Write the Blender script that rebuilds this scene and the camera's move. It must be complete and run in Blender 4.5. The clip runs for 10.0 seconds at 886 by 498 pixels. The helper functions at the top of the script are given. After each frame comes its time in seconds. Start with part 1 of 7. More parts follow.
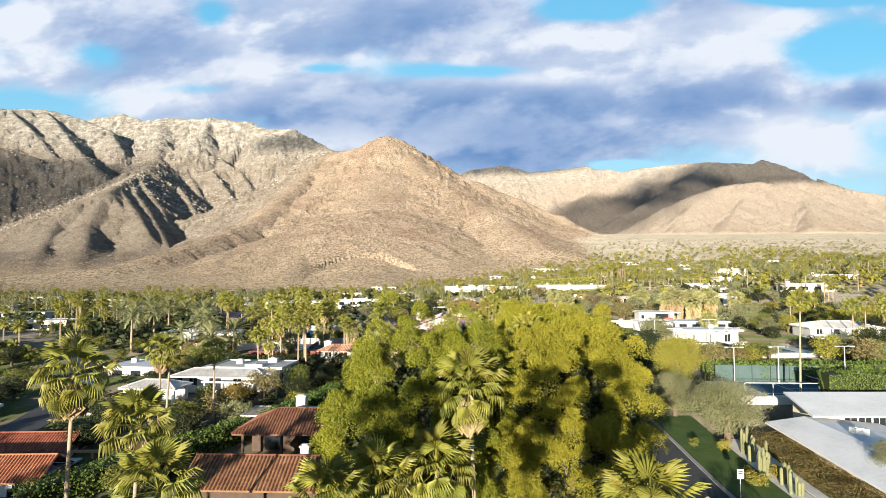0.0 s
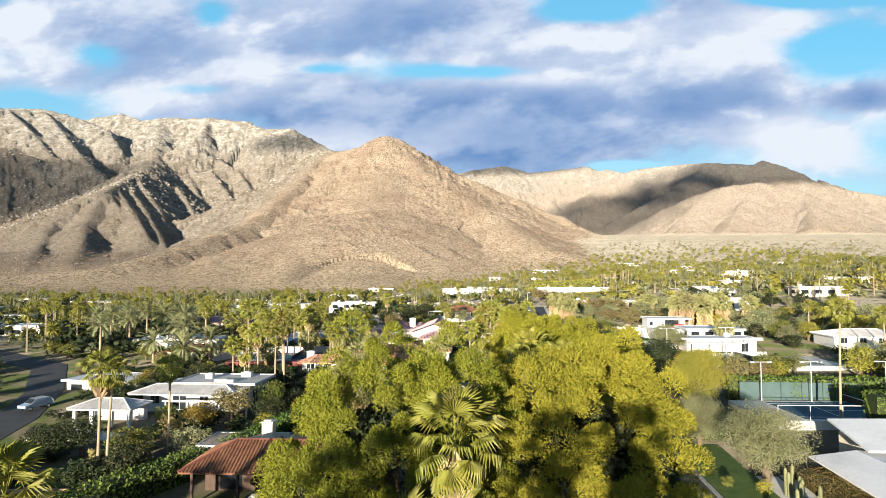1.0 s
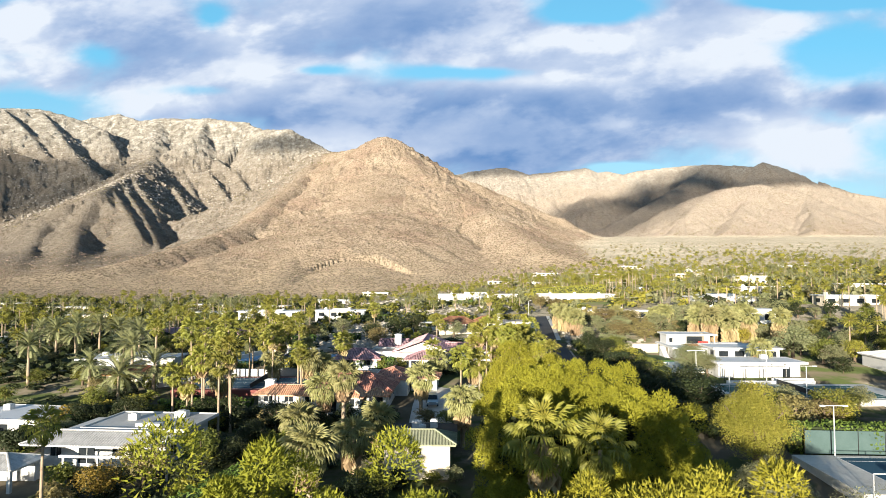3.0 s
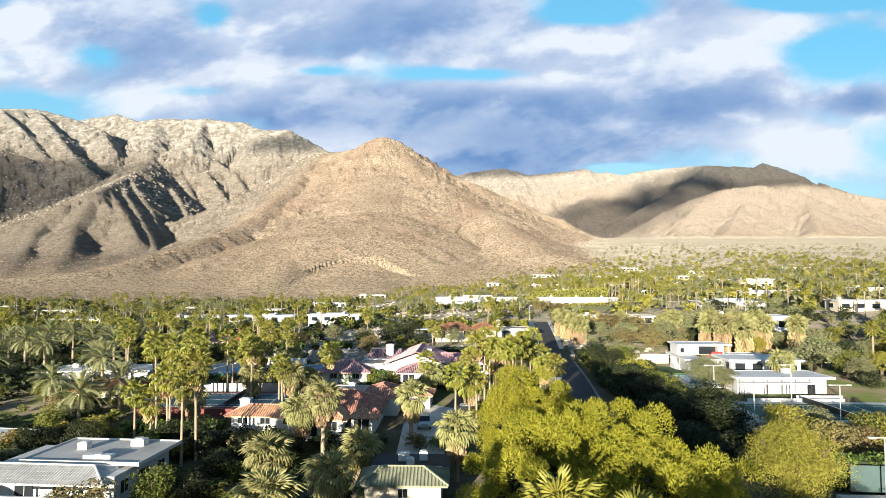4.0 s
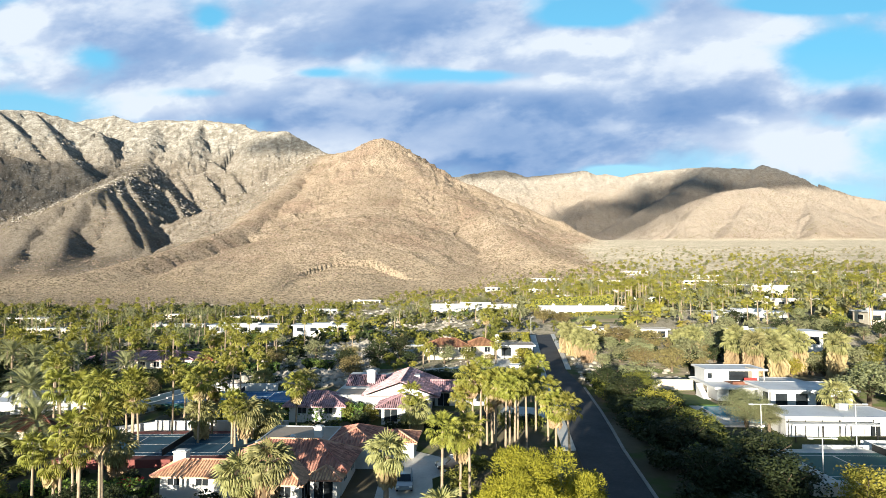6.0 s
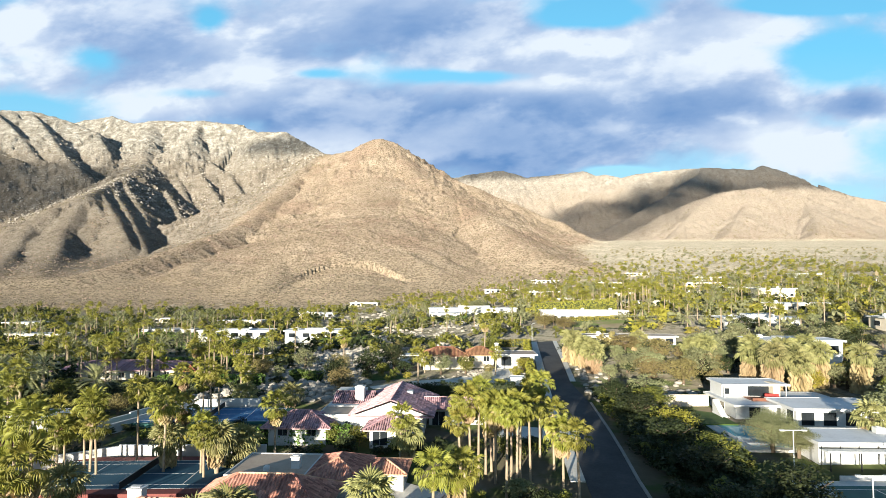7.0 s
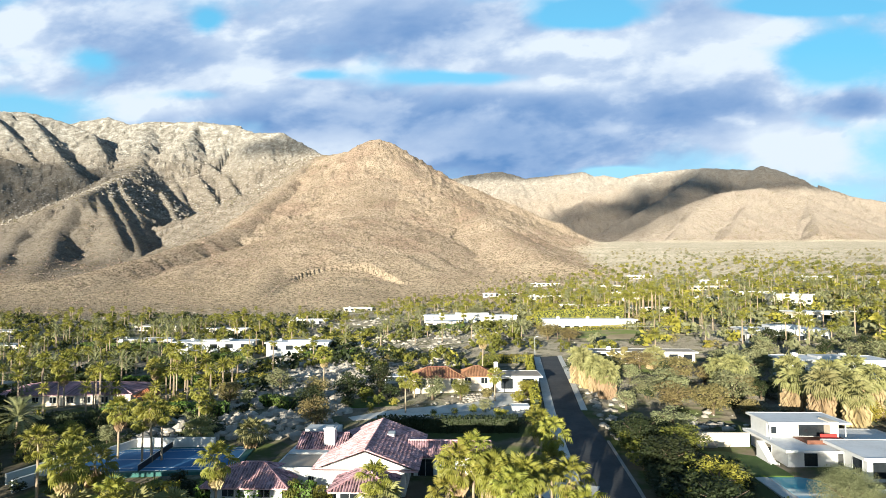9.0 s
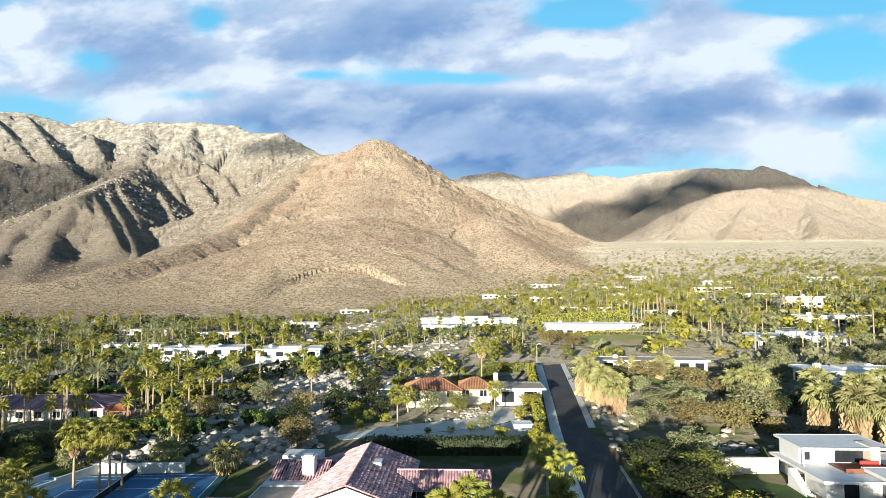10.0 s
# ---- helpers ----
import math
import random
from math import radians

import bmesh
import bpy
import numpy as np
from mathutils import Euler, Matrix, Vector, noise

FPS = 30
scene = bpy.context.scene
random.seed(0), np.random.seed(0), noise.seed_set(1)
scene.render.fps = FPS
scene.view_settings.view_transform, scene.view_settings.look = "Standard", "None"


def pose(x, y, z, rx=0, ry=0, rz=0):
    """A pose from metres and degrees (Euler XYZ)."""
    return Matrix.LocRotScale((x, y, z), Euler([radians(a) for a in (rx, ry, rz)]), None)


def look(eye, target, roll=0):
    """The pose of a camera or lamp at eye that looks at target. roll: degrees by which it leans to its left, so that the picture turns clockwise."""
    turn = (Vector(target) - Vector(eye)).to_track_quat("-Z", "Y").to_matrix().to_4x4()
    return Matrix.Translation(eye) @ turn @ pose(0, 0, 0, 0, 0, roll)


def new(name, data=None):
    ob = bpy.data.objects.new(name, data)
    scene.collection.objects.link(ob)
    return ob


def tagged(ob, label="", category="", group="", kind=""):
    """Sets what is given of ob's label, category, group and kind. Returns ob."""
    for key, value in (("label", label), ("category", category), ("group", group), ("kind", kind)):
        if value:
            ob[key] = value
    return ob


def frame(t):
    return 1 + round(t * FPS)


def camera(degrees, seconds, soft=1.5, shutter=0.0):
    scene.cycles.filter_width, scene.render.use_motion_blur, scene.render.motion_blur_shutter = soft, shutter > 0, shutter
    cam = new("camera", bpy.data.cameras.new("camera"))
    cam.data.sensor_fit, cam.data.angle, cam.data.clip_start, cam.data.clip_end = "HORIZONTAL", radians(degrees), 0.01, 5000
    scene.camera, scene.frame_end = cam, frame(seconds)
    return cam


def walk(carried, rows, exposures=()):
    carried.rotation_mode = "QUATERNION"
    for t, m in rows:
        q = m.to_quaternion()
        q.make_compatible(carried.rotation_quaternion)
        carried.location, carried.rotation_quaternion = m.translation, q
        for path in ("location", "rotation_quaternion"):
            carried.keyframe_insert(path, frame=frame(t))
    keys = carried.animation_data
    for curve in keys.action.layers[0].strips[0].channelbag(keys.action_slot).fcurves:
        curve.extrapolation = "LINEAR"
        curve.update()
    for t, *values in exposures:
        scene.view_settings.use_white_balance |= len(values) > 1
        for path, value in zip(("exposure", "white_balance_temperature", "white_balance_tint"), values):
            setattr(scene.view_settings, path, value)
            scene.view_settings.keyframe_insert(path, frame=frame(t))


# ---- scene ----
cam = camera(73.7, 10.0, soft=0.85)
PATH = [
    (0.0, 1.125, 1.428, 22.914, 0.59, 2.66, 0.09),
    (0.5, 1.696, 6.891, 23.284, 0.58, 2.68, 0.05),
    (1.0, 2.235, 12.172, 23.693, 0.56, 2.71, 0.02),
    (1.5, 2.744, 17.289, 24.137, 0.54, 2.74, -0.01),
    (2.0, 3.226, 22.257, 24.613, 0.52, 2.77, -0.04),
    (2.5, 3.684, 27.089, 25.117, 0.50, 2.81, -0.06),
    (4.0, 4.935, 40.933, 26.770, 0.42, 2.93, -0.10),
    (4.5, 5.319, 45.380, 27.356, 0.39, 2.97, -0.10),
    (5.0, 5.690, 49.770, 27.955, 0.36, 3.01, -0.10),
    (5.5, 6.052, 54.116, 28.563, 0.33, 3.06, -0.10),
    (7.0, 7.104, 67.050, 30.408, 0.24, 3.17, -0.06),
    (7.5, 7.452, 71.377, 31.020, 0.21, 3.20, -0.04),
    (8.0, 7.802, 75.738, 31.625, 0.17, 3.23, -0.02),
    (8.5, 8.157, 80.147, 32.219, 0.14, 3.25, 0.01),
    (9.0, 8.519, 84.620, 32.800, 0.11, 3.27, 0.05),
    (9.5, 8.892, 89.173, 33.363, 0.08, 3.29, 0.08),
    (10.0, 9.276, 93.819, 33.907, 0.06, 3.29, 0.12),
]
walk(cam, [(t, pose(x, y, z, 90 + p, r, a)) for t, x, y, z, a, p, r in PATH],
     [(0.0, 1.36, 6480, 10), (2.0, 1.37, 6460, 9.6), (5.0, 1.40, 6370, 8.0), (7.5, 1.40, 6280, 6.5), (10.0, 1.40, 6220, 5.5)])

# ---- sun, sky ----
SUN_EL, SUN_AZ = 7.0, 19.0      # low morning sun behind the flight, to its left
sx, sy, sz = (-math.sin(radians(SUN_AZ)) * math.cos(radians(SUN_EL)),
              -math.cos(radians(SUN_AZ)) * math.cos(radians(SUN_EL)), math.sin(radians(SUN_EL)))
sun = new("sun", bpy.data.lights.new("sun", "SUN"))
sun.data.energy, sun.data.angle, sun.data.color = 5.0, radians(0.55), (1.0, 0.91, 0.75)
sun.matrix_world = look((sx * 300, sy * 300, sz * 300), (0, 0, 0))


class Nodes:
    """A small helper to wire shader nodes."""

    def __init__(self, tree):
        self.t = tree
        tree.nodes.clear()

    def add(self, kind, **sets):
        n = self.t.nodes.new(kind)
        for k, v in sets.items():
            if k in n.inputs:
                n.inputs[k].default_value = v
            else:
                setattr(n, k, v)
        return n

    def link(self, a, b):
        self.t.links.new(a, b)

    def math(self, op, a, b=0.0, clamp=False):
        n = self.t.nodes.new("ShaderNodeMath")
        n.operation, n.use_clamp = op, clamp
        for i, v in enumerate((a, b)):
            if isinstance(v, (int, float)):
                n.inputs[i].default_value = v
            else:
                self.link(v, n.inputs[i])
        return n.outputs[0]

    def mix(self, fac, a, b, blend="MIX"):
        n = self.t.nodes.new("ShaderNodeMix")
        n.data_type, n.blend_type = "RGBA", blend
        for i, v in ((0, fac), (6, a), (7, b)):
            if isinstance(v, (int, float)):
                n.inputs[i].default_value = v
            elif isinstance(v, tuple):
                n.inputs[i].default_value = (*v, 1)
            else:
                self.link(v, n.inputs[i])
        return n.outputs[2]

    def noise(self, vec, scale, detail=4.0, rough=0.55, distort=0.0):
        n = self.add("ShaderNodeTexNoise")
        n.inputs["Scale"].default_value, n.inputs["Detail"].default_value = scale, detail
        n.inputs["Roughness"].default_value, n.inputs["Distortion"].default_value = rough, distort
        if vec is not None:
            self.link(vec, n.inputs["Vector"])
        return n.outputs["Fac"]

    def ramp(self, fac, stops):
        n = self.t.nodes.new("ShaderNodeValToRGB")
        e = n.color_ramp.elements
        while len(e) < len(stops):
            e.new(0.5)
        for el, (p, c) in zip(e, stops):
            el.position, el.color = p, (c if len(c) == 4 else (*c, 1))
        self.link(fac, n.inputs[0])
        return n.outputs[0]

    def span(self, v, a, b, c=0.0, d=1.0, smooth=True):
        n = self.t.nodes.new("ShaderNodeMapRange")
        n.interpolation_type = "SMOOTHSTEP" if smooth else "LINEAR"
        self.link(v, n.inputs[0])
        for i, x in enumerate((a, b, c, d)):
            n.inputs[i + 1].default_value = x
        return n.outputs[0]


def build_sky():
    world = bpy.data.worlds.new("sky")
    world.use_nodes = True
    scene.world = world
    n = Nodes(world.node_tree)
    sky = n.add("ShaderNodeTexSky", sky_type="NISHITA", sun_disc=False)
    sky.sun_elevation, sky.sun_rotation = radians(SUN_EL), radians(180 + SUN_AZ)
    sky.air_density, sky.dust_density, sky.ozone_density = 1.0, 0.6, 2.0
    way = n.add("ShaderNodeTexCoord").outputs["Generated"]
    sep = n.add("ShaderNodeSeparateXYZ")
    n.link(way, sep.inputs[0])
    far = n.math("MAXIMUM", n.math("ABSOLUTE", sep.outputs[1]), 0.12)
    u, v = n.math("DIVIDE", sep.outputs[0], far), n.math("DIVIDE", sep.outputs[2], far)
    flat = n.add("ShaderNodeCombineXYZ")
    n.link(u, flat.inputs[0])
    n.link(n.math("MULTIPLY", n.math("SUBTRACT", v, n.math("MULTIPLY", u, 0.10)), 1.9), flat.inputs[1])
    n.link(n.math("SIGN", sep.outputs[1]), flat.inputs[2])
    lift = n.add("ShaderNodeVectorMath", operation="ADD")
    n.link(flat.outputs[0], lift.inputs[0])
    lift.inputs[1].default_value = (0, 0.07, 0)
    big = n.noise(flat.outputs[0], 4.2, 7, 0.52, 0.15)
    big_up = n.noise(lift.outputs[0], 4.2, 5, 0.52, 0.15)
    fine = n.noise(flat.outputs[0], 12.0, 5, 0.55, 0.15)

    def blob(cu, cv, ru, rv, amount):
        """A soft swelling of the cloud cover round a bearing and a height."""
        a = n.math("MULTIPLY", n.math("SUBTRACT", u, cu), 1 / ru)
        b = n.math("MULTIPLY", n.math("SUBTRACT", v, cv), 1 / rv)
        r = n.math("ADD", n.math("MULTIPLY", a, a), n.math("MULTIPLY", b, b))
        return n.math("MULTIPLY", n.math("POWER", 2.718, n.math("MULTIPLY", r, -1.0)), amount)

    def blobs(start, rows):
        for row in rows:
            start = n.math("ADD", start, blob(*row))
        return start

    cover = n.math("ADD", n.math("MULTIPLY", big, 0.75), n.math("MULTIPLY", fine, 0.22))
    cover = blobs(cover, ((-0.35, 0.42, 0.35, 0.10, 0.30), (0.0, 0.45, 0.20, 0.05, 0.32), (0.10, 0.27, 0.42, 0.085, 0.45), (-0.45, 0.33, 0.25, 0.05, 0.22), (0.40, 0.36, 0.20, 0.06, 0.34),
                          (0.15, 0.39, 0.12, 0.03, 0.22), (0.32, 0.425, 0.13, 0.025, 0.25), (0.53, 0.44, 0.13, 0.028, 0.30), (0.71, 0.305, 0.07, 0.03, 0.30)))
    cover = blobs(cover, ((0.58, 0.245, 0.14, 0.03, 0.30), (0.63, 0.20, 0.10, 0.03, 0.28), (0.44, 0.47, 0.06, 0.03, 0.28), (-0.72, 0.45, 0.10, 0.05, 0.25),
                          (-0.41, 0.455, 0.035, 0.025, -0.40), (-0.61, 0.385, 0.04, 0.022, -0.34), (-0.44, 0.325, 0.08, 0.013, -0.36), (-0.73, 0.30, 0.07, 0.022, -0.34), (-0.22, 0.358, 0.05, 0.010, -0.34),
                          (0.02, 0.354, 0.11, 0.013, -0.42), (0.24, 0.46, 0.09, 0.026, -0.50), (0.66, 0.375, 0.11, 0.045, -0.26), (0.62, 0.478, 0.14, 0.014, -0.36), (0.29, 0.188, 0.05, 0.009, -0.60), (0.75, 0.225, 0.06, 0.035, -0.25)))
    mask = n.math("MULTIPLY", n.span(cover, 0.40, 0.72), n.span(v, 1.6, 0.8))
    lit = n.span(n.math("SUBTRACT", big, big_up), -0.06, 0.10)
    tone = n.math("ADD", n.math("MULTIPLY", n.math("SUBTRACT", fine, 0.5), 0.55), n.math("MULTIPLY", n.math("SUBTRACT", 0.74, big), 0.7))
    tone = blobs(tone, ((0.10, 0.21, 0.22, 0.05, 0.62), (0.0, 0.28, 0.30, 0.05, 0.30), (0.22, 0.28, 0.18, 0.06, 0.28), (0.47, 0.31, 0.11, 0.05, 0.45), (-0.02, 0.44, 0.20, 0.05, 0.42),
                        (-0.54, 0.42, 0.16, 0.08, 0.36), (-0.28, 0.28, 0.20, 0.04, 0.34), (0.71, 0.305, 0.06, 0.025, 0.45), (0.44, 0.47, 0.08, 0.03, 0.30), (-0.25, 0.39, 0.18, 0.03, 0.22)))
    tone = blobs(tone, ((-0.37, 0.415, 0.07, 0.03, -0.35), (-0.74, 0.44, 0.06, 0.05, -0.30), (-0.50, 0.30, 0.14, 0.02, -0.38), (-0.33, 0.345, 0.06, 0.03, -0.25), (-0.14, 0.365, 0.07, 0.02, -0.42),
                        (0.13, 0.337, 0.18, 0.013, -0.34), (0.30, 0.41, 0.15, 0.02, -0.28), (0.55, 0.445, 0.12, 0.02, -0.35), (0.57, 0.245, 0.12, 0.03, -0.50), (0.63, 0.20, 0.12, 0.03, -0.50)))
    tone = n.math("ADD", tone, n.math("MULTIPLY", n.math("SUBTRACT", 0.5, lit), 0.34))
    cloud = n.ramp(tone, [(0.0, (0.56, 0.60, 0.66)), (0.25, (0.40, 0.465, 0.585)), (0.62, (0.225, 0.315, 0.485)), (1.0, (0.105, 0.205, 0.40))])
    clear = n.ramp(n.math("MULTIPLY", v, 0.8), [(0.12, (0.32, 0.61, 0.78)), (0.32, (0.14, 0.53, 0.80)), (0.62, (0.11, 0.33, 0.58)), (1.0, (0.03, 0.085, 0.18))])
    blue = n.mix(0.65, n.mix(1.0, sky.outputs[0], (0.11, 0.11, 0.11), "MULTIPLY"), clear)
    out = n.mix(mask, blue, cloud)
    bg = n.add("ShaderNodeBackground", Strength=0.575)
    n.link(out, bg.inputs[0])
    n.link(bg.outputs[0], n.add("ShaderNodeOutputWorld").inputs[0])


build_sky()

# ---- materials ----
MATS = {}


def material(name, colors, scale=1.0, rough=0.85, bump=0.0, bump_scale=None, metal=0.0, vary=0.0, leaf=0.0, coat=0.0,
             speck=None, spec=0.3, thin=0.0):
    """A procedural surface: base colours spread by noise at two scales, optional relief, specks, per-piece variation and leaf glow-through."""
    m = bpy.data.materials.new(name)
    m.use_nodes = True
    n = Nodes(m.node_tree)
    pos = n.add("ShaderNodeNewGeometry").outputs["Position"]
    coarse, grain = n.noise(pos, scale, 5, 0.6), n.noise(pos, scale * 9, 5, 0.65)
    f = n.math("ADD", n.math("MULTIPLY", coarse, 0.6), n.math("MULTIPLY", grain, 0.4))
    col = n.ramp(f, [(0.3 + 0.4 * i / max(1, len(colors) - 1), c) for i, c in enumerate(colors)])
    if speck:
        c, sc, lo, hi = speck
        col = n.mix(n.span(n.noise(pos, sc, 3, 0.6), lo, hi), col, c)
    if vary:
        r1 = n.add("ShaderNodeObjectInfo").outputs["Random"]
        r2 = n.add("ShaderNodeNewGeometry").outputs["Random Per Island"]
        r = n.math("ADD", n.math("MULTIPLY", r1, 0.5), n.math("MULTIPLY", r2, 0.5))
        hsv = n.add("ShaderNodeHueSaturation")
        n.link(n.span(r, 0, 1, 1 - vary, 1 + vary, False), hsv.inputs["Value"])
        n.link(n.span(r1, 0, 1, 0.5 - min(vary, 0.4) * 0.06, 0.5 + min(vary, 0.4) * 0.06, False), hsv.inputs["Hue"])
        n.link(col, hsv.inputs["Color"])
        col = hsv.outputs[0]
    p = n.add("ShaderNodeBsdfPrincipled", Roughness=rough, Metallic=metal)
    p.inputs["Specular IOR Level"].default_value = spec
    p.inputs["Coat Weight"].default_value = coat
    n.link(col, p.inputs["Base Color"])
    if bump:
        b = n.add("ShaderNodeBump", Strength=bump)
        b.inputs["Distance"].default_value = 0.3 / (bump_scale or scale * 9)
        n.link(n.noise(pos, bump_scale or scale * 9, 5, 0.65), b.inputs["Height"])
        n.link(b.outputs[0], p.inputs["Normal"])
    out = n.add("ShaderNodeOutputMaterial")
    if leaf or thin:
        tr = n.add("ShaderNodeBsdfTransparent" if thin else "ShaderNodeBsdfTranslucent")
        if leaf:
            n.link(col, tr.inputs[0])
        mx = n.add("ShaderNodeMixShader")
        mx.inputs[0].default_value = leaf or thin
        n.link(p.outputs[0], mx.inputs[1])
        n.link(tr.outputs[0], mx.inputs[2])
        n.link(mx.outputs[0], out.inputs[0])
    else:
        n.link(p.outputs[0], out.inputs[0])
    MATS[name] = m
    return m


def build_ground_material():
    """Desert soil in the plain, scrub-speckled rock on the slopes."""
    m = bpy.data.materials.new("desert")
    m.use_nodes = True
    n = Nodes(m.node_tree)
    geo = n.add("ShaderNodeNewGeometry")
    pos = geo.outputs["Position"]
    sep = n.add("ShaderNodeSeparateXYZ")
    n.link(pos, sep.inputs[0])
    soil = n.ramp(n.noise(pos, 0.06, 6, 0.65), [(0.3, (0.075, 0.065, 0.042)), (0.52, (0.12, 0.10, 0.07)), (0.74, (0.28, 0.24, 0.18))])
    grass = n.span(n.noise(pos, 0.11, 5, 0.6), 0.44, 0.56)
    soil = n.mix(grass, soil, (0.06, 0.075, 0.025))
    pale = n.ramp(n.noise(pos, 0.02, 8, 0.7), [(0.3, (0.25, 0.215, 0.165)), (0.7, (0.40, 0.355, 0.29))])
    scrub = n.span(n.noise(pos, 0.15, 4, 0.75), 0.51, 0.58)
    pale = n.mix(n.math("MULTIPLY", scrub, 0.75), pale, (0.12, 0.115, 0.06))
    plan = n.add("ShaderNodeVectorMath", operation="MULTIPLY")
    n.link(pos, plan.inputs[0])
    plan.inputs[1].default_value = (1, 1, 0)
    away = n.add("ShaderNodeVectorMath", operation="LENGTH")
    n.link(plan.outputs[0], away.inputs[0])
    sandy = n.math("MULTIPLY", n.span(away.outputs["Value"], 185, 225), n.span(n.noise(pos, 0.025, 4, 0.6), 0.40, 0.50))
    far = n.math("MAXIMUM", n.span(away.outputs["Value"], 420, 540), n.math("MULTIPLY", sandy, 0.8))
    soil = n.mix(far, soil, pale)
    rock = n.ramp(n.noise(pos, 0.012, 8, 0.65), [(0.25, (0.235, 0.178, 0.13)), (0.5, (0.305, 0.238, 0.178)), (0.75, (0.385, 0.31, 0.238))])
    ruddy = n.math("MULTIPLY", n.span(n.noise(pos, 0.009, 5, 0.6, 0.6), 0.50, 0.60), 0.55)
    rock = n.mix(ruddy, rock, (0.26, 0.18, 0.138))
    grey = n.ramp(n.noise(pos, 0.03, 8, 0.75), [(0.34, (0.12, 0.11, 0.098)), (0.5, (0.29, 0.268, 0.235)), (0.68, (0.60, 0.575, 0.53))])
    # West flank: greyer rock; the spurs' half-shade also goes into this tone.
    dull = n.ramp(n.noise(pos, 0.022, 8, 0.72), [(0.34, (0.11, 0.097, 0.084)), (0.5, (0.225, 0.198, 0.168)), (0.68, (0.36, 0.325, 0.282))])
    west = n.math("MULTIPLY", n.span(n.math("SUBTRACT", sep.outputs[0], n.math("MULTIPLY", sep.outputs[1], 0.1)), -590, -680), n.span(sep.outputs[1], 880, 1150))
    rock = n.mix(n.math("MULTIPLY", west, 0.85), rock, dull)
    rock = n.mix(n.span(n.math("ADD", sep.outputs[2], n.math("MULTIPLY", n.noise(pos, 0.006, 4), 300)), 640, 860), rock, grey)
    # Front spur darkened once more by colour.
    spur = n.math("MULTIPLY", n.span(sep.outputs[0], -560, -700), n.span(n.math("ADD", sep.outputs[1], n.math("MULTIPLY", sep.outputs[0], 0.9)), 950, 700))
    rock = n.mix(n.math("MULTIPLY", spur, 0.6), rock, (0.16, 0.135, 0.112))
    fan = n.math("MULTIPLY", n.span(sep.outputs[1], 1150, 720), 0.8)
    rock = n.mix(fan, rock, (0.46, 0.365, 0.255))
    # Far haze on the right range, put into the rock as a flat grey tone.
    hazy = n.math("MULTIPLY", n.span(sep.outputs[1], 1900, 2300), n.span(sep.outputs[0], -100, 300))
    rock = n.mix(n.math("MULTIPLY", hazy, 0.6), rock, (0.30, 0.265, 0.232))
    dots = n.span(n.noise(pos, 0.11, 3, 0.7), 0.53, 0.60)
    rock = n.mix(n.math("MULTIPLY", dots, 0.42), rock, (0.12, 0.09, 0.055))
    tiny = n.span(n.noise(pos, 0.30, 2, 0.6), 0.54, 0.565)
    rock = n.mix(n.math("MULTIPLY", tiny, 0.8), rock, (0.085, 0.065, 0.04))
    hill = n.add("ShaderNodeAttribute", attribute_name="hill")
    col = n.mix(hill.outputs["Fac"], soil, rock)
    p = n.add("ShaderNodeBsdfPrincipled", Roughness=0.95)
    p.inputs["Specular IOR Level"].default_value = 0.1
    p.inputs["Diffuse Roughness"].default_value = 1.0
    n.link(col, p.inputs["Base Color"])
    b = n.add("ShaderNodeBump", Strength=0.8)
    b.inputs["Distance"].default_value = 9.0
    rough = n.math("MULTIPLY", n.noise(pos, 0.09, 8, 0.78), n.math("MAXIMUM", hill.outputs["Fac"], n.math("MULTIPLY", far, 0.5)))
    n.link(rough, b.inputs["Height"])
    n.link(b.outputs[0], p.inputs["Normal"])
    n.link(p.outputs[0], n.add("ShaderNodeOutputMaterial").inputs[0])
    MATS["desert"] = m


build_ground_material()
material("asphalt", [(0.032, 0.033, 0.038), (0.051, 0.052, 0.056), (0.076, 0.075, 0.076)], 0.25, 0.9, 0.3, 12)
material("concrete", [(0.425, 0.400, 0.362), (0.562, 0.537, 0.488), (0.663, 0.637, 0.587)], 0.4, 0.9, 0.2)
material("white_wall", [(0.5, 0.484, 0.459), (0.59, 0.575, 0.552), (0.636, 0.621, 0.605)], 0.35, 0.85, 0.15)
material("cream_wall", [(0.55, 0.47, 0.36), (0.66, 0.57, 0.45), (0.72, 0.64, 0.52)], 0.35, 0.85, 0.15)
material("white_roof", [(0.52, 0.52, 0.526), (0.659, 0.659, 0.666), (0.728, 0.728, 0.737)], 0.25, 0.8, 0.1)
material("grey_roof", [(0.34, 0.33, 0.32), (0.46, 0.45, 0.43), (0.55, 0.54, 0.52)], 0.25, 0.85, 0.1)
material("tan_roof", [(0.30, 0.235, 0.18), (0.40, 0.32, 0.25), (0.46, 0.38, 0.30)], 0.3, 0.85, 0.1)
material("terracotta", [(0.16, 0.049, 0.028), (0.264, 0.084, 0.049), (0.367, 0.143, 0.086)], 0.6, 0.8, 0.3, 3, vary=0.6)
material("pink_tile", [(0.265, 0.141, 0.151), (0.379, 0.231, 0.248), (0.495, 0.348, 0.387)], 0.6, 0.8, 0.3, 3, vary=1.0)
material("salmon_tile", [(0.34, 0.16, 0.105), (0.48, 0.25, 0.17), (0.60, 0.37, 0.27)], 0.6, 0.8, 0.3, 3, vary=0.7)
material("brown_tile", [(0.09, 0.036, 0.022), (0.155, 0.066, 0.038), (0.25, 0.125, 0.075)], 0.6, 0.8, 0.3, 3, vary=0.6)
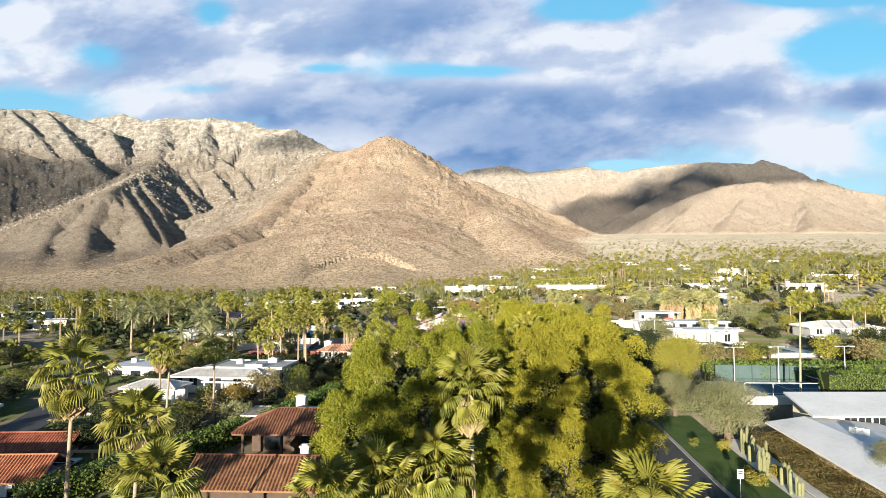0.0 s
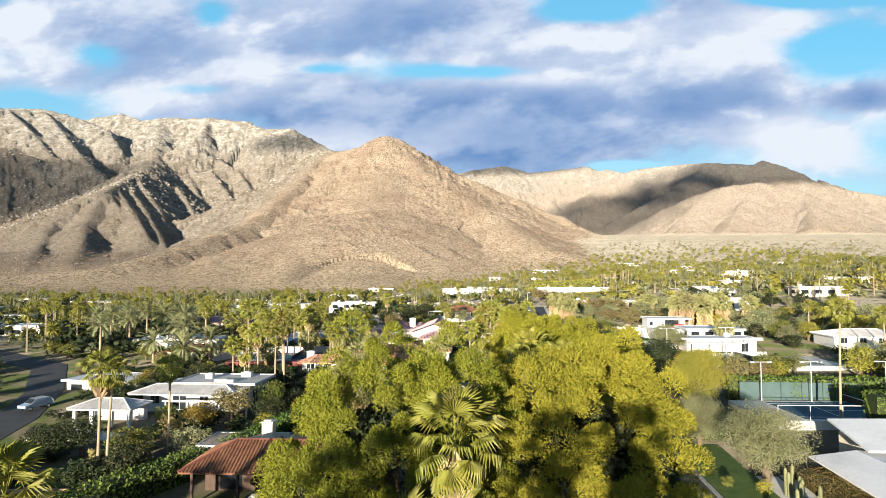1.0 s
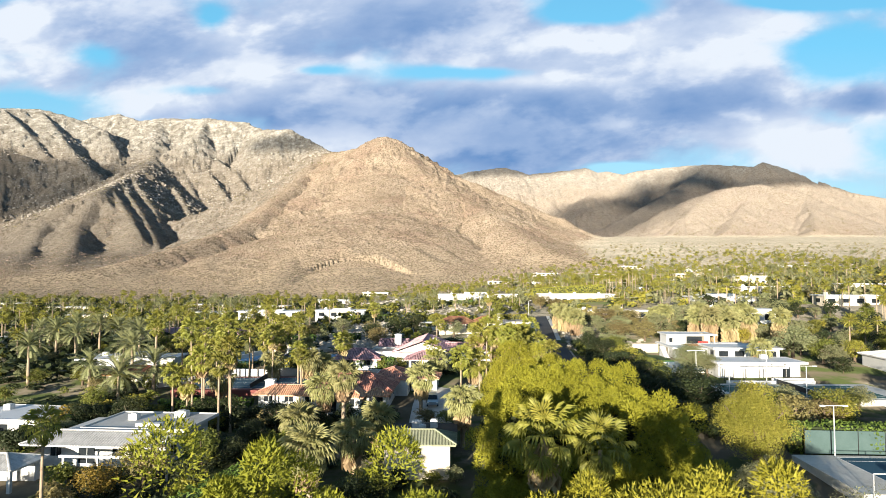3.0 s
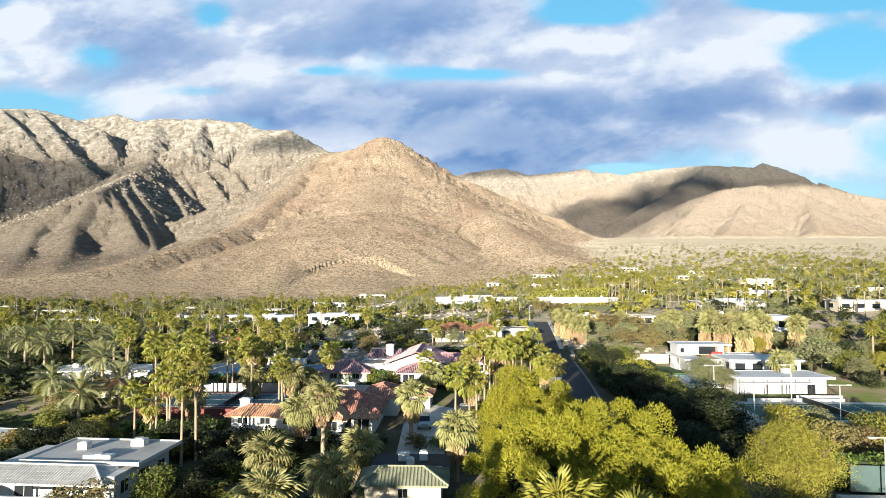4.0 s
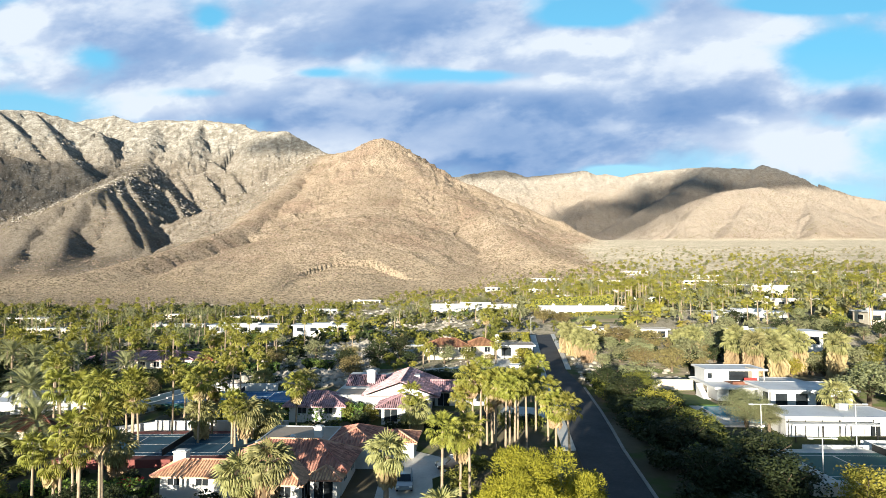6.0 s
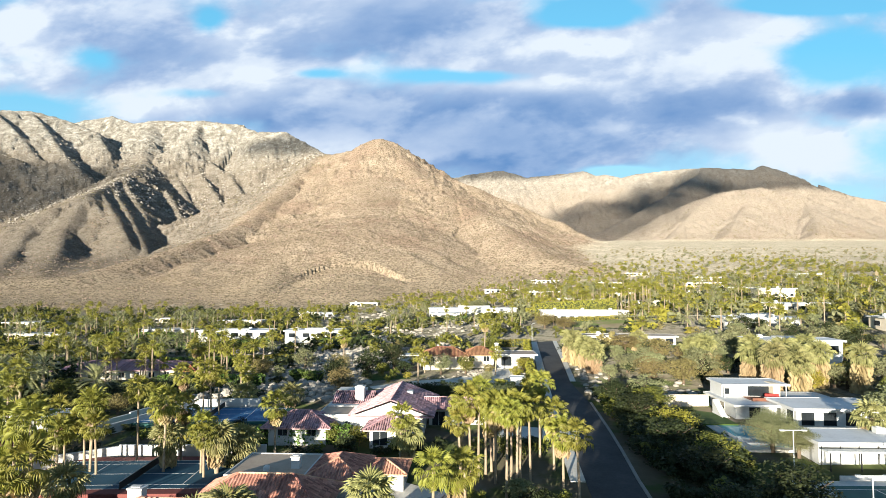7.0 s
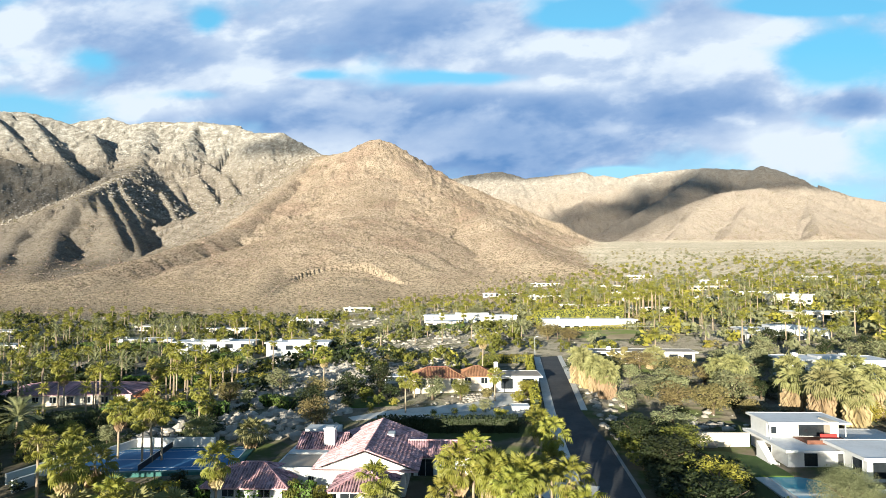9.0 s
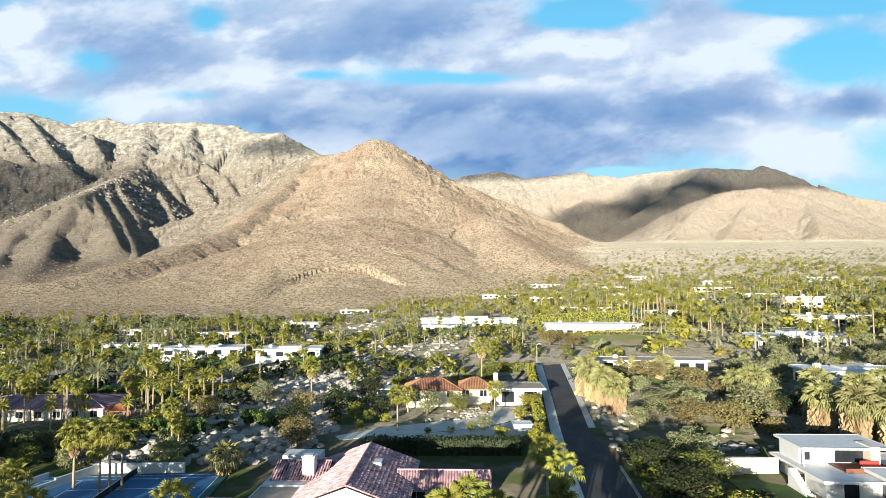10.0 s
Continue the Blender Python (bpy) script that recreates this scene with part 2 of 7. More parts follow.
material("green_tile", [(0.16, 0.17, 0.11), (0.24, 0.25, 0.17), (0.34, 0.34, 0.25)], 0.6, 0.8, 0.3, 3, vary=0.3)
material("grey_tile", [(0.40, 0.38, 0.36), (0.54, 0.52, 0.50), (0.66, 0.64, 0.62)], 0.6, 0.8, 0.3, 3, vary=0.25)
material("dark_glass", [(0.012, 0.015, 0.018), (0.03, 0.035, 0.04)], 0.3, 0.08, spec=0.6)
material("dark_wood", [(0.05, 0.03, 0.02), (0.10, 0.06, 0.04)], 1.5, 0.7)
material("timber", [(0.26, 0.15, 0.08), (0.36, 0.22, 0.13)], 1.5, 0.7)
material("dark_metal", [(0.03, 0.03, 0.03), (0.06, 0.06, 0.06)], 1.0, 0.5, metal=0.6)
material("white_metal", [(0.533, 0.533, 0.522), (0.636, 0.636, 0.626)], 1.0, 0.45)
material("bark", [(0.10, 0.07, 0.045), (0.19, 0.14, 0.10)], 2.5, 0.95, 0.6)
material("palm_bark", [(0.20, 0.145, 0.095), (0.32, 0.245, 0.17), (0.40, 0.31, 0.22)], 1.2, 0.95, 0.6, 6)
material("dead_frond", [(0.30, 0.215, 0.115), (0.44, 0.33, 0.19)], 0.7, 0.9, vary=0.25, leaf=0.15)
material("fan_leaf", [(0.131, 0.143, 0.024), (0.228, 0.224, 0.038), (0.349, 0.3, 0.059)], 0.35, 0.55, vary=0.2, leaf=0.24)
material("fan_leaf_grey", [(0.174, 0.177, 0.063), (0.275, 0.262, 0.103), (0.376, 0.337, 0.147)], 0.35, 0.6, vary=0.2, leaf=0.24)
material("date_leaf", [(0.13, 0.149, 0.06), (0.23, 0.234, 0.107), (0.322, 0.313, 0.16)], 0.35, 0.55, vary=0.2, leaf=0.2)
material("pine_leaf", [(0.138, 0.141, 0.011), (0.253, 0.241, 0.019), (0.364, 0.336, 0.034)], 0.3, 0.7, vary=0.14, leaf=0.16)
material("pine_leaf_green", [(0.09, 0.10, 0.009), (0.175, 0.178, 0.014), (0.27, 0.256, 0.024)], 0.3, 0.7, vary=0.14, leaf=0.16)
material("green_leaf", [(0.08, 0.09, 0.017), (0.147, 0.155, 0.029), (0.251, 0.227, 0.043)], 0.35, 0.6, vary=0.2, leaf=0.24)
# Dark leaf whose near-black tone also stands for shade in gardens and crowns.
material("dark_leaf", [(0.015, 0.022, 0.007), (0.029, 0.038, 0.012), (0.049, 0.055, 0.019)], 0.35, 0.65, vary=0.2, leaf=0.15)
material("olive_leaf", [(0.135, 0.145, 0.062), (0.225, 0.228, 0.11), (0.315, 0.31, 0.165)], 0.35, 0.65, vary=0.2, leaf=0.24)
material("tan_leaf", [(0.135, 0.108, 0.041), (0.221, 0.179, 0.071), (0.306, 0.251, 0.107)], 0.3, 0.7, vary=0.2, leaf=0.24)
material("lime_leaf", [(0.176, 0.174, 0.024), (0.281, 0.254, 0.04), (0.383, 0.313, 0.061)], 0.35, 0.6, vary=0.2, leaf=0.24)
material("yellow_leaf", [(0.20, 0.15, 0.02), (0.32, 0.25, 0.04)], 0.4, 0.6, vary=0.35, leaf=0.2)
material("flower", [(0.42, 0.02, 0.05), (0.60, 0.05, 0.10)], 0.8, 0.6, vary=0.3, leaf=0.2)
material("lawn", [(0.035, 0.065, 0.012), (0.06, 0.10, 0.02), (0.09, 0.13, 0.03)], 0.5, 0.9, 0.4, 8)
material("boulder", [(0.266, 0.228, 0.187), (0.375, 0.335, 0.281), (0.470, 0.427, 0.360)], 0.5, 0.9, 0.5, 3, vary=0.2)
material("slope_rock", [(0.17, 0.125, 0.09), (0.27, 0.20, 0.15), (0.40, 0.32, 0.25)], 0.05, 0.95, vary=0.35)
material("scrub_leaf", [(0.085, 0.07, 0.035), (0.15, 0.125, 0.065), (0.22, 0.185, 0.10)], 0.05, 0.9, vary=0.4)
material("pool_water", [(0.05, 0.26, 0.36), (0.08, 0.34, 0.44)], 0.4, 0.05, spec=0.5)
material("court_blue", [(0.02, 0.07, 0.11), (0.03, 0.09, 0.14)], 0.4, 0.8)
material("deck_wood", [(0.10, 0.04, 0.025), (0.16, 0.065, 0.04), (0.22, 0.10, 0.06)], 1.5, 0.7, 0.2)
material("rust_leaf", [(0.11, 0.085, 0.024), (0.18, 0.138, 0.04), (0.25, 0.195, 0.062)], 0.35, 0.7, vary=0.2, leaf=0.15)
material("clay_tile", [(0.133, 0.05, 0.032), (0.211, 0.09, 0.058), (0.289, 0.144, 0.094)], 0.6, 0.8, 0.3, 3, vary=0.6)
material("kerb_stone", [(0.20, 0.19, 0.175), (0.27, 0.26, 0.24), (0.33, 0.32, 0.30)], 0.5, 0.9, 0.3, 8)
material("cable_sheath", [(0.45, 0.43, 0.36), (0.55, 0.52, 0.44)], 1.0, 0.6)
material("court_bright", [(0.03, 0.12, 0.26), (0.04, 0.15, 0.31)], 0.4, 0.8)
material("hedge_leaf", [(0.058, 0.098, 0.017), (0.106, 0.162, 0.028), (0.17, 0.225, 0.041)], 0.35, 0.6, vary=0.2, leaf=0.2)
material("red_paint", [(0.32, 0.015, 0.015), (0.38, 0.02, 0.02)], 0.5, 0.3, coat=0.6)
material("court_red", [(0.17, 0.05, 0.045), (0.22, 0.07, 0.06)], 0.4, 0.8)
material("court_green", [(0.03, 0.10, 0.09), (0.04, 0.125, 0.11)], 0.4, 0.8)
material("screen_cloth", [(0.05, 0.085, 0.08), (0.08, 0.12, 0.115)], 0.8, 0.85)
material("line_paint", [(0.72, 0.72, 0.70), (0.80, 0.80, 0.78)], 2.0, 0.8)
material("car_paint", [(0.22, 0.27, 0.33), (0.25, 0.30, 0.36)], 0.5, 0.3, coat=0.6, spec=0.5)
material("dark_paint", [(0.02, 0.02, 0.022), (0.03, 0.03, 0.033)], 0.5, 0.3, coat=0.6, spec=0.5)
material("tyre", [(0.015, 0.015, 0.015), (0.025, 0.025, 0.025)], 3.0, 0.9)
material("red_cloth", [(0.35, 0.03, 0.03), (0.45, 0.05, 0.04)], 2.0, 0.9)
material("cloud_vapour", [(0.75, 0.75, 0.77), (0.82, 0.82, 0.83)], 0.01, 1.0, thin=0.81)
material("sign_white", [(0.72, 0.72, 0.70), (0.78, 0.78, 0.76)], 2.0, 0.5)
material("sign_dark", [(0.02, 0.02, 0.02), (0.03, 0.03, 0.03)], 2.0, 0.6)

# ---- mesh helpers ----


class Geo:
    """Collects vertices and faces of one mesh."""

    def __init__(self):
        self.v, self.f = [], []

    def quads(self, pts, faces):
        k = len(self.v)
        self.v.extend(tuple(p) for p in pts)
        self.f.extend(tuple(i + k for i in f) for f in faces)
        return self

    def box(self, x0, y0, z0, x1, y1, z1, c=0.0):
        """A box with its upright and top edges chamfered by c."""
        if c <= 0:
            pts = [(x, y, z) for z in (z0, z1) for x, y in ((x0, y0), (x1, y0), (x1, y1), (x0, y1))]
            return self.quads(pts, [(0, 3, 2, 1), (4, 5, 6, 7), (0, 1, 5, 4), (1, 2, 6, 5), (2, 3, 7, 6), (3, 0, 4, 7)])
        ring = [(x0 + c, y0), (x1 - c, y0), (x1, y0 + c), (x1, y1 - c), (x1 - c, y1), (x0 + c, y1), (x0, y1 - c), (x0, y0 + c)]
        top = [(min(max(x, x0 + c), x1 - c), min(max(y, y0 + c), y1 - c)) for x, y in ring]
        pts = [(x, y, z0) for x, y in ring] + [(x, y, z1 - c) for x, y in ring] + [(x, y, z1) for x, y in top]
        fs = [tuple(range(7, -1, -1)), tuple(range(16, 24))]
        for a in (0, 8):
            fs += [(a + i, a + (i + 1) % 8, a + 8 + (i + 1) % 8, a + 8 + i) for i in range(8)]
        return self.quads(pts, fs)

    def tube(self, pts, radii, seg=7):
        """A tapered tube along points."""
        rings = []
        for i, p in enumerate(pts):
            a = Vector(pts[min(i + 1, len(pts) - 1)]) - Vector(pts[max(i - 1, 0)])
            q = a.to_track_quat("Z", "Y")
            rings += [Vector(p) + q @ Vector((math.cos(t) * radii[i], math.sin(t) * radii[i], 0))
                      for t in (2 * math.pi * j / seg for j in range(seg))]
        fs = [(i * seg + j, i * seg + (j + 1) % seg, (i + 1) * seg + (j + 1) % seg, (i + 1) * seg + j)
              for i in range(len(pts) - 1) for j in range(seg)]
        fs += [tuple(range(seg - 1, -1, -1)), tuple((len(pts) - 1) * seg + j for j in range(seg))]
        return self.quads(rings, fs)

    def prism(self, outline, z0, z1):
        k = len(outline)
        pts = [(x, y, z0) for x, y in outline] + [(x, y, z1) for x, y in outline]
        return self.quads(pts, [tuple(range(k - 1, -1, -1)), tuple(range(k, 2 * k))] +
                          [(i, (i + 1) % k, k + (i + 1) % k, k + i) for i in range(k)])

    def mesh(self, name, mat, smooth=False):
        me = bpy.data.meshes.new(name)
        me.from_pydata(self.v, [], self.f)
        me.materials.append(MATS[mat])
        if smooth:
            me.polygons.foreach_set("use_smooth", [True] * len(me.polygons))
        me.update()
        return me


def part(name, geo, mat, parent=None, label="", m=None, smooth=False):
    """Links a Geo, or a mesh made before, as one mesh object under its thing."""
    me = geo.mesh(name, mat, smooth) if isinstance(geo, Geo) else geo
    ob = new(name, me)
    if parent is not None:
        ob.parent = parent
    if m is not None:
        ob.matrix_local = m
    return tagged(ob, label)


def thing(name, label, category, m=None, group="", kind=""):
    ob = new(name)
    ob.empty_display_size = 0.3
    if m is not None:
        ob.matrix_basis = m
    return tagged(ob, label, category, group, kind)


# ---- ground ----
GROUND_Y = [-300, 0, 60, 100, 125, 150, 190, 240, 300, 400, 550, 700, 1000, 1300, 2000, 5000]
GROUND_Z = [-6, 0.3, 2, 4, 5.2, 6.5, 7.5, 8.8, 10, 12, 14, 19, 46, 80, 140, 300]


def ground_z(x, y):
    """Height of the fan that rises towards the mountains and to the right."""
    b, d = np.interp(y, GROUND_Y, GROUND_Z), np.asarray(x) - 10.0
    k = np.interp(y, [0, 100, 190, 260, 5000], [0.03, 0.02, 0.015, 0.06, 0.06])
    return b + np.where(d > 0, k * np.minimum(d, 400), k * np.maximum(d, -120))


# Crest lines of the mountains in metres; before each: slope, length over which it slackens, depth and spacing of the gullies, roundness.
RIDGES = {
    "left_back": ((0.78, 4000, 0.22, 150, 15), [(-2500, 2745, 844), (-2317, 2845, 854), (-2229, 2945, 874), (-2115, 3045, 900), (-1953, 3045, 859),
                 (-1721, 2945, 765), (-1552, 2745, 637)]),
    "left_top": ((0.88, 6000, 0.22, 150, 15), [(-2212, 3445, 929), (-2142, 3545, 990), (-1985, 3545, 1014), (-1795, 3445, 942), (-1630, 3345, 931),
                 (-1328, 3245, 903), (-1074, 3145, 854), (-951, 3045, 789), (-784, 2945, 766), (-684, 2895, 706), (-551, 2745, 615), (-456, 2545, 522)]),
    "left_top_a": ((0.7, 1500, 0.25, 90, 15), [(-2115, 3045, 900), (-1854, 2795, 722), (-1609, 2545, 560), (-1453, 2395, 471)]),
    "left_top_b": ((0.7, 1500, 0.25, 80, 15), [(-2229, 2945, 874), (-1916, 2695, 684), (-1688, 2495, 538)]),
    "main_top": ((0.68, 3000, 0.25, 90, 50), [(-1630, 3345, 931), (-1491, 2995, 728), (-1352, 2695, 566), (-1220, 2345, 448)]),
    "main": ((0.66, 3000, 0.25, 90, 14), [(-1220, 2345, 448), (-1105, 2005, 351), (-986, 1685, 267), (-1012, 1605, 222), (-1052, 1525, 162),
                 (-1076, 1465, 122), (-1126, 1395, 86)]),
    "main_b": ((0.75, 3000, 0.25, 90, 12), [(-1328, 3245, 903), (-1249, 2945, 730), (-1135, 2845, 610), (-1000, 2705, 529)]),
    "main_c": ((0.75, 3000, 0.25, 90, 12), [(-801, 2945, 763), (-880, 2895, 670), (-928, 2795, 586), (-884, 2745, 541)]),
    "bench": ((0.78, 3000, 0.2, 60, 8), [(-1171, 2195, 408), (-1248, 2495, 475), (-1198, 2585, 472), (-1119, 2625, 491), (-992, 2685, 520), (-881, 2735, 539),
                 (-805, 2785, 578), (-723, 2825, 627), (-598, 2745, 620)]),
    "rib_a": ((0.56, 1500, 0.4, 45, 8), [(-981, 1695, 266), (-866, 1575, 190), (-772, 1465, 116), (-662, 1295, 58)]),
    "rib_b": ((0.58, 1500, 0.4, 45, 8), [(-1105, 2005, 351), (-858, 1665, 215), (-704, 1445, 122), (-629, 1325, 83)]),
    "rib_c": ((0.58, 1500, 0.4, 45, 8), [(-1256, 2465, 465), (-931, 1965, 268), (-722, 1605, 133)]),
    "rib_d": ((0.56, 1500, 0.4, 45, 8), [(-1151, 2596, 476), (-976, 2327, 325), (-781, 2034, 186)]),
    "rib_e": ((0.56, 1500, 0.4, 45, 8), [(-1067, 2631, 500), (-863, 2338, 337), (-719, 2104, 216)]),
    "rib_f": ((0.56, 1500, 0.4, 45, 8), [(-973, 2701, 525), (-825, 2443, 386), (-695, 2209, 271)]),
    "rib_g": ((0.56, 1500, 0.4, 45, 8), [(-872, 2748, 544), (-756, 2502, 419), (-656, 2268, 321)]),
    "rib_h": ((0.58, 1500, 0.4, 45, 8), [(-1041, 1835, 306), (-840, 1575, 197), (-695, 1375, 111)]),
    "rib_i": ((0.58, 1500, 0.4, 45, 8), [(-1171, 2195, 408), (-882, 1785, 237), (-710, 1515, 127)]),
    "rib_j": ((0.58, 1500, 0.4, 45, 8), [(-1232, 2575, 475), (-943, 2125, 298), (-737, 1775, 161)]),
    "spur_l": ((0.48, 1500, 0.4, 70, 12), [(-986, 1685, 267), (-918, 1495, 160), (-774, 1245, 79), (-663, 1045, 42), (-570, 895, 19)]),
    "spur_m": ((0.48, 1500, 0.4, 70, 12), [(-1037, 1565, 187), (-928, 1345, 96), (-772, 1095, 45), (-662, 925, 19)]),
    "shaded": ((0.7, 1500, 0.3, 110, 15), [(-2261, 2345, 655), (-2014, 2375, 605), (-1822, 2425, 552), (-1716, 2425, 517), (-1598, 2425, 440),
                 (-1501, 2345, 359), (-1390, 2195, 256)]),
    "cone": ((0.74, 3000, 0.32, 60, 20), [(-486, 2245, 499), (-417, 2095, 467), (-355, 1995, 448), (-261, 1945, 455), (-228, 1945, 481), (-202, 1945, 487),
                 (-173, 1945, 479), (-143, 1935, 457), (-124, 1925, 436), (-85, 1925, 406), (-9, 1925, 368), (95, 1905, 326), (213, 1875, 270),
                 (343, 1835, 211), (459, 1765, 138), (523, 1745, 107)]),
    "cone_left": ((0.72, 3000, 0.3, 60, 30), [(-417, 2095, 467), (-434, 1895, 376), (-439, 1745, 305), (-433, 1495, 208), (-437, 1345, 151),
                 (-455, 1215, 116), (-474, 1065, 78), (-486, 975, 58), (-498, 865, 34), (-556, 785, 22), (-586, 745, 17)]),
    "cone_mid": ((0.36, 3000, 0.62, 50, 90), [(-166, 1645, 313), (-155, 1335, 171), (-142, 1065, 84), (-127, 865, 38), (-114, 735, 20)]),
    "cone_west": ((0.46, 3000, 0.62, 50, 35), [(-347, 1915, 407), (-320, 1645, 271), (-282, 1285, 132), (-244, 1005, 63), (-218, 835, 30), (-197, 725, 16)]),
    "cone_right": ((0.45, 3000, 0.55, 50, 25), [(-160, 1925, 458), (-68, 1695, 322), (30, 1495, 227), (99, 1325, 171), (139, 1125, 109), (159, 945, 65)]),
    "right_far": ((0.6, 5000, 0.3, 150, 12), [(-82, 4345, 761), (51, 4345, 777), (183, 4345, 810), (419, 4295, 830), (583, 4245, 771), (720, 4195, 774),
                 (964, 4145, 797), (1054, 4145, 765), (1102, 4045, 755), (1186, 3995, 726), (1310, 3945, 747), (1445, 3895, 753), (1583, 3845, 758),
                 (1611, 3645, 716)]),
    "right": ((0.6, 5000, 0.3, 140, 12), [(1562, 3795, 741), (1589, 3595, 717), (1789, 3465, 678), (1828, 3445, 697), (1920, 3425, 667), (2040, 3295, 567),
                 (2164, 3195, 486), (2272, 3095, 442), (2397, 2995, 374)]),
    "right_a": ((0.6, 3000, 0.3, 120, 12), [(1589, 3595, 717), (1218, 3295, 495), (922, 3045, 344), (739, 2895, 260)]),
    "right_b": ((0.6, 3000, 0.3, 120, 12), [(1179, 3995, 726), (866, 3645, 529), (634, 3345, 360)]),
    "right_c": ((0.6, 3000, 0.3, 120, 12), [(583, 4245, 771), (622, 3845, 557), (656, 3545, 431)]),
    "hill": ((0.55, 1500, 0.25, 110, 15), [(668, 2395, 183), (939, 2545, 317), (1092, 2605, 381), (1187, 2645, 414), (1284, 2665, 435), (1405, 2685, 448),
                 (1499, 2665, 429), (1554, 2605, 383), (1658, 2495, 304), (1751, 2395, 209)]),
    "hill_a": ((0.5, 1500, 0.3, 90, 12), [(1405, 2685, 448), (1172, 2395, 298), (1016, 2165, 200)]),
    "hill_b": ((0.5, 1500, 0.3, 90, 12), [(1554, 2605, 383), (1433, 2345, 294), (1314, 2125, 206)]),
    "hill_c": ((0.5, 1500, 0.3, 90, 12), [(1141, 2625, 399), (959, 2395, 275), (837, 2225, 194)]),
}

_perm = np.random.default_rng(5).permutation(4096)
_turn = np.random.default_rng(6).uniform(0, 2 * math.pi, 4096)


def wave2(x, y, seed=0):
    """Smooth gradient noise over arrays, about -0.7 to 0.7."""
    xi, yi = np.floor(x).astype(np.int64), np.floor(y).astype(np.int64)
    fx, fy = x - xi, y - yi
    u, v = fx * fx * fx * (fx * (fx * 6 - 15) + 10), fy * fy * fy * (fy * (fy * 6 - 15) + 10)

    def corner(i, j):
        a = _turn[_perm[(_perm[(xi + i + seed * 131) & 4095] + yi + j) & 4095]]
        return np.cos(a) * (fx - i) + np.sin(a) * (fy - j)
    lo = corner(0, 0) * (1 - u) + corner(1, 0) * u
    return lo * (1 - v) + (corner(0, 1) * (1 - u) + corner(1, 1) * u) * v


def crags(x, y, size, octaves, seed):
    """Ridged noise: sharp crests, rounded hollows, 0 to 1."""
    total, weight, norm = 0.0, 1.0, 0.0
    for k in range(octaves):
        total = total + weight * (1 - 2 * np.abs(wave2(x / size, y / size, seed + k)))
        norm += weight
        size, weight = size / 2.03, weight * 0.6
    return total / norm


def mountain_z(x, y):
    """The highest of all crest lines' slopes, furrowed down the fall of each; also how far off the crest is."""
    best, near = np.full(x.shape, -1e9), np.full(x.shape, 1e9)
    bend = 22 * wave2(x / 140, y / 140, 40) + 9 * wave2(x / 50, y / 50, 41)
    for number, ((slope, run, deep, wide, soft), crest) in enumerate(RIDGES.values()):
        high, off, along, start = np.full(x.shape, -1e9), np.zeros(x.shape), np.zeros(x.shape), 0.0
        for (ax, ay, az), (bx, by, bz) in zip(crest, crest[1:]):
            dx, dy = bx - ax, by - ay
            length = math.hypot(dx, dy)
            t = np.clip(((x - ax) * dx + (y - ay) * dy) / (length * length), 0, 1)
            d = np.sqrt((x - ax - t * dx) ** 2 + (y - ay - t * dy) ** 2 + soft * soft) - soft
            top = az + t * (bz - az) - slope * (0.5 * d + 0.5 * run * np.log1p(d / run))
            up = top > high
            high, off, along = np.where(up, top, high), np.where(up, d, off), np.where(up, start + t * length, along)
            start += length
        s = along + bend + 0.35 * off * wave2(x / 330, y / 330, 43)
        furrow = 1 - 2 * np.abs(wave2(s / wide, off / 700, 50 + number)) - 0.55 * np.abs(wave2(s / (0.42 * wide), off / 260, 90 + number))
        high = high - deep * (1 - np.clip(furrow, 0, 1)) * np.minimum(off, 1.1 * wide) * slope * 1.2
        near = np.where(high > best, off, near)
        best = np.maximum(best, high)
    return best, near


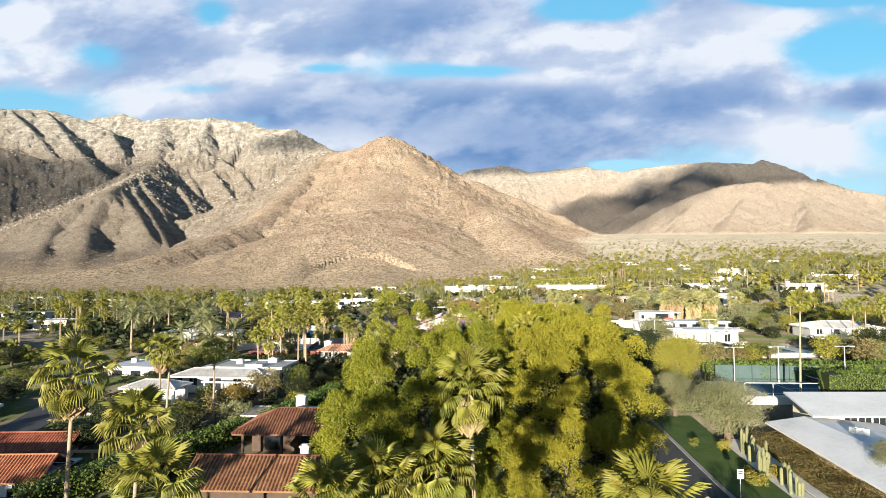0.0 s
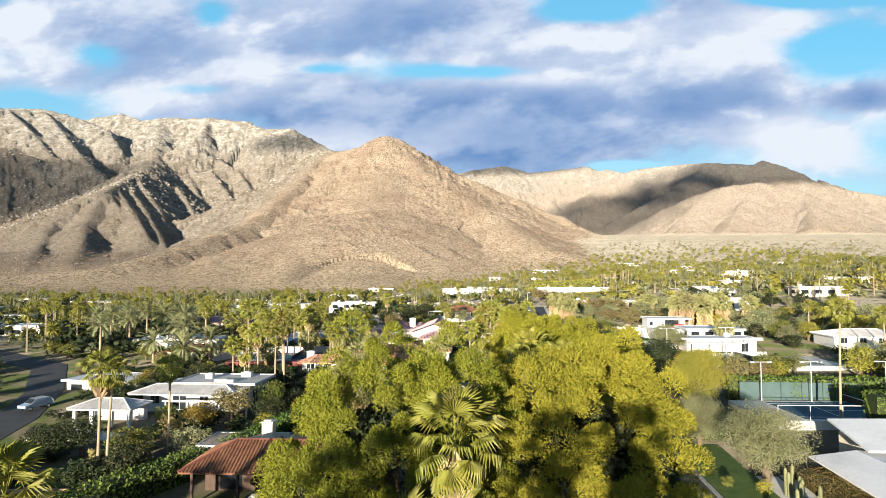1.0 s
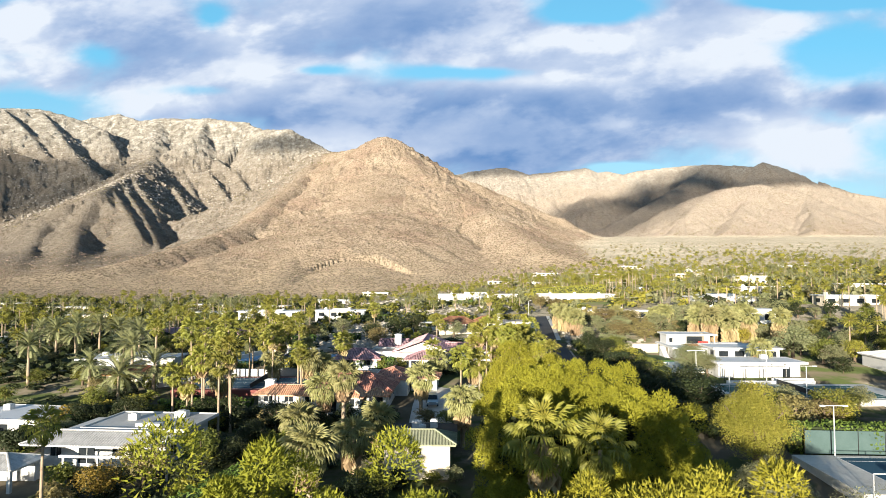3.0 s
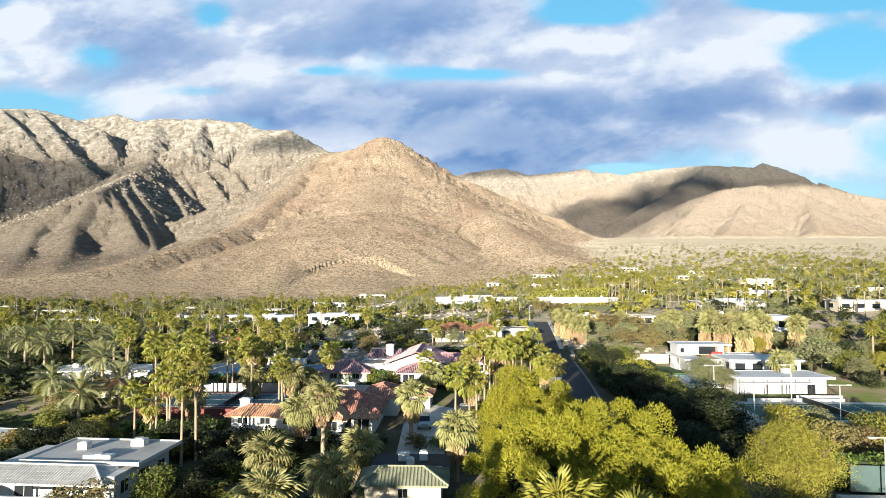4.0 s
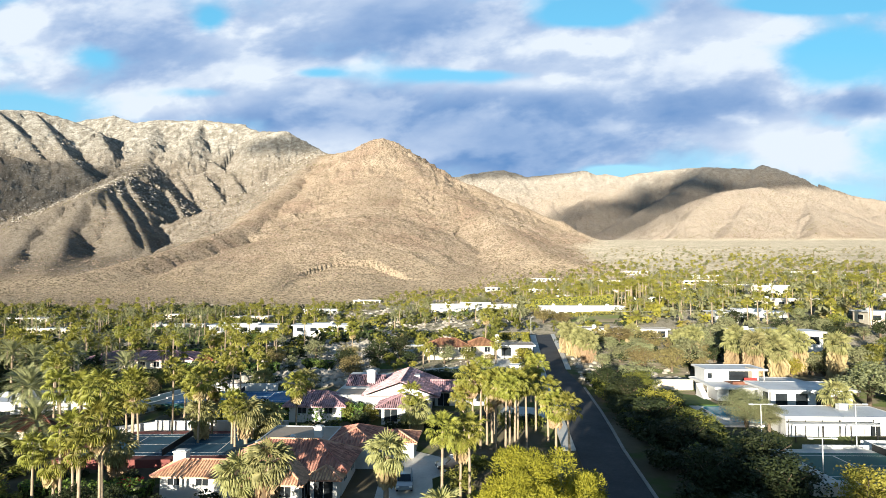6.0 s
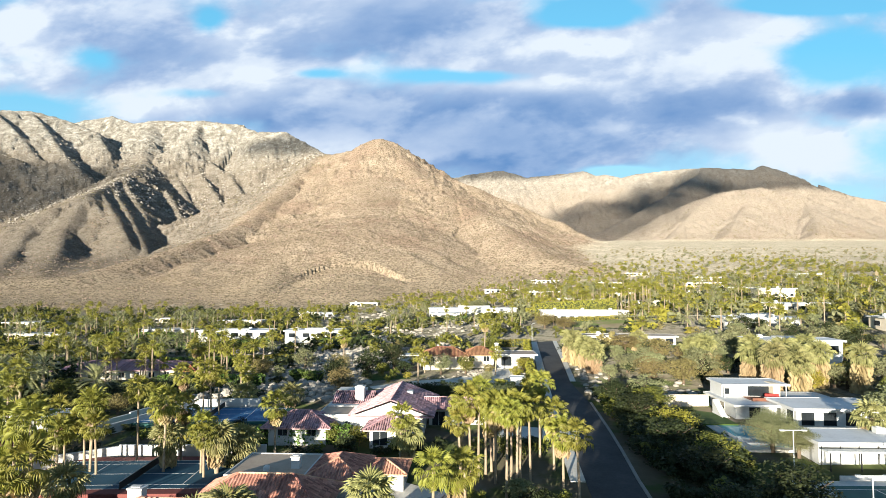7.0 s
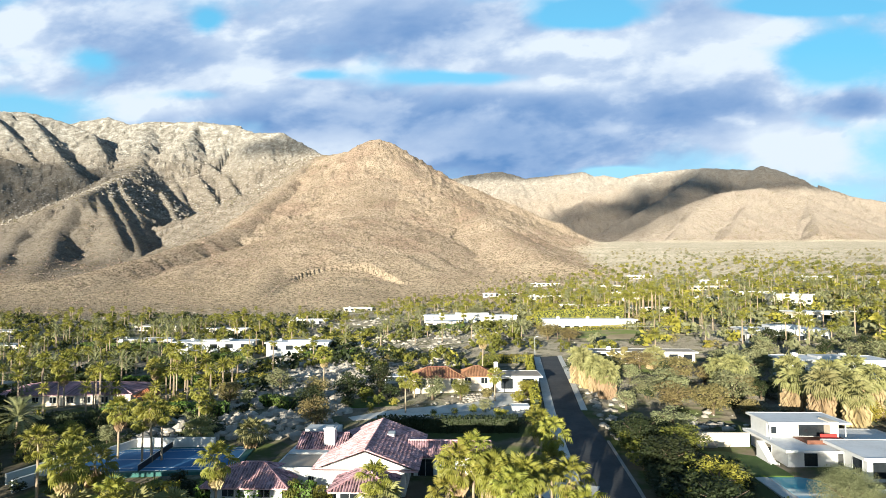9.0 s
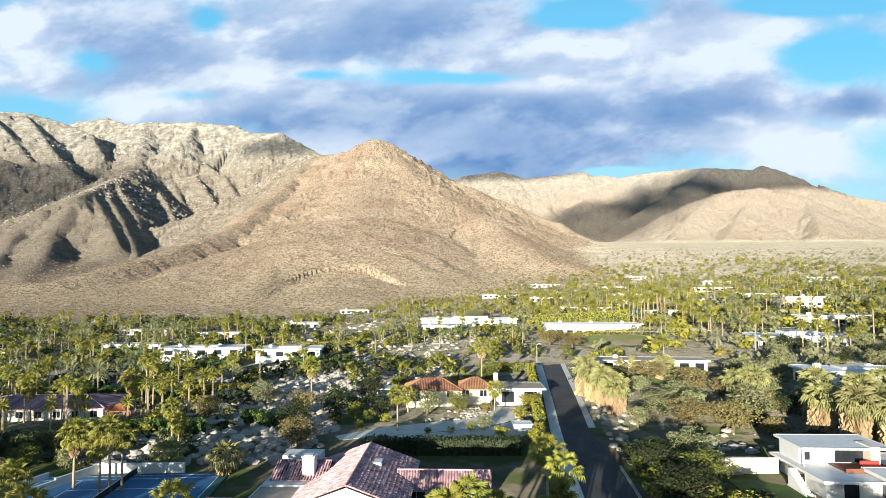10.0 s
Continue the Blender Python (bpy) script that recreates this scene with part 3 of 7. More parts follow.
def build_ground():
    front = np.linspace(-41, 41, 900)
    back = np.linspace(42, 318, 70)
    az = np.radians(np.concatenate([front, back]))
    r = np.concatenate([np.linspace(2, 300, 40), np.linspace(306, 640, 36), np.linspace(645, 1500, 165), np.linspace(1508, 2600, 125), np.linspace(2618, 4800, 110)])
    A, R = np.meshgrid(az, r)
    x, y = 4 + R * np.sin(A), R * np.cos(A)
    base = ground_z(x, y)
    at_front = (np.abs(A) < 0.73) & (R > 480)
    xf, yf = x[at_front], y[at_front]
    peak, off = mountain_z(xf, yf)
    mz, near = np.full(x.shape, -1e9), np.full(x.shape, 1e9)
    mz[at_front], near[at_front] = peak, off
    h = mz - base
    k = 8.0                                    # foot of the slopes runs out softly into the fan
    z = base + np.where(h > 60, h, k * np.log1p(np.exp(np.clip(h / k, -30, 30))))
    hill = np.clip((z - base - 2) / 10, 0, 1)
    foot = np.clip((h + np.interp(x, [-50, 200, 300], [150, 60, 14])) / 40, 0, 1) * np.clip((R - 560) / 60, 0, 1)
    grow = np.zeros(x.shape)
    wx, wy = xf + 14 * wave2(xf / 60, yf / 60, 7), yf + 14 * wave2(xf / 60, yf / 60, 8)
    big, small = crags(wx, wy, 90, 5, 10) - 0.55, crags(wx, wy, 24, 3, 20) - 0.55
    steep = np.interp(yf, [700, 1400, 2000, 3500], [5.0, 14.0, 26.0, 46.0]) * np.where(xf > 500, 0.8, 1.0)
    grow[at_front] = steep * (big + 0.35 * small)
    z = z + grow * hill * np.clip(h / 70, 0.12, 1.0) * np.clip(near / 50, 0.3, 1.0)
    nr, na = x.shape
    verts = np.stack([x, y, z], -1).reshape(-1, 3)
    i, j = np.meshgrid(np.arange(nr - 1), np.arange(na), indexing="ij")
    a, b = i * na + j, i * na + (j + 1) % na
    faces = np.stack([a, b, b + na, a + na], -1).reshape(-1, 4)[:, ::-1]
    me = bpy.data.meshes.new("ground")
    centre = len(verts)
    me.from_pydata(np.vstack([verts, [[4, 0, float(ground_z(4, 0))]]]).tolist(), [],
                   faces.tolist() + [(q, (q + 1) % na, centre)[::-1] for q in range(na)])
    at = me.attributes.new("hill", "FLOAT", "POINT")
    at.data.foreach_set("value", np.append(np.maximum(hill, foot).ravel(), 0).astype(np.float32))
    me.materials.append(MATS["desert"])
    me.polygons.foreach_set("use_smooth", [True] * len(me.polygons))
    me.update()
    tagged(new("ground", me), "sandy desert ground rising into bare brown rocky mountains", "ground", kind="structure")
    return x, y, z, np.maximum(hill, foot), R


SLOPES = build_ground()


def gz(x, y):
    return float(ground_z(x, y))

# ---- road, paving ----
KEEP = []          # (x, y, half width, half depth, turn) of what trees must not stand in


def ribbon(name, line, label, mat, lift, thick, kind="structure", category="road"):
    """A paved strip along (x, y, width), laid on the ground."""
    pts = []
    for (xa, ya, wa), (xb, yb, wb) in zip(line, line[1:]):
        k = max(2, int(math.hypot(xb - xa, yb - ya) / 3))
        pts += [(xa + (xb - xa) * i / k, ya + (yb - ya) * i / k, wa + (wb - wa) * i / k) for i in range(k)]
    pts.append(line[-1])
    g = Geo()
    for i, (x, y, w) in enumerate(pts):
        a, b = pts[max(i - 1, 0)], pts[min(i + 1, len(pts) - 1)]
        l = math.hypot(b[0] - a[0], b[1] - a[1])
        nx, ny = (b[1] - a[1]) / l * w / 2, -(b[0] - a[0]) / l * w / 2
        z = gz(x, y) + lift
        zl, zr = (gz(x - nx, y - ny) + lift, gz(x + nx, y + ny) + lift)
        g.v += [(x - nx, y - ny, zl - thick), (x - nx, y - ny, zl), (x + nx, y + ny, zr), (x + nx, y + ny, zr - thick)]
    for i in range(len(pts) - 1):
        k = i * 4
        g.f += [(k + j, k + (j + 1) % 4, k + 4 + (j + 1) % 4, k + 4 + j)[::-1] for j in range(4)]
    g.f += [(0, 1, 2, 3), tuple(len(g.v) - 4 + j for j in (3, 2, 1, 0))]
    for x, y, w in pts[::2]:
        KEEP.append((x, y, w / 2 + 1.0, 4.0, 0))
    return tagged(part(name, g, mat), label, category, kind=kind)


ROAD = [(21.5, -40, 6.4), (23.6, 50, 6.4), (24.9, 82, 6.4), (25.6, 119, 6.4), (27.2, 140, 6.2), (29.2, 160, 6.6), (31.0, 180, 6.6), (32.3, 200, 4.9),
        (35.0, 222, 5.0), (38.9, 257, 5.0), (39.4, 261, 5.0)]
ribbon("road", ROAD, "dark asphalt lane running towards the hills", "asphalt", 0.05, 0.3)
ribbon("kerb", [(x + w / 2 + 0.2, y, 0.4) for x, y, w in ROAD[:7]], "weathered concrete kerb along the lane", "kerb_stone", 0.17, 0.35, category="kerb")
ribbon("pavement", [(x - w / 2 - 0.95, y, 1.8) for x, y, w in ROAD[4:]], "pale concrete footway beside the lane", "concrete", 0.16, 0.35, category="pavement")
ribbon("verge", [(x + w / 2 + 0.7, y, 1.2) for x, y, w in ROAD[7:]], "pale gravel verge along the lane", "concrete", 0.1, 0.3, category="verge")
ribbon("road", [(-60, 60, 6), (-58, 80, 6), (-62, 100, 6), (-70, 118, 6), (-84, 140, 6.5), (-120, 165, 6.5)], "grey asphalt side street between gardens", "asphalt", 0.05, 0.3)
ribbon("driveway", [(1.5, 112, 6), (1.7, 132, 6.5), (6, 138, 9)], "pale concrete driveway beside the tiled house", "concrete", 0.06, 0.3, category="driveway")
ribbon("driveway", [(-9, 197, 3), (-2, 200.5, 5), (6, 202.5, 6.5), (14, 204.5, 6.5), (20, 208, 6), (22.5, 216, 7)], "pale concrete motor court in front of the low house", "concrete", 0.06, 0.3,
       category="driveway")
ribbon("garden_bed", [(0, 196, 4), (10, 197, 5), (21, 199.5, 8), (24, 203, 6)], "pale gravel yard with rocks beside the motor court", "concrete", 0.045, 0.3, category="garden bed")
ribbon("driveway", [(16, 162, 7), (22, 160, 6), (27, 158, 6)], "pale concrete driveway joining the lane", "concrete", 0.055, 0.3, category="driveway")
ribbon("path", [(35.0, 52, 1.1), (35.7, 64, 1.1), (36.6, 74, 1.1)], "pale concrete garden path", "concrete", 0.12, 0.3, category="path")


ribbon("lawn", [(30.2, 52, 4.5), (30.6, 66, 5.0), (31.5, 84, 5.5)], "clipped green lawn beside the lane", "lawn", 0.06, 0.3, category="lawn")
ribbon("garden_bed", [(32.9, 52, 3.0), (33.5, 64, 2.8), (34.6, 74, 2.4)], "pale gravel garden bed with cacti", "concrete", 0.05, 0.3, category="garden bed")


def slab(name, x, y, w, d, turn, mat, label, category, lift=0.08, z=None, thick=0.4):
    """A level slab of lawn, paving or court, centred at (x, y)."""
    z = (gz(x, y) if z is None else z) + lift
    ob = part(name, Geo().box(-w / 2, -d / 2, -thick, w / 2, d / 2, 0, 0.02), mat)
    ob.matrix_basis = pose(x, y, z, 0, 0, turn)
    KEEP.append((x, y, w / 2, d / 2, turn))
    return tagged(ob, label, category, kind="structure")


# ---- houses ----


def tile_face(roof, tiles, o, eu, up, L, S, a, b, course, pitch=0.34):
    """One roof slope from the eave's start o along eu for L, rising along up for S, its ridge from a to b; laid with round tiles."""
    p = lambda u, s, h=0.0: o + eu * u + up * s + nrm * h
    nrm = eu.cross(up).normalized()
    if b - a > 0.01:
        roof.quads([p(0, 0), p(L, 0), p(b, S), p(a, S)], [(0, 1, 2, 3)])
    else:
        roof.quads([p(0, 0), p(L, 0), p(a, S)], [(0, 1, 2)])
    u = pitch / 2
    while u < L:
        top = S * min(1.0, u / a if a > 0.01 else 1.0, (L - u) / (L - b) if L - b > 0.01 else 1.0)
        n = max(1, int(round(top / course))) if course else 1
        for i in range(n):
            s0, s1 = top * i / n - (0.06 if i == 0 else 0), top * (i + 1) / n + 0.03
            r, lo, hi = pitch * 0.36, 0.035 + random.uniform(-0.01, 0.012), 0.005
            w = random.uniform(-0.012, 0.012)
            tiles.quads([p(u - r + w, s0, 0.004), p(u + w, s0, r * 0.8 + lo), p(u + r + w, s0, 0.004), p(u - r, s1, 0.004), p(u, s1, r * 0.8 + hi), p(u + r, s1, 0.004)],
                        [(0, 1, 4, 3), (1, 2, 5, 4), (0, 2, 1)])
        u += pitch


def tile_roof(parent, x0, y0, x1, y1, z, rise, mat, course=0.6, hip=True, over=0.5, along=None, label=""):
    """A hipped or gabled tile roof over a rectangle of the house's own plan, as a part with its tiles."""
    x0, y0, x1, y1 = x0 - over, y0 - over, x1 + over, y1 + over
    w, d = x1 - x0, y1 - y0
    roof, tiles = Geo(), Geo()
    V = Vector
    if along == "y" or (along is None and d > w):
        n, inset = w / 2, (w / 2 if hip else 0.0)
        S = math.hypot(n, rise)
        sx_, sz_ = n / S, rise / S
        tile_face(roof, tiles, V((x0, y1, z)), V((0, -1, 0)), V((sx_, 0, sz_)), d, S, inset, d - inset, course)
        tile_face(roof, tiles, V((x1, y0, z)), V((0, 1, 0)), V((-sx_, 0, sz_)), d, S, inset, d - inset, course)
        if hip:
            tile_face(roof, tiles, V((x0, y0, z)), V((1, 0, 0)), V((0, sx_, sz_)), w, S, n, n, course)
            tile_face(roof, tiles, V((x1, y1, z)), V((-1, 0, 0)), V((0, -sx_, sz_)), w, S, n, n, course)
        ends = [(x0 + n, y0 + inset, z + rise), (x0 + n, y1 - inset, z + rise)]
    else:
        n, inset = d / 2, (d / 2 if hip else 0.0)
        S = math.hypot(n, rise)
        sy_, sz_ = n / S, rise / S
        tile_face(roof, tiles, V((x0, y0, z)), V((1, 0, 0)), V((0, sy_, sz_)), w, S, inset, w - inset, course)
        tile_face(roof, tiles, V((x1, y1, z)), V((-1, 0, 0)), V((0, -sy_, sz_)), w, S, inset, w - inset, course)
        if hip:
            tile_face(roof, tiles, V((x1, y0, z)), V((0, 1, 0)), V((-sy_, 0, sz_)), d, S, n, n, course)
            tile_face(roof, tiles, V((x0, y1, z)), V((0, -1, 0)), V((sy_, 0, sz_)), d, S, n, n, course)
        ends = [(x0 + inset, y0 + n, z + rise), (x1 - inset, y0 + n, z + rise)]
    e = 0.12
    cap_lines = [[(a, b, c + 0.05) for a, b, c in ends]]
    if hip:
        for cx, cy in ((x0, y0), (x1, y0), (x1, y1), (x0, y1)):
            q = min(ends, key=lambda p: math.hypot(p[0] - cx, p[1] - cy))
            cap_lines.append([(cx, cy, z + 0.05), (q[0], q[1], q[2] + 0.05)])
    roof.box(x0 + 0.05, y0 + 0.05, z - 0.2, x1 - 0.05, y1 - 0.05, z - 0.02)
    r = part("roof", roof, mat, parent, label)
    part("roof_tiles", tiles, mat, r)
    for line in cap_lines:
        part("ridge_cap", Geo().tube(line, [e, e], 6), mat, r)
    return r


def window(parent, x, y, z, w, h, side, frame_mat="white_metal", bars=1, name="window"):
    """A framed window on a wall that faces side ('s', 'n', 'e' or 'w')."""
    m = pose(x, y, z, 0, 0, {"s": 0, "e": 90, "n": 180, "w": -90}[side])
    f = Geo()
    t = 0.06
    f.box(-w / 2 - t, -0.05, -t, w / 2 + t, 0.03, 0).box(-w / 2 - t, -0.05, h, w / 2 + t, 0.03, h + t)
    f.box(-w / 2 - t, -0.05, 0, -w / 2, 0.03, h).box(w / 2, -0.05, 0, w / 2 + t, 0.03, h)
    for i in range(1, bars + 1):
        c = -w / 2 + w * i / (bars + 1)
        f.box(c - 0.025, -0.04, 0, c + 0.025, 0.02, h)
    o = part(name, f, frame_mat, parent, m=m)
    part("pane", Geo().box(-w / 2, -0.015, 0, w / 2, 0.01, h), "dark_glass", o)
    return o


def chimney(parent, x, y, z0, z1, w=1.0, mat="white_wall", d=None):
    d = d or w
    g = Geo().box(x - w / 2, y - d / 2, z0, x + w / 2, y + d / 2, z1 - 0.25, 0.04)
    g.box(x - w / 2 - 0.1, y - d / 2 - 0.1, z1 - 0.25, x + w / 2 + 0.1, y + d / 2 + 0.1, z1 - 0.1, 0.03)
    g.box(x - w / 3, y - d / 3, z1 - 0.1, x + w / 3, y + d / 3, z1, 0.03)
    return part("chimney", g, mat, parent)


def walls(parent, x0, y0, x1, y1, h, mat, sides="swe", win=(1.4, 1.3), sill=0.9, step=3.6, doors=0, name="wall", base=-1.2, bars=1):
    """A wall block over a rectangle with rows of windows on the given sides."""
    part(name, Geo().box(x0, y0, base, x1, y1, h, 0.03), mat, parent)
    for s in sides:
        lo, hi = (x0, x1) if s in "sn" else (y0, y1)
        n = int((hi - lo) / step)
        for i in range(n):
            c = lo + (hi - lo) * (i + 0.5) / n
            tall = doors and i % 3 == doors - 1
            hh, zz = (2.2, 0.1) if tall else (win[1], sill)
            x, y = {"s": (c, y0), "n": (c, y1), "w": (x0, c), "e": (x1, c)}[s]
            window(parent, x, y, zz, win[0] * (1.5 if tall else 1), min(hh, h - zz - 0.35), s, bars=bars)


def flat_roof(parent, x0, y0, x1, y1, z, mat, over=0.6, t=0.3, parapet=0.0, label="", name="roof", edge="white_wall"):
    """A flat roof slab with a fascia, and a low parapet where there is one."""
    x0, y0, x1, y1 = x0 - over, y0 - over, x1 + over, y1 + over
    r = part(name, Geo().box(x0 + 0.02, y0 + 0.02, z + 0.02, x1 - 0.02, y1 - 0.02, z + t, 0.02), mat, parent, label)
    f, e = Geo(), 0.16
    top = z + t + max(parapet, 0.05)
    for a, b, c, d in ((x0 - e, y0 - e, x1 + e, y0), (x0 - e, y1, x1 + e, y1 + e), (x0 - e, y0, x0, y1), (x1, y0, x1 + e, y1)):
        f.box(a, b, z, c, d, top)
    part("fascia", f, edge, r)
    return r


def roof_unit(parent, x, y, z, w=1.2, d=1.0, h=0.8):
    """An air-conditioning box on a roof."""
    g = Geo().box(x - w / 2, y - d / 2, z, x + w / 2, y + d / 2, z + h, 0.05)
    g.tube([(x, y, z + h), (x, y, z + h + 0.08)], [min(w, d) * 0.38] * 2, 10)
    part("roof_unit", g, "white_metal", parent)


def house_at(x, y, label, w, d, turn=0.0, z=None, name="house", category="house"):
    h = thing(name, label, category, pose(x, y, gz(x, y) if z is None else z, 0, 0, turn))
    KEEP.append((x, y, w / 2 + 0.6, d / 2 + 0.6, turn))
    return h


def tiled_house_west():
    """White house at the edge of the near gardens, its red roof in two steps."""
    h = house_at(-48, 65.5, "white house with red barrel tile roof in two steps", 19, 12, 3, z=-0.6)
    walls(h, -10, -4.2, 7.2, 1.2, 3.0, "white_wall", "se", step=4.2)
    tile_roof(h, -10, -4.2, 7.2, 1.2, 3.0, 1.8, "terracotta", 0.45, hip=False, label="red barrel tile roof")
    walls(h, -10, 6.0, 4.0, 11, 3.1, "white_wall", "e", step=4)
    tile_roof(h, -10, 6.0, 4.0, 11, 3.1, 1.5, "terracotta", 0.45, hip=False)
    part("terrace_roof", Geo().box(-8, 1.9, 2.2, 6.5, 5.4, 2.4, 0.03), "grey_roof", h)
    part("beam", Geo().box(2.5, 6.2, 2.7, 16.5, 6.5, 3.0, 0.02), "timber", h)
    for bx in (7.0, 11.5, 16.0):
        part("post", Geo().box(bx, 6.2, -1, bx + 0.25, 6.5, 2.7), "timber", h)
    part("tank", Geo().box(8.0, -3.4, -1, 9.3, -2.2, 1.0, 0.1), "white_metal", h)
    part("bin", Geo().box(7.6, -5.2, -1, 8.4, -4.4, 0.6, 0.05), "court_blue", h)


def tiled_house_centre():
    """Brown tiled house with two parallel roofs and a shaded terrace."""
    h = house_at(-14.5, 72.5, "low house with dark brown barrel tile roofs", 21, 9, -2)
    # Dark wood walls; the eave shade of the recess is in their colour too.
    walls(h, -8.2, 0.6, 9.8, 5, 2.9, "dark_wood", "")
    for px in (-5.5, -1.0, 3.5, 7.6):
        part("glass_door", Geo().box(px - 1.1, 0.52, 0.1, px + 1.1, 0.57, 2.3), "dark_glass", h)
    tile_roof(h, -8.6, -3.0, 9.8, 4.6, 3.0, 2.0, "brown_tile", 0.45, label="dark brown barrel tile roof")
    for px in (-8.0, -3.5, 1.0, 5.5, 9.4):
        part("post", Geo().box(px - 0.13, -2.9, -1, px + 0.13, -2.64, 2.8, 0.02), "dark_wood", h)
    chimney(h, -4.6, 9.2, 0, 5.0, 1.25, "cream_wall")
    walls(h, -11.5, 6.5, 9.8, 11.5, 2.6, "cream_wall", "w", step=4)
    flat_roof(h, -11.5, 6.5, 9.8, 11.5, 2.6, "tan_roof", 0.2, 0.2)
    h2 = house_at(-13.4, 57.0, "low garden wing with dark brown barrel tile roof", 19, 7, -2, name="garden_house")
    # Wing walls in dark wood, also deepened by colour for shade.
    walls(h2, -8.8, -1.8, 5.6, 2.6, 3.1, "dark_wood", "")
    tile_roof(h2, -8.6, -3.3, 5.8, 3.0, 3.1, 1.9, "brown_tile", 0.45, hip=False, label="dark brown barrel tile roof")
    chimney(h2, 1.0, 0.6, 2.9, 5.9, 0.8, "concrete")
    slab("terrace", -14.5, 64.6, 20, 5.6, -2, "concrete", "shaded concrete terrace behind the tiled house", "terrace")


def pale_roof_house():
    """Long low house with a flat grey roof and pale tiled front slopes, with its garden pavilion."""
    h = house_at(-36.5, 107.5, "low house with flat grey roof and pale tile eaves", 18, 13, -4)
    walls(h, -8.0, -4.5, 7.6, 6.0, 3.0, "white_wall", "se", step=3.4, doors=2)
    flat_roof(h, -4.5, -1.5, 8.2, 6.6, 3.3, "grey_roof", 0.3, 0.25, 0.15, "flat grey roof")
    tile_roof(h, -9.0, -5.6, 7.0, -0.6, 2.6, 1.0, "grey_tile", 0.6, label="weathered pale tile eaves")
    roof_unit(h, -1, 3, 3.55)
    roof_unit(h, 4.5, 5, 3.55, 1.6, 1.2)
    roof_unit(h, 3, -0.2, 3.55, 3.2, 1.0, 0.4)
    p = house_at(-46.5, 97.8, "white garden pavilion with tiled hip roof", 10, 5, -4, name="pavilion", category="pavilion")
    tile_roof(p, -4.2, -2.2, 4.2, 2.4, 2.5, 1.0, "grey_tile", 0.6)
    for px in (-4.0, -1.4, 1.4, 4.0):
        part("column", Geo().box(px - 0.2, -2.1, -1, px + 0.2, -1.7, 2.35, 0.03), "white_wall", p)
    walls(p, -4.2, 1.4, 4.2, 2.4, 2.4, "white_wall", "", base=-1)
    slab("terrace", -46, 92.5, 15, 5, -4, "concrete", "pale paved terrace in front of the pavilion", "terrace", 0.1)
    pg = thing("pergola", "white timber pergola beam on slim posts", "pergola", pose(-33, 98.5, gz(-33, 98.5), 0, 0, -3))
    part("beam", Geo().box(-6.5, -0.15, 2.5, 6.5, 0.15, 2.75, 0.02), "white_wall", pg)
    for px in (-6, -2, 2, 6):
        part("post", Geo().box(px - 0.1, -0.1, -0.6, px + 0.1, 0.1, 2.5), "white_wall", pg)


def pink_house_near():
    """Pink tiled house with a long west wing, beside the driveway."""
    h = house_at(-11.3, 133.3, "white house with pink barrel tile hip roofs", 26, 17, -3)
    walls(h, -6.8, -6.6, 6.3, 1.0, 2.7, "white_wall", "e", step=3.4)
    tile_roof(h, -7.2, -7.0, 6.6, 1.0, 2.7, 2.3, "salmon_tile", 0.55, label="pink barrel tile hip roof")
    walls(h, -3.6, -10.6, 2.6, -6.4, 2.4, "white_wall", "se", step=2.8, doors=1)
    tile_roof(h, -3.8, -10.8, 2.8, -4.5, 2.4, 1.7, "salmon_tile", 0.55, along="y")
    walls(h, 3.2, -8.4, 6.2, -6.4, 2.3, "white_wall", "s", step=2.0, doors=1)
    tile_roof(h, 3.0, -8.6, 6.4, -5.4, 2.3, 0.9, "salmon_tile", 0.55, along="y")
    tile_roof(h, -14.5, -8.0, -4.0, -3.4, 2.1, 1.1, "salmon_tile", 0.55)
    walls(h, -14.3, -7.6, -4.4, -3.6, 2.2, "white_wall", "sw", step=3.0)
    walls(h, -6.0, 1.6, 8.4, 9.8, 3.1, "white_wall", "e", step=3.6)
    flat_roof(h, -6.5, 1.6, 2.2, 9.8, 3.0, "tan_roof", 0.1, 0.3, 0.1, "flat tan roof")
    tile_roof(h, 2.6, 1.8, 8.6, 9.8, 3.1, 1.4, "salmon_tile", 0.55, along="y")
    walls(h, 8.6, 5.4, 13.2, 10.2, 2.6, "white_wall", "se", step=2.4)
    tile_roof(h, 8.4, 5.2, 13.2, 10.2, 2.7, 0.9, "salmon_tile", 0.55)
    chimney(h, 0.6, 9.2 - 4.5, 3, 4.8, 1.0)
    chimney(h, -13.5, -4.2, 0, 3.9, 1.5, d=1.1)
    roof_unit(h, -2.5, 3.4, 3.3, 0.6, 0.6, 0.5)


def gable(parent, x0, x1, y, z, rise, mat="white_wall"):
    """The triangular wall under the end of a gable roof."""
    c = (x0 + x1) / 2
    pts = [(x0, y, z), (x1, y, z), (c, y, z + rise), (x0, y + 0.25, z), (x1, y + 0.25, z), (c, y + 0.25, z + rise)]
    part("gable", Geo().quads(pts, [(0, 1, 2), (5, 4, 3), (0, 3, 4, 1), (1, 4, 5, 2), (2, 5, 3, 0)]), mat, parent)


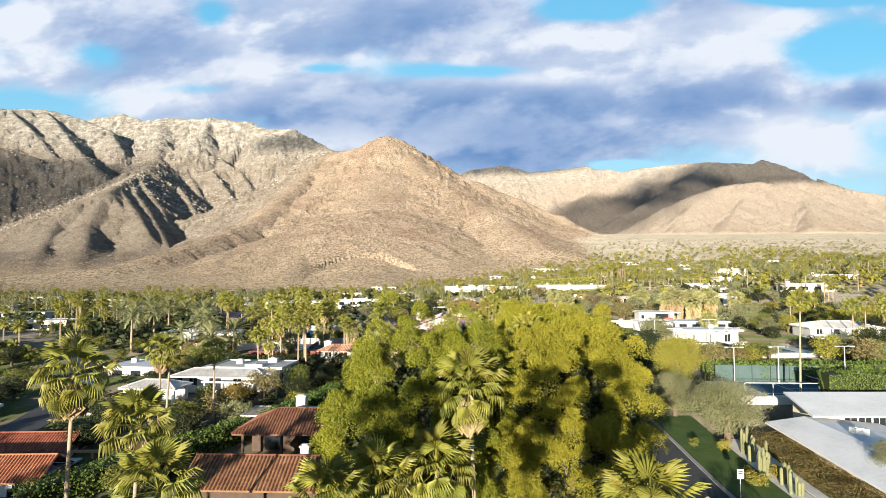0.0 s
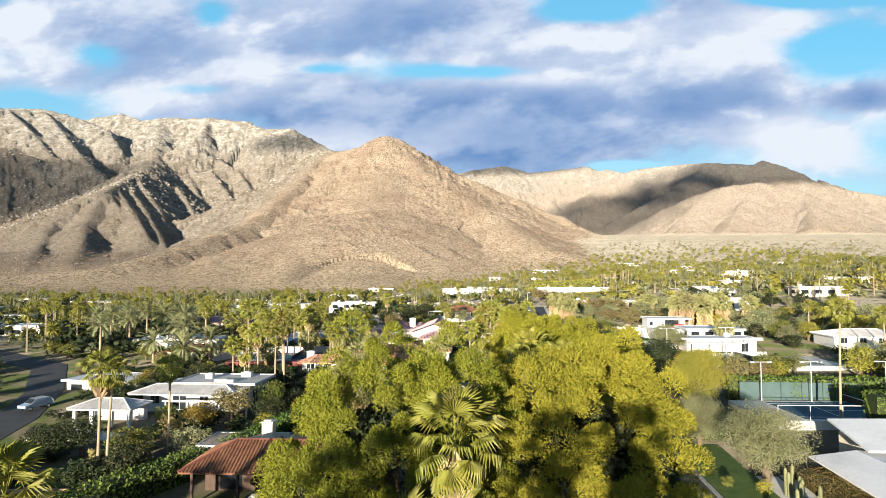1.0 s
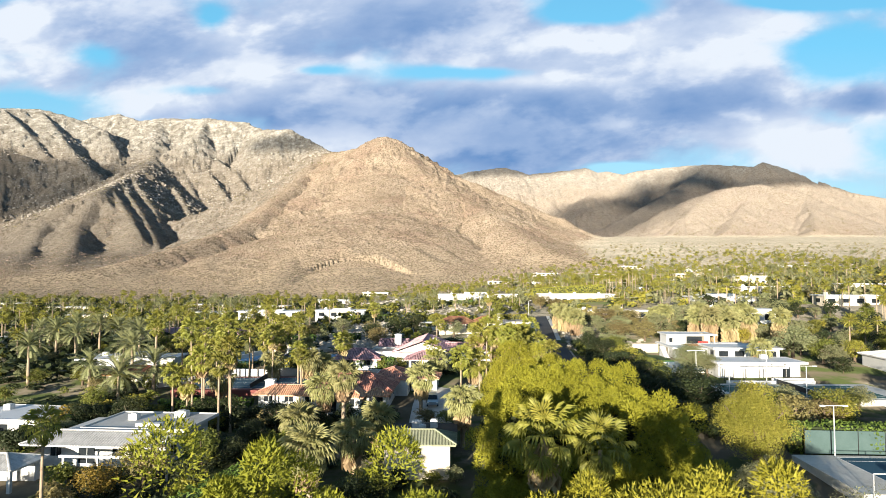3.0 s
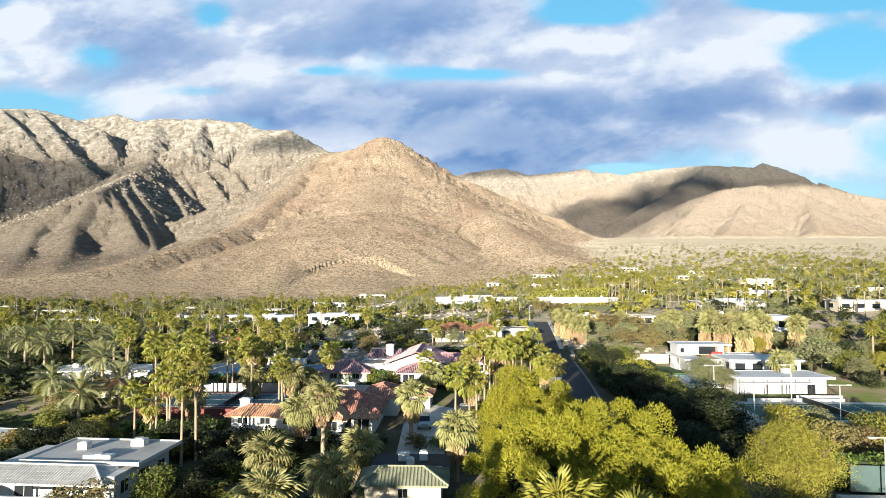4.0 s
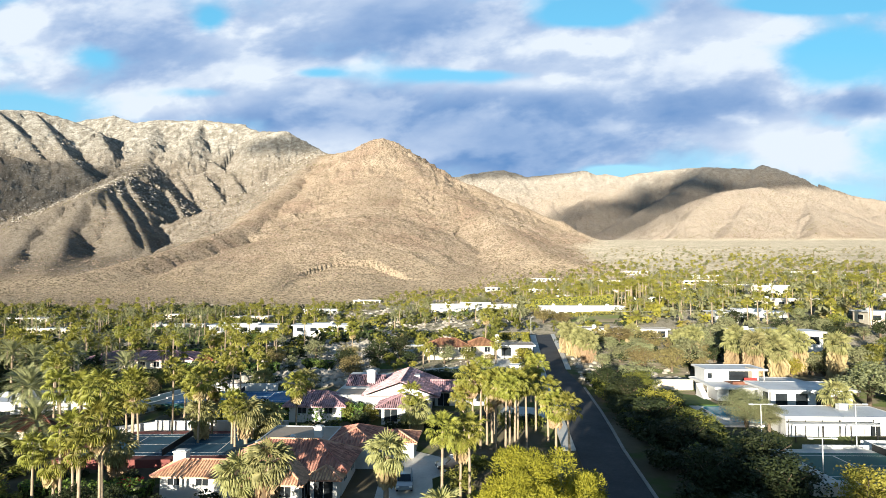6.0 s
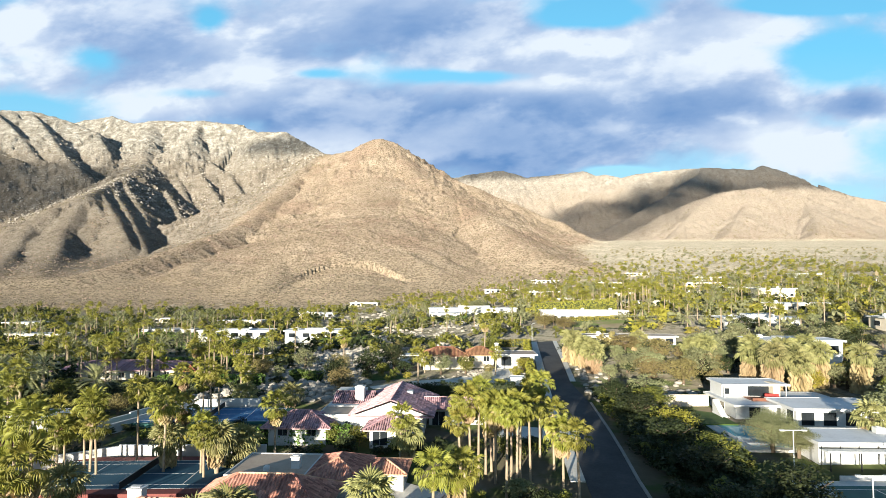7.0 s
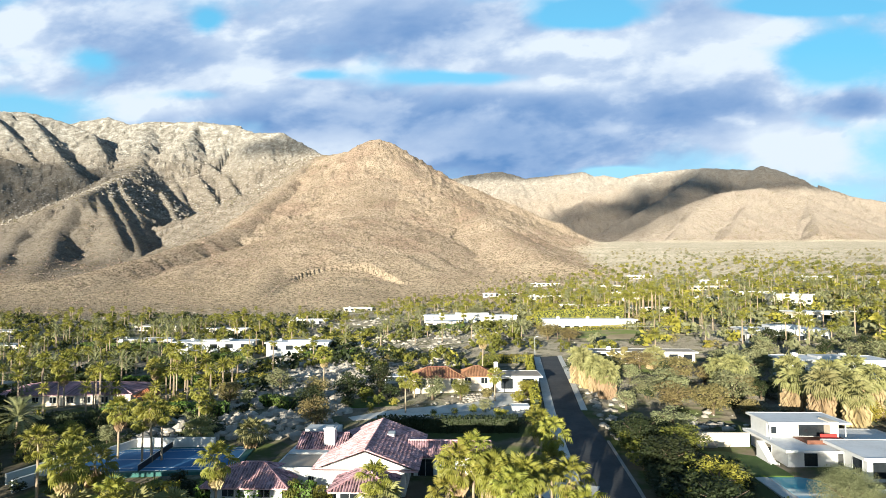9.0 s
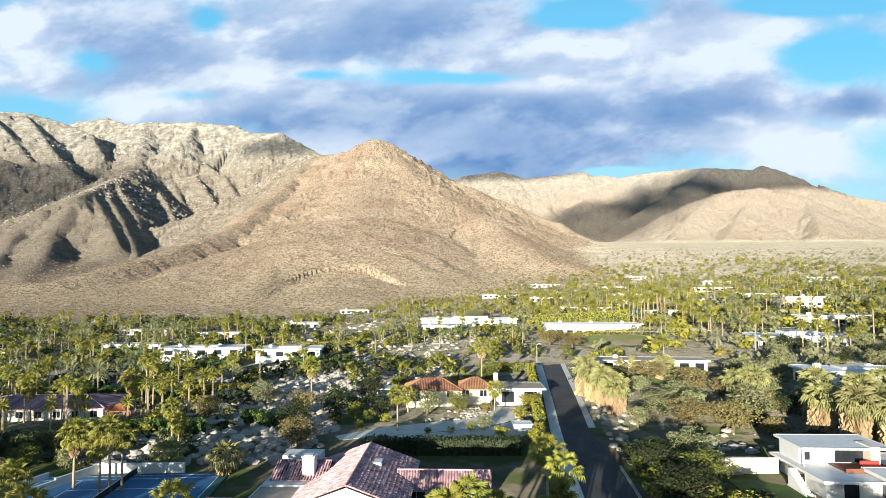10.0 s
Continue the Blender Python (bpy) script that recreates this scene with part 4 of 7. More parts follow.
def pink_house_far():
    """Large pink tiled house with a white gable, a flat centre and wings."""
    h = house_at(-2, 167, "white house with weathered pink barrel tile roofs", 36, 22, -2)
    walls(h, -4.2, -8.2, 6.0, 7.6, 3.2, "white_wall", "e", step=3.4)
    tile_roof(h, -5.0, -8.4, 7.2, 8.0, 3.2, 2.4, "pink_tile", 0.55, hip=False, along="y", label="weathered pink barrel tile gable roof")
    gable(h, -4.6, 6.8, -8.5, 3.22, 2.05)
    walls(h, -10.2, -2.4, -4.2, 5.0, 3.5, "white_wall", "s", step=3.0)
    tile_roof(h, -9.2, -0.6, -3.4, 5.4, 3.6, 1.3, "pink_tile", 0.55, hip=False, along="x", label="pink barrel tile gable roof")
    gable_end = Geo().quads([(-9.3, -0.6, 3.6), (-9.3, 5.4, 3.6), (-9.3, 2.4, 4.75), (-9.05, -0.6, 3.6), (-9.05, 5.4, 3.6), (-9.05, 2.4, 4.75)],
                            [(0, 2, 1), (3, 4, 5), (0, 1, 4, 3), (1, 2, 5, 4), (2, 0, 3, 5)])
    part("gable", gable_end, "white_wall", h)
    walls(h, -10.0, -8.0, -4.2, -2.4, 3.0, "white_wall", "s", win=(0.8, 0.8), sill=1.4, step=2.0)
    flat_roof(h, -10.0, -8.0, -4.4, -1.0, 3.0, "tan_roof", 0.2, 0.25, 0.1, "flat tan roof")
    tile_roof(h, 6.0, -1.2, 16.4, 3.2, 2.9, 1.4, "pink_tile", 0.55, hip=False)
    walls(h, 6.4, -0.8, 16.2, 2.8, 2.9, "white_wall", "se", step=3.2, doors=1)
    tile_roof(h, -17.2, -12.0, -7.8, -5.0, 2.2, 1.8, "pink_tile", 0.55)
    walls(h, -16.8, -11.6, -8.2, -5.4, 2.3, "white_wall", "sw", step=3.0)
    tile_roof(h, -1.8, -13.5, 5.0, -7.0, 2.4, 1.5, "pink_tile", 0.55, along="y")
    walls(h, -1.4, -13.2, 4.6, -8.0, 2.4, "white_wall", "s", step=2.8, doors=1)
    chimney(h, -5.2, 0.4, 3, 6.3, 1.5)
    part("roof_light", Geo().box(2.6, 0.6, 4.85, 3.6, 2.4, 5.25, 0.03), "white_metal", h)
    part("roof_terrace", Geo().box(-10.4, 6.4, -1, -5.4, 9.4, 4.4, 0.05), "white_wall", h)


def garden_pavilion():
    h = house_at(0.8, 99.5, "small garden house with green barrel tile roof", 9, 6, -1, name="garden_house", z=5.0)
    walls(h, -3.6, -2.0, 3.6, 3.0, 2.7, "cream_wall", "s", win=(0.9, 0.8), sill=1.3, step=5.0, base=-2)
    tile_roof(h, -3.8, -2.4, 3.8, 1.4, 2.7, 1.0, "green_tile", 0.45, label="grey-green barrel tile roof")
    part("flat_deck", Geo().box(-4.0, 3.6, 2.0, 4.4, 8.5, 2.3, 0.03), "asphalt", h)
    roof_unit(h, 1.5, 6.5, 2.3, 0.9, 0.9, 0.9)
    roof_unit(h, -0.6, 6.2, 2.3, 1.2, 0.9, 0.8)
    roof_unit(h, 0.2, 4.6, 2.3, 0.8, 0.8, 0.7)


def folded_roof_house():
    """Modern white house, its roof folded in wide planes."""
    h = house_at(50, 70, "modern white house with folded white roof planes", 24, 22, 0, z=3.6)
    slope = Geo()
    slope.quads([(-10.5, 4.6, 1.6), (-6.6, 3.2, 2.6), (-6.8, -11.5, 2.4), (-11.6, -17, 0.9), (2, 3.0, 1.8), (6, -16, 1.0),
                 (-10.5, 4.6, 1.4), (-6.6, 3.2, 2.4), (-6.8, -11.5, 2.2), (-11.6, -17, 0.7), (2, 3.0, 1.6), (6, -16, 0.8)],
                [(0, 3, 2, 1), (1, 2, 5, 4), (6, 7, 8, 9), (7, 10, 11, 8), (0, 1, 7, 6), (0, 6, 9, 3), (3, 9, 8, 2), (2, 8, 11, 5), (1, 4, 10, 7), (4, 5, 11, 10)])
    part("folded_roof", slope, "white_roof", h, "folded white membrane roof")
    tilt = Geo()
    tilt.quads([(-6.6, 1.4, 3.05), (12.5, 1.4, 3.05), (12.5, 9.6, 4.25), (-5.4, 9.6, 4.25),
                (-6.6, 1.4, 2.83), (12.5, 1.4, 2.83), (12.5, 9.6, 4.03), (-5.4, 9.6, 4.03)],
               [(0, 1, 2, 3), (4, 7, 6, 5), (0, 4, 5, 1), (1, 5, 6, 2), (2, 6, 7, 3), (3, 7, 4, 0)])
    part("flat_roof", tilt, "white_roof", h, "flat white roof, slightly tilted")
    walls(h, -4.6, 3.6, 11.6, 9.0, 3.05, "cream_wall", "", base=-1.5)
    for px in (-0.8, 0.9, 2.6, 4.3, 6.0, 7.7, 9.4):
        window(h, px, 3.6, 1.2, 1.5, 1.6, "s")
    walls(h, -9.0, -14, 4, 2.6, 0.9, "cream_wall", "w", step=40, base=-2)
    part("screen_wall", Geo().box(-9.8, -16, -2, -9.5, -4, 0.9, 0.05), "cream_wall", h)
    roof_unit(h, -4.6, -3.4, 2.0, 1.5, 1.2, 0.9)
    part("hatch", Geo().box(9.5, 5, 3.4, 10.8, 6.5, 4.8, 0.05), "cream_wall", h)


def court_house():
    """White flat-roofed house beside the tennis court, with its glazed front."""
    h = house_at(62.3, 147, "white modern house with flat roof beside the court", 18, 9, -1, z=6.7)
    walls(h, -7.2, -2.6, 8, 3, 3.0, "white_wall", "", base=-1.5)
    for i in range(6):
        part("mullion", Geo().box(-6.9 + i * 2.4, -2.68, 0, -6.82 + i * 2.4, -2.6, 2.9), "dark_metal", h)
    window(h, 5.4, -2.6, 0.2, 1.4, 2.2, "s")
    flat_roof(h, -7.2, -3.2, 8, 3, 3.1, "white_roof", 0.6, 0.35, 0.05, "flat white roof")
    part("canopy", Geo().box(-7.6, -5.2, 2.5, 4.5, -3.9, 2.7, 0.02), "white_metal", h)
    for px in (-7.2, -3.4, 0.4, 4.0):
        part("post", Geo().box(px - 0.06, -5.1, -1, px + 0.06, -4.98, 2.5), "dark_metal", h)
    part("garden_wall", Geo().box(-8.5, -9.0, -1.4, 7, -8.7, 0.9, 0.03), "white_wall", h)
    part("garden_wall", Geo().box(0.5, -6.9, -1.4, 8, -6.6, 1.0, 0.03), "white_wall", h)
    roof_unit(h, 3, 1, 3.5)
    h2 = house_at(69, 164, "white modern house with flat roof and deep eaves", 18, 9, -2, z=7.9)
    walls(h2, -7, -3.5, 6.5, 4, 2.6, "white_wall", "sw", win=(2.0, 2.0), sill=0.2, step=3.0, bars=0, base=-1.5)
    flat_roof(h2, -7, -3.5, 6.5, 4, 2.6, "white_roof", 0.7, 0.35, 0.05, "flat white roof")


def terrace_house():
    """Two-storey white house with a roof terrace, pool and outside stair."""
    h = house_at(62, 173, "two-storey modern white house with roof terrace", 18, 12, -2, z=7.5)
    walls(h, -6.4, -6.4, 12, 4, 2.5, "white_wall", "sw", win=(1.8, 1.9), sill=0.3, step=5.4, bars=0, base=-1.5)
    flat_roof(h, -6.4, -6.8, 12, 4, 2.4, "white_roof", 0.7, 0.3, 0.05, "flat white roof")
    walls(h, -6.2, -0.4, 3.6, 4.4, 5.0, "white_wall", "", base=2.6)
    part("opening", Geo().box(-1.6, -0.46, 2.9, 3.4, -0.42, 4.6), "dark_glass", h)
    part("opening", Geo().box(-5.6, -0.46, 3.2, -4.8, -0.42, 4.2), "dark_glass", h)
    flat_roof(h, -6.2, -1.6, 4.4, 4.4, 4.9, "white_roof", 0.35, 0.25, 0.03)
    for px in (-6.3, 4.3):
        part("post", Geo().box(px, -1.7, 2.7, px + 0.12, -1.58, 4.9), "white_metal", h)
    part("fin_wall", Geo().box(2.0, -2.0, 2.5, 3.2, 1.0, 5.3, 0.04), "cream_wall", h)
    part("terrace_floor", Geo().box(-2.6, -4.4, 2.75, 4.2, -0.6, 2.84, 0.01), "deck_wood", h)
    part("balustrade", Geo().box(-2.7, -4.5, 2.75, 4.3, -4.42, 3.3, 0.01), "deck_wood", h)
    st = part("stair", Geo().box(-8.3, -5.6, -0.3, -8.2, -1.4, 0.4).box(-7.2, -5.6, -0.3, -7.1, -1.4, 0.4), "white_wall", h)
    for i in range(14):
        part("step", Geo().box(-8.2, -5.6 + i * 0.3, -0.2, -7.2, -5.3 + i * 0.3, 0.0 + i * 0.19), "white_wall", st)
    part("garden_wall", Geo().box(-14, 3.2, -1.5, -7, 3.5, 2.4, 0.04), "cream_wall", h)
    slab("lawn", -6.5, 211, 10, 9, 8, "lawn", "shaded green lawn beside the low house", "lawn", 0.1)
    slab("lawn", 50.4, 168.6, 7.4, 11, -2, "lawn", "clipped green lawn beside the pool", "lawn", 0.12)
    slab("pool_deck", 53.0, 156.6, 9.0, 14.6, -3, "concrete", "pale paving round the swimming pool", "terrace", 0.16)
    pw = part("swimming_pool", Geo().box(-3, -6.2, -0.2, 3, 6.2, 0.0, 0.0), "pool_water")
    pw.matrix_basis = pose(53.2, 156.9, gz(53.0, 156.6) + 0.172, 0, 0, -3)
    tagged(pw, "turquoise swimming pool set in pale paving", "swimming pool", kind="structure")
    sofa = thing("sofa", "red cushioned sofa on the roof terrace", "sofa", pose(63.5, 170.2, 10.35, 0, 0, -2))
    part("seat", Geo().box(-1.2, -0.4, 0, 1.2, 0.4, 0.4, 0.08), "red_cloth", sofa)
    part("backrest", Geo().box(-1.2, 0.4, 0, 1.2, 0.6, 0.8, 0.06), "red_cloth", sofa)


def low_house():
    """Low brown-tiled house with a white garage wing at the end of the motor court."""
    h = house_at(13, 222, "low house with brown tile hip roofs and white garage", 34, 10, -1, z=9.2)
    walls(h, -11.5, -3.4, -0.5, 3.5, 2.5, "cream_wall", "s", step=3.2, doors=1)
    tile_roof(h, -11.8, -3.8, -0.2, 3.6, 2.5, 1.8, "clay_tile", 0.7, label="brown tile hip roof")
    walls(h, -1, -2.4, 6.5, 4, 2.6, "cream_wall", "s", step=3.2)
    tile_roof(h, -1, -2.8, 7.0, 4, 2.6, 1.8, "clay_tile", 0.7)
    walls(h, 7.2, -4.4, 16.6, 2.4, 2.7, "white_wall", "s", win=(2.6, 2.2), sill=0.1, step=4.4, bars=0)
    flat_roof(h, 7.2, -4.4, 16.6, 2.4, 2.7, "tan_roof", 0.6, 0.3, 0, "flat tan roof")
    chimney(h, 7.5, 2.0, 2.5, 5.2, 0.9)
    part("porch_roof", Geo().box(-18.0, -2.5, 2.3, -12, 1.6, 2.5, 0.02), "white_roof", h)
    for px in (-17.8, -12.4):
        part("post", Geo().box(px, -2.4, -1, px + 0.15, -2.2, 2.3), "white_metal", h)
    kiosk = house_at(22.8, 197.5, "small white flat-roofed utility shed", 4, 3, 0, name="shed", category="shed")
    walls(kiosk, -1.5, -1.2, 1.5, 1.2, 1.7, "white_wall", "")
    flat_roof(kiosk, -1.5, -1.2, 1.5, 1.2, 1.7, "white_roof", 0.05, 0.12)


def long_white(x, y, w, d, h, z, turn, label, roof="white_roof", wall="white_wall", step=3.4, win=(2.2, 1.9), units=2, tall=0.0):
    """A long low modern house with a flat roof, glazed bays and a raised block."""
    o = house_at(x, y, label, w, d, turn, z)
    walls(o, -w / 2, -d / 2, w / 2, d / 2, h, wall, "sw", win=win, sill=0.4, step=step, bars=0, base=-2.5)
    flat_roof(o, -w / 2, -d / 2, w / 2, d / 2, h, roof, 0.5, 0.35, 0.05)
    if tall:
        part("raised_block", Geo().box(-w / 6, -d / 4, h + 0.3, w / 5, d / 3, h + tall, 0.04), wall, o)
    for i in range(units):
        roof_unit(o, -w / 3 + i * w / max(1.5, units), d / 6, h + 0.35)
    return o


def hipped(x, y, w, d, h, rise, z, turn, label, roof, wall="cream_wall"):
    o = house_at(x, y, label, w, d, turn, z)
    walls(o, -w / 2, -d / 2, w / 2, d / 2, h, wall, "s", step=3.6, base=-2.5)
    tile_roof(o, -w / 2, -d / 2, w / 2, d / 2, h, rise, roof, None, over=0.6)
    return o


for build in (tiled_house_west, tiled_house_centre, pale_roof_house, pink_house_near, pink_house_far, garden_pavilion, folded_roof_house,
              court_house, terrace_house, low_house):
    build()
long_white(22, 392, 47, 9, 4.4, 11.5, -2, "long white modern house with flat roof", step=4, tall=1.5)
long_white(67, 326, 36, 8, 4.4, 13.4, -3, "long white modern house behind a hedge", step=3.6, units=3)
long_white(-45, 305, 22, 9, 2.7, 8.2, 2, "white flat-roofed house with wide windows", step=5.2, win=(2.6, 1.6), tall=0.9)
long_white(-82, 322, 30, 9, 2.7, 6.8, 3, "white flat-roofed house with dark bays", step=5.6, win=(3.0, 1.7), tall=0.8)
long_white(112, 268, 24, 10, 3.8, 14.6, -4, "white modern house with flat roof among palms", tall=1.4)
long_white(92, 214, 20, 8, 3.2, 13.0, -6, "white modern house with curved front bay", tall=0.8)
long_white(62, 246, 26, 6, 2.6, 11.6, -4, "low pale house with thin flat roof", roof="tan_roof", wall="cream_wall")
long_white(174, 370, 18, 9, 4.0, 23.0, -6, "tan house with flat brown roof on the rise", roof="tan_roof", wall="cream_wall", win=(1.6, 1.2))
long_white(8, 372, 16, 8, 3.0, 11.2, 0, "cream house with flat roof behind palms", wall="cream_wall", units=1)
long_white(-68, 168, 20, 8, 3.6, 3.8, 6, "white house with curved roof line among palms", tall=1.2)
long_white(-60, 122, 12, 8, 2.8, 2.2, -8, "pale house beside the side street", units=1)
long_white(-75, 88, 14, 8, 2.8, 0.4, -4, "white house with flat roof beyond the side street", units=1)
hipped(-78, 226, 30, 14, 2.8, 1.6, 5.0, 4, "low house with wide mauve tile roof", "pink_tile")
hipped(-58, 152, 10, 7, 2.7, 1.2, 4.0, 3, "small house with brown tile roof", "brown_tile")
hipped(97, 150, 16, 9, 2.4, 1.3, 8.0, -5, "white house with dark roof behind a hedge", "grey_tile", "white_wall")

# ---- plants: templates ----
RNG = np.random.default_rng(7)


def unit(v):
    return v / np.maximum(np.linalg.norm(v, axis=-1, keepdims=True), 1e-9)


def array_mesh(name, verts, faces, mat, smooth=False):
    me = bpy.data.meshes.new(name)
    me.from_pydata(np.asarray(verts).tolist(), [], faces if isinstance(faces, list) else faces.tolist())
    me.materials.append(MATS[mat])
    if smooth:
        me.polygons.foreach_set("use_smooth", [True] * len(me.polygons))
    me.update()
    return me


def leaf_quads(centres, outward, size, aspect=0.5, loose=0.9, up=0.0, rng=RNG):
    """Small leaf or twig blades at the centres, facing roughly outward."""
    n = len(centres)
    nrm = unit(outward + loose * rng.normal(size=(n, 3)))
    axis = rng.normal(size=(n, 3)) + outward * 0.8 + np.array([0, 0, up])
    t = unit(axis - nrm * np.sum(axis * nrm, 1, keepdims=True))
    b = np.cross(nrm, t)
    s = (size * rng.uniform(0.6, 1.3, n))[:, None]
    q = np.stack([centres - t * s * 0.5, centres + b * s * aspect * 0.5, centres + t * s * 0.6, centres - b * s * aspect * 0.5], 1)
    return q.reshape(-1, 3), np.arange(4 * n).reshape(-1, 4)


def needle_tufts(clumps, per, size, rng=RNG):
    """Slim needle sprays on the skins of clumps, pointing outward and up."""
    c = np.repeat(np.asarray(clumps, float), per, axis=0)
    d = unit(rng.normal(size=(len(c), 3)))
    d[:, 2] = np.where(d[:, 2] < -0.4, -d[:, 2], d[:, 2])
    p = c[:, :3] + d * (1, 1, 1.3) * c[:, 3:] * (0.64 + 0.36 * rng.random((len(c), 1)))
    t = unit(d + 0.8 * rng.normal(size=d.shape) + np.array([0, 0, 0.5]))
    b = unit(np.cross(t, d + 0.3 * rng.normal(size=d.shape)))
    s = (size * rng.uniform(0.6, 1.4, len(c)))[:, None]
    q = np.stack([p - b * s * 0.2, p + b * s * 0.2, p + t * s], 1)
    return q.reshape(-1, 3), np.arange(3 * len(c)).reshape(-1, 3)


def clump_leaves(clumps, per, size, aspect=0.5, loose=0.9, up=0.0, shell=0.55, rng=RNG):
    """Leaves gathered in clumps (x, y, z, radius): dense at each clump's skin, thinner inside and below."""
    c = np.repeat(np.asarray(clumps, float), per, axis=0)
    d = unit(rng.normal(size=(len(c), 3)))
    d[:, 2] = np.where(d[:, 2] < -0.35, -d[:, 2], d[:, 2])
    r = c[:, 3:] * (shell + (1 - shell) * rng.random((len(c), 1)) ** 0.5)
    return leaf_quads(c[:, :3] + d * r, d, size, aspect, loose, up, rng)


def shell_clumps(ellipsoids, spacing, radius, rng=RNG, low=-0.5):
    """Clump centres spread over the skins of ellipsoids (x, y, z, rx, ry, rz), none deep inside another."""
    out = []
    E = np.asarray(ellipsoids, float)
    for e in E:
        n = int(4 * math.pi * ((e[3] * e[4] + e[3] * e[5] + e[4] * e[5]) / 3) / spacing ** 2)
        for i in range(n):
            f = (i + 0.5) / n
            z, a = 1 - 2 * f, i * 2.399963
            if z < low:
                continue
            k = math.sqrt(1 - z * z)
            j = rng.normal(size=3) * 0.10
            d = np.array([k * math.cos(a), k * math.sin(a), z]) + j
            p = e[:3] + d * e[3:] * rng.uniform(0.80, 1.14)
            if all(np.sum(((p - o[:3]) / o[3:]) ** 2) > 0.62 for o in E if o is not e):
                out.append((*p, radius * rng.uniform(0.55, 1.25)))
    return out


def limbs(trunk_r, h, tips, rng=RNG, lean=0.0):
    """A tapered trunk that forks into limbs reaching for the tips."""
    g = Geo()
    fork = h * 0.45
    g.tube([(0, 0, -0.6), (lean * 0.2, 0, fork * 0.5), (lean * 0.5, 0, fork), (lean, 0, h * 0.8)], [trunk_r * 1.25, trunk_r, trunk_r * 0.8, trunk_r * 0.3], 8)
    for x, y, z in tips:
        z0 = fork * rng.uniform(0.6, 1.1)
        g.tube([(lean * 0.4, 0, z0), (x * 0.4, y * 0.4, z0 + (z - z0) * 0.45), (x, y, z)], [trunk_r * 0.5, trunk_r * 0.32, trunk_r * 0.1], 5)
    return g


def fan_leaf(blades, radius, stalk, droop, rng):
    """One fan palm leaf: a stalk along +x and pleated blades that droop at their tips."""
    v, f = [], []
    v += [(0, -0.03, 0), (0, 0.03, 0), (stalk, 0.02, 0.0), (stalk, -0.02, 0.0)]
    f.append((0, 3, 2, 1))
    for i in range(blades):
        a = math.radians(-118 + 236 * (i + 0.5) / blades) + rng.uniform(-0.03, 0.03)
        r = radius * (0.82 + 0.18 * math.cos(a * 0.8)) * rng.uniform(0.9, 1.08)
        w = 236 / blades * math.pi / 180 * 0.36
        k = len(v)
        fold = 0.05 * radius
        p = lambda rr, aa, z: (stalk + rr * math.cos(aa), rr * math.sin(aa), z)
        z1, z2 = -droop * r * 0.22, -droop * r * rng.uniform(0.7, 1.1)
        v += [p(0.05, a, 0), p(r * 0.6, a - w, z1 - fold), p(r * 0.62, a, z1 + fold), p(r * 0.6, a + w, z1 - fold), p(r * (1.0 - 0.25 * droop), a, z2)]
        f += [(k, k + 1, k + 2), (k, k + 2, k + 3), (k + 1, k + 4, k + 2), (k + 2, k + 4, k + 3)]
    return np.array(v), f


def feather_leaf(length, pairs, droop, rng):
    """One date palm frond: an arching midrib along +x with slim leaflets on both sides."""
    v, f = [], []
    mid = lambda t: np.array([length * t * (1 - 0.16 * droop * t), 0, length * (0.28 * t - (0.28 + 0.42 * droop) * t * t)])
    for i in range(pairs):
        t0, t1 = 0.12 + 0.88 * i / pairs, 0.12 + 0.88 * (i + 1) / pairs
        a, b = mid(t0), mid(t1)
        wide = length * 0.16 * math.sin(math.pi * min(1, 0.18 + 0.82 * (1 - t0)) ** 0.7) * rng.uniform(0.85, 1.1) + 0.06
        for s in (-1, 1):
            k = len(v)
            v += [a, b, b + np.array([wide * 0.55, s * wide, wide * 0.22 - 0.25 * wide * rng.random()])]
            f.append((k, k + 1, k + 2) if s > 0 else (k, k + 2, k + 1))
    k = len(v)
    a, b = np.array([0, 0, 0]), mid(0.14)
    v += [a + (0, -0.05, 0), a + (0, 0.05, 0), b]
    f.append((k, k + 1, k + 2))
    return np.array(v), f


def turn_zyx(a, e, roll=0.0):
    """Axes that carry +x to azimuth a and elevation e."""
    return np.array(Euler((roll, -e, a), "XYZ").to_matrix())


def crown(leaves, kind, blades, radius, stalk, low, high, rng):
    """All the fronds of one crown, as vertices and faces."""
    V, F = [], []
    n = 0
    for i in range(leaves):
        a = i * 2.399963 + rng.uniform(-0.2, 0.2)
        u = (i + 0.5) / leaves
        e = math.radians(low + (high - low) * u ** 0.8 + rng.uniform(-8, 8))
        s = rng.uniform(0.85, 1.12) * (0.8 + 0.2 * math.sin(math.pi * u))
        droop = 0.25 + 0.75 * (1 - u)
        v, f = fan_leaf(blades, radius, stalk, droop, rng) if kind == "fan" else feather_leaf(radius, blades, droop, rng)
        v = (v * s) @ turn_zyx(a, e, rng.uniform(-0.3, 0.3)).T + np.array([0, 0, 0.35 * u])
        V.append(v)
        F += [tuple(k + n for k in q) for q in f]
        n += len(v)
    return np.vstack(V), F


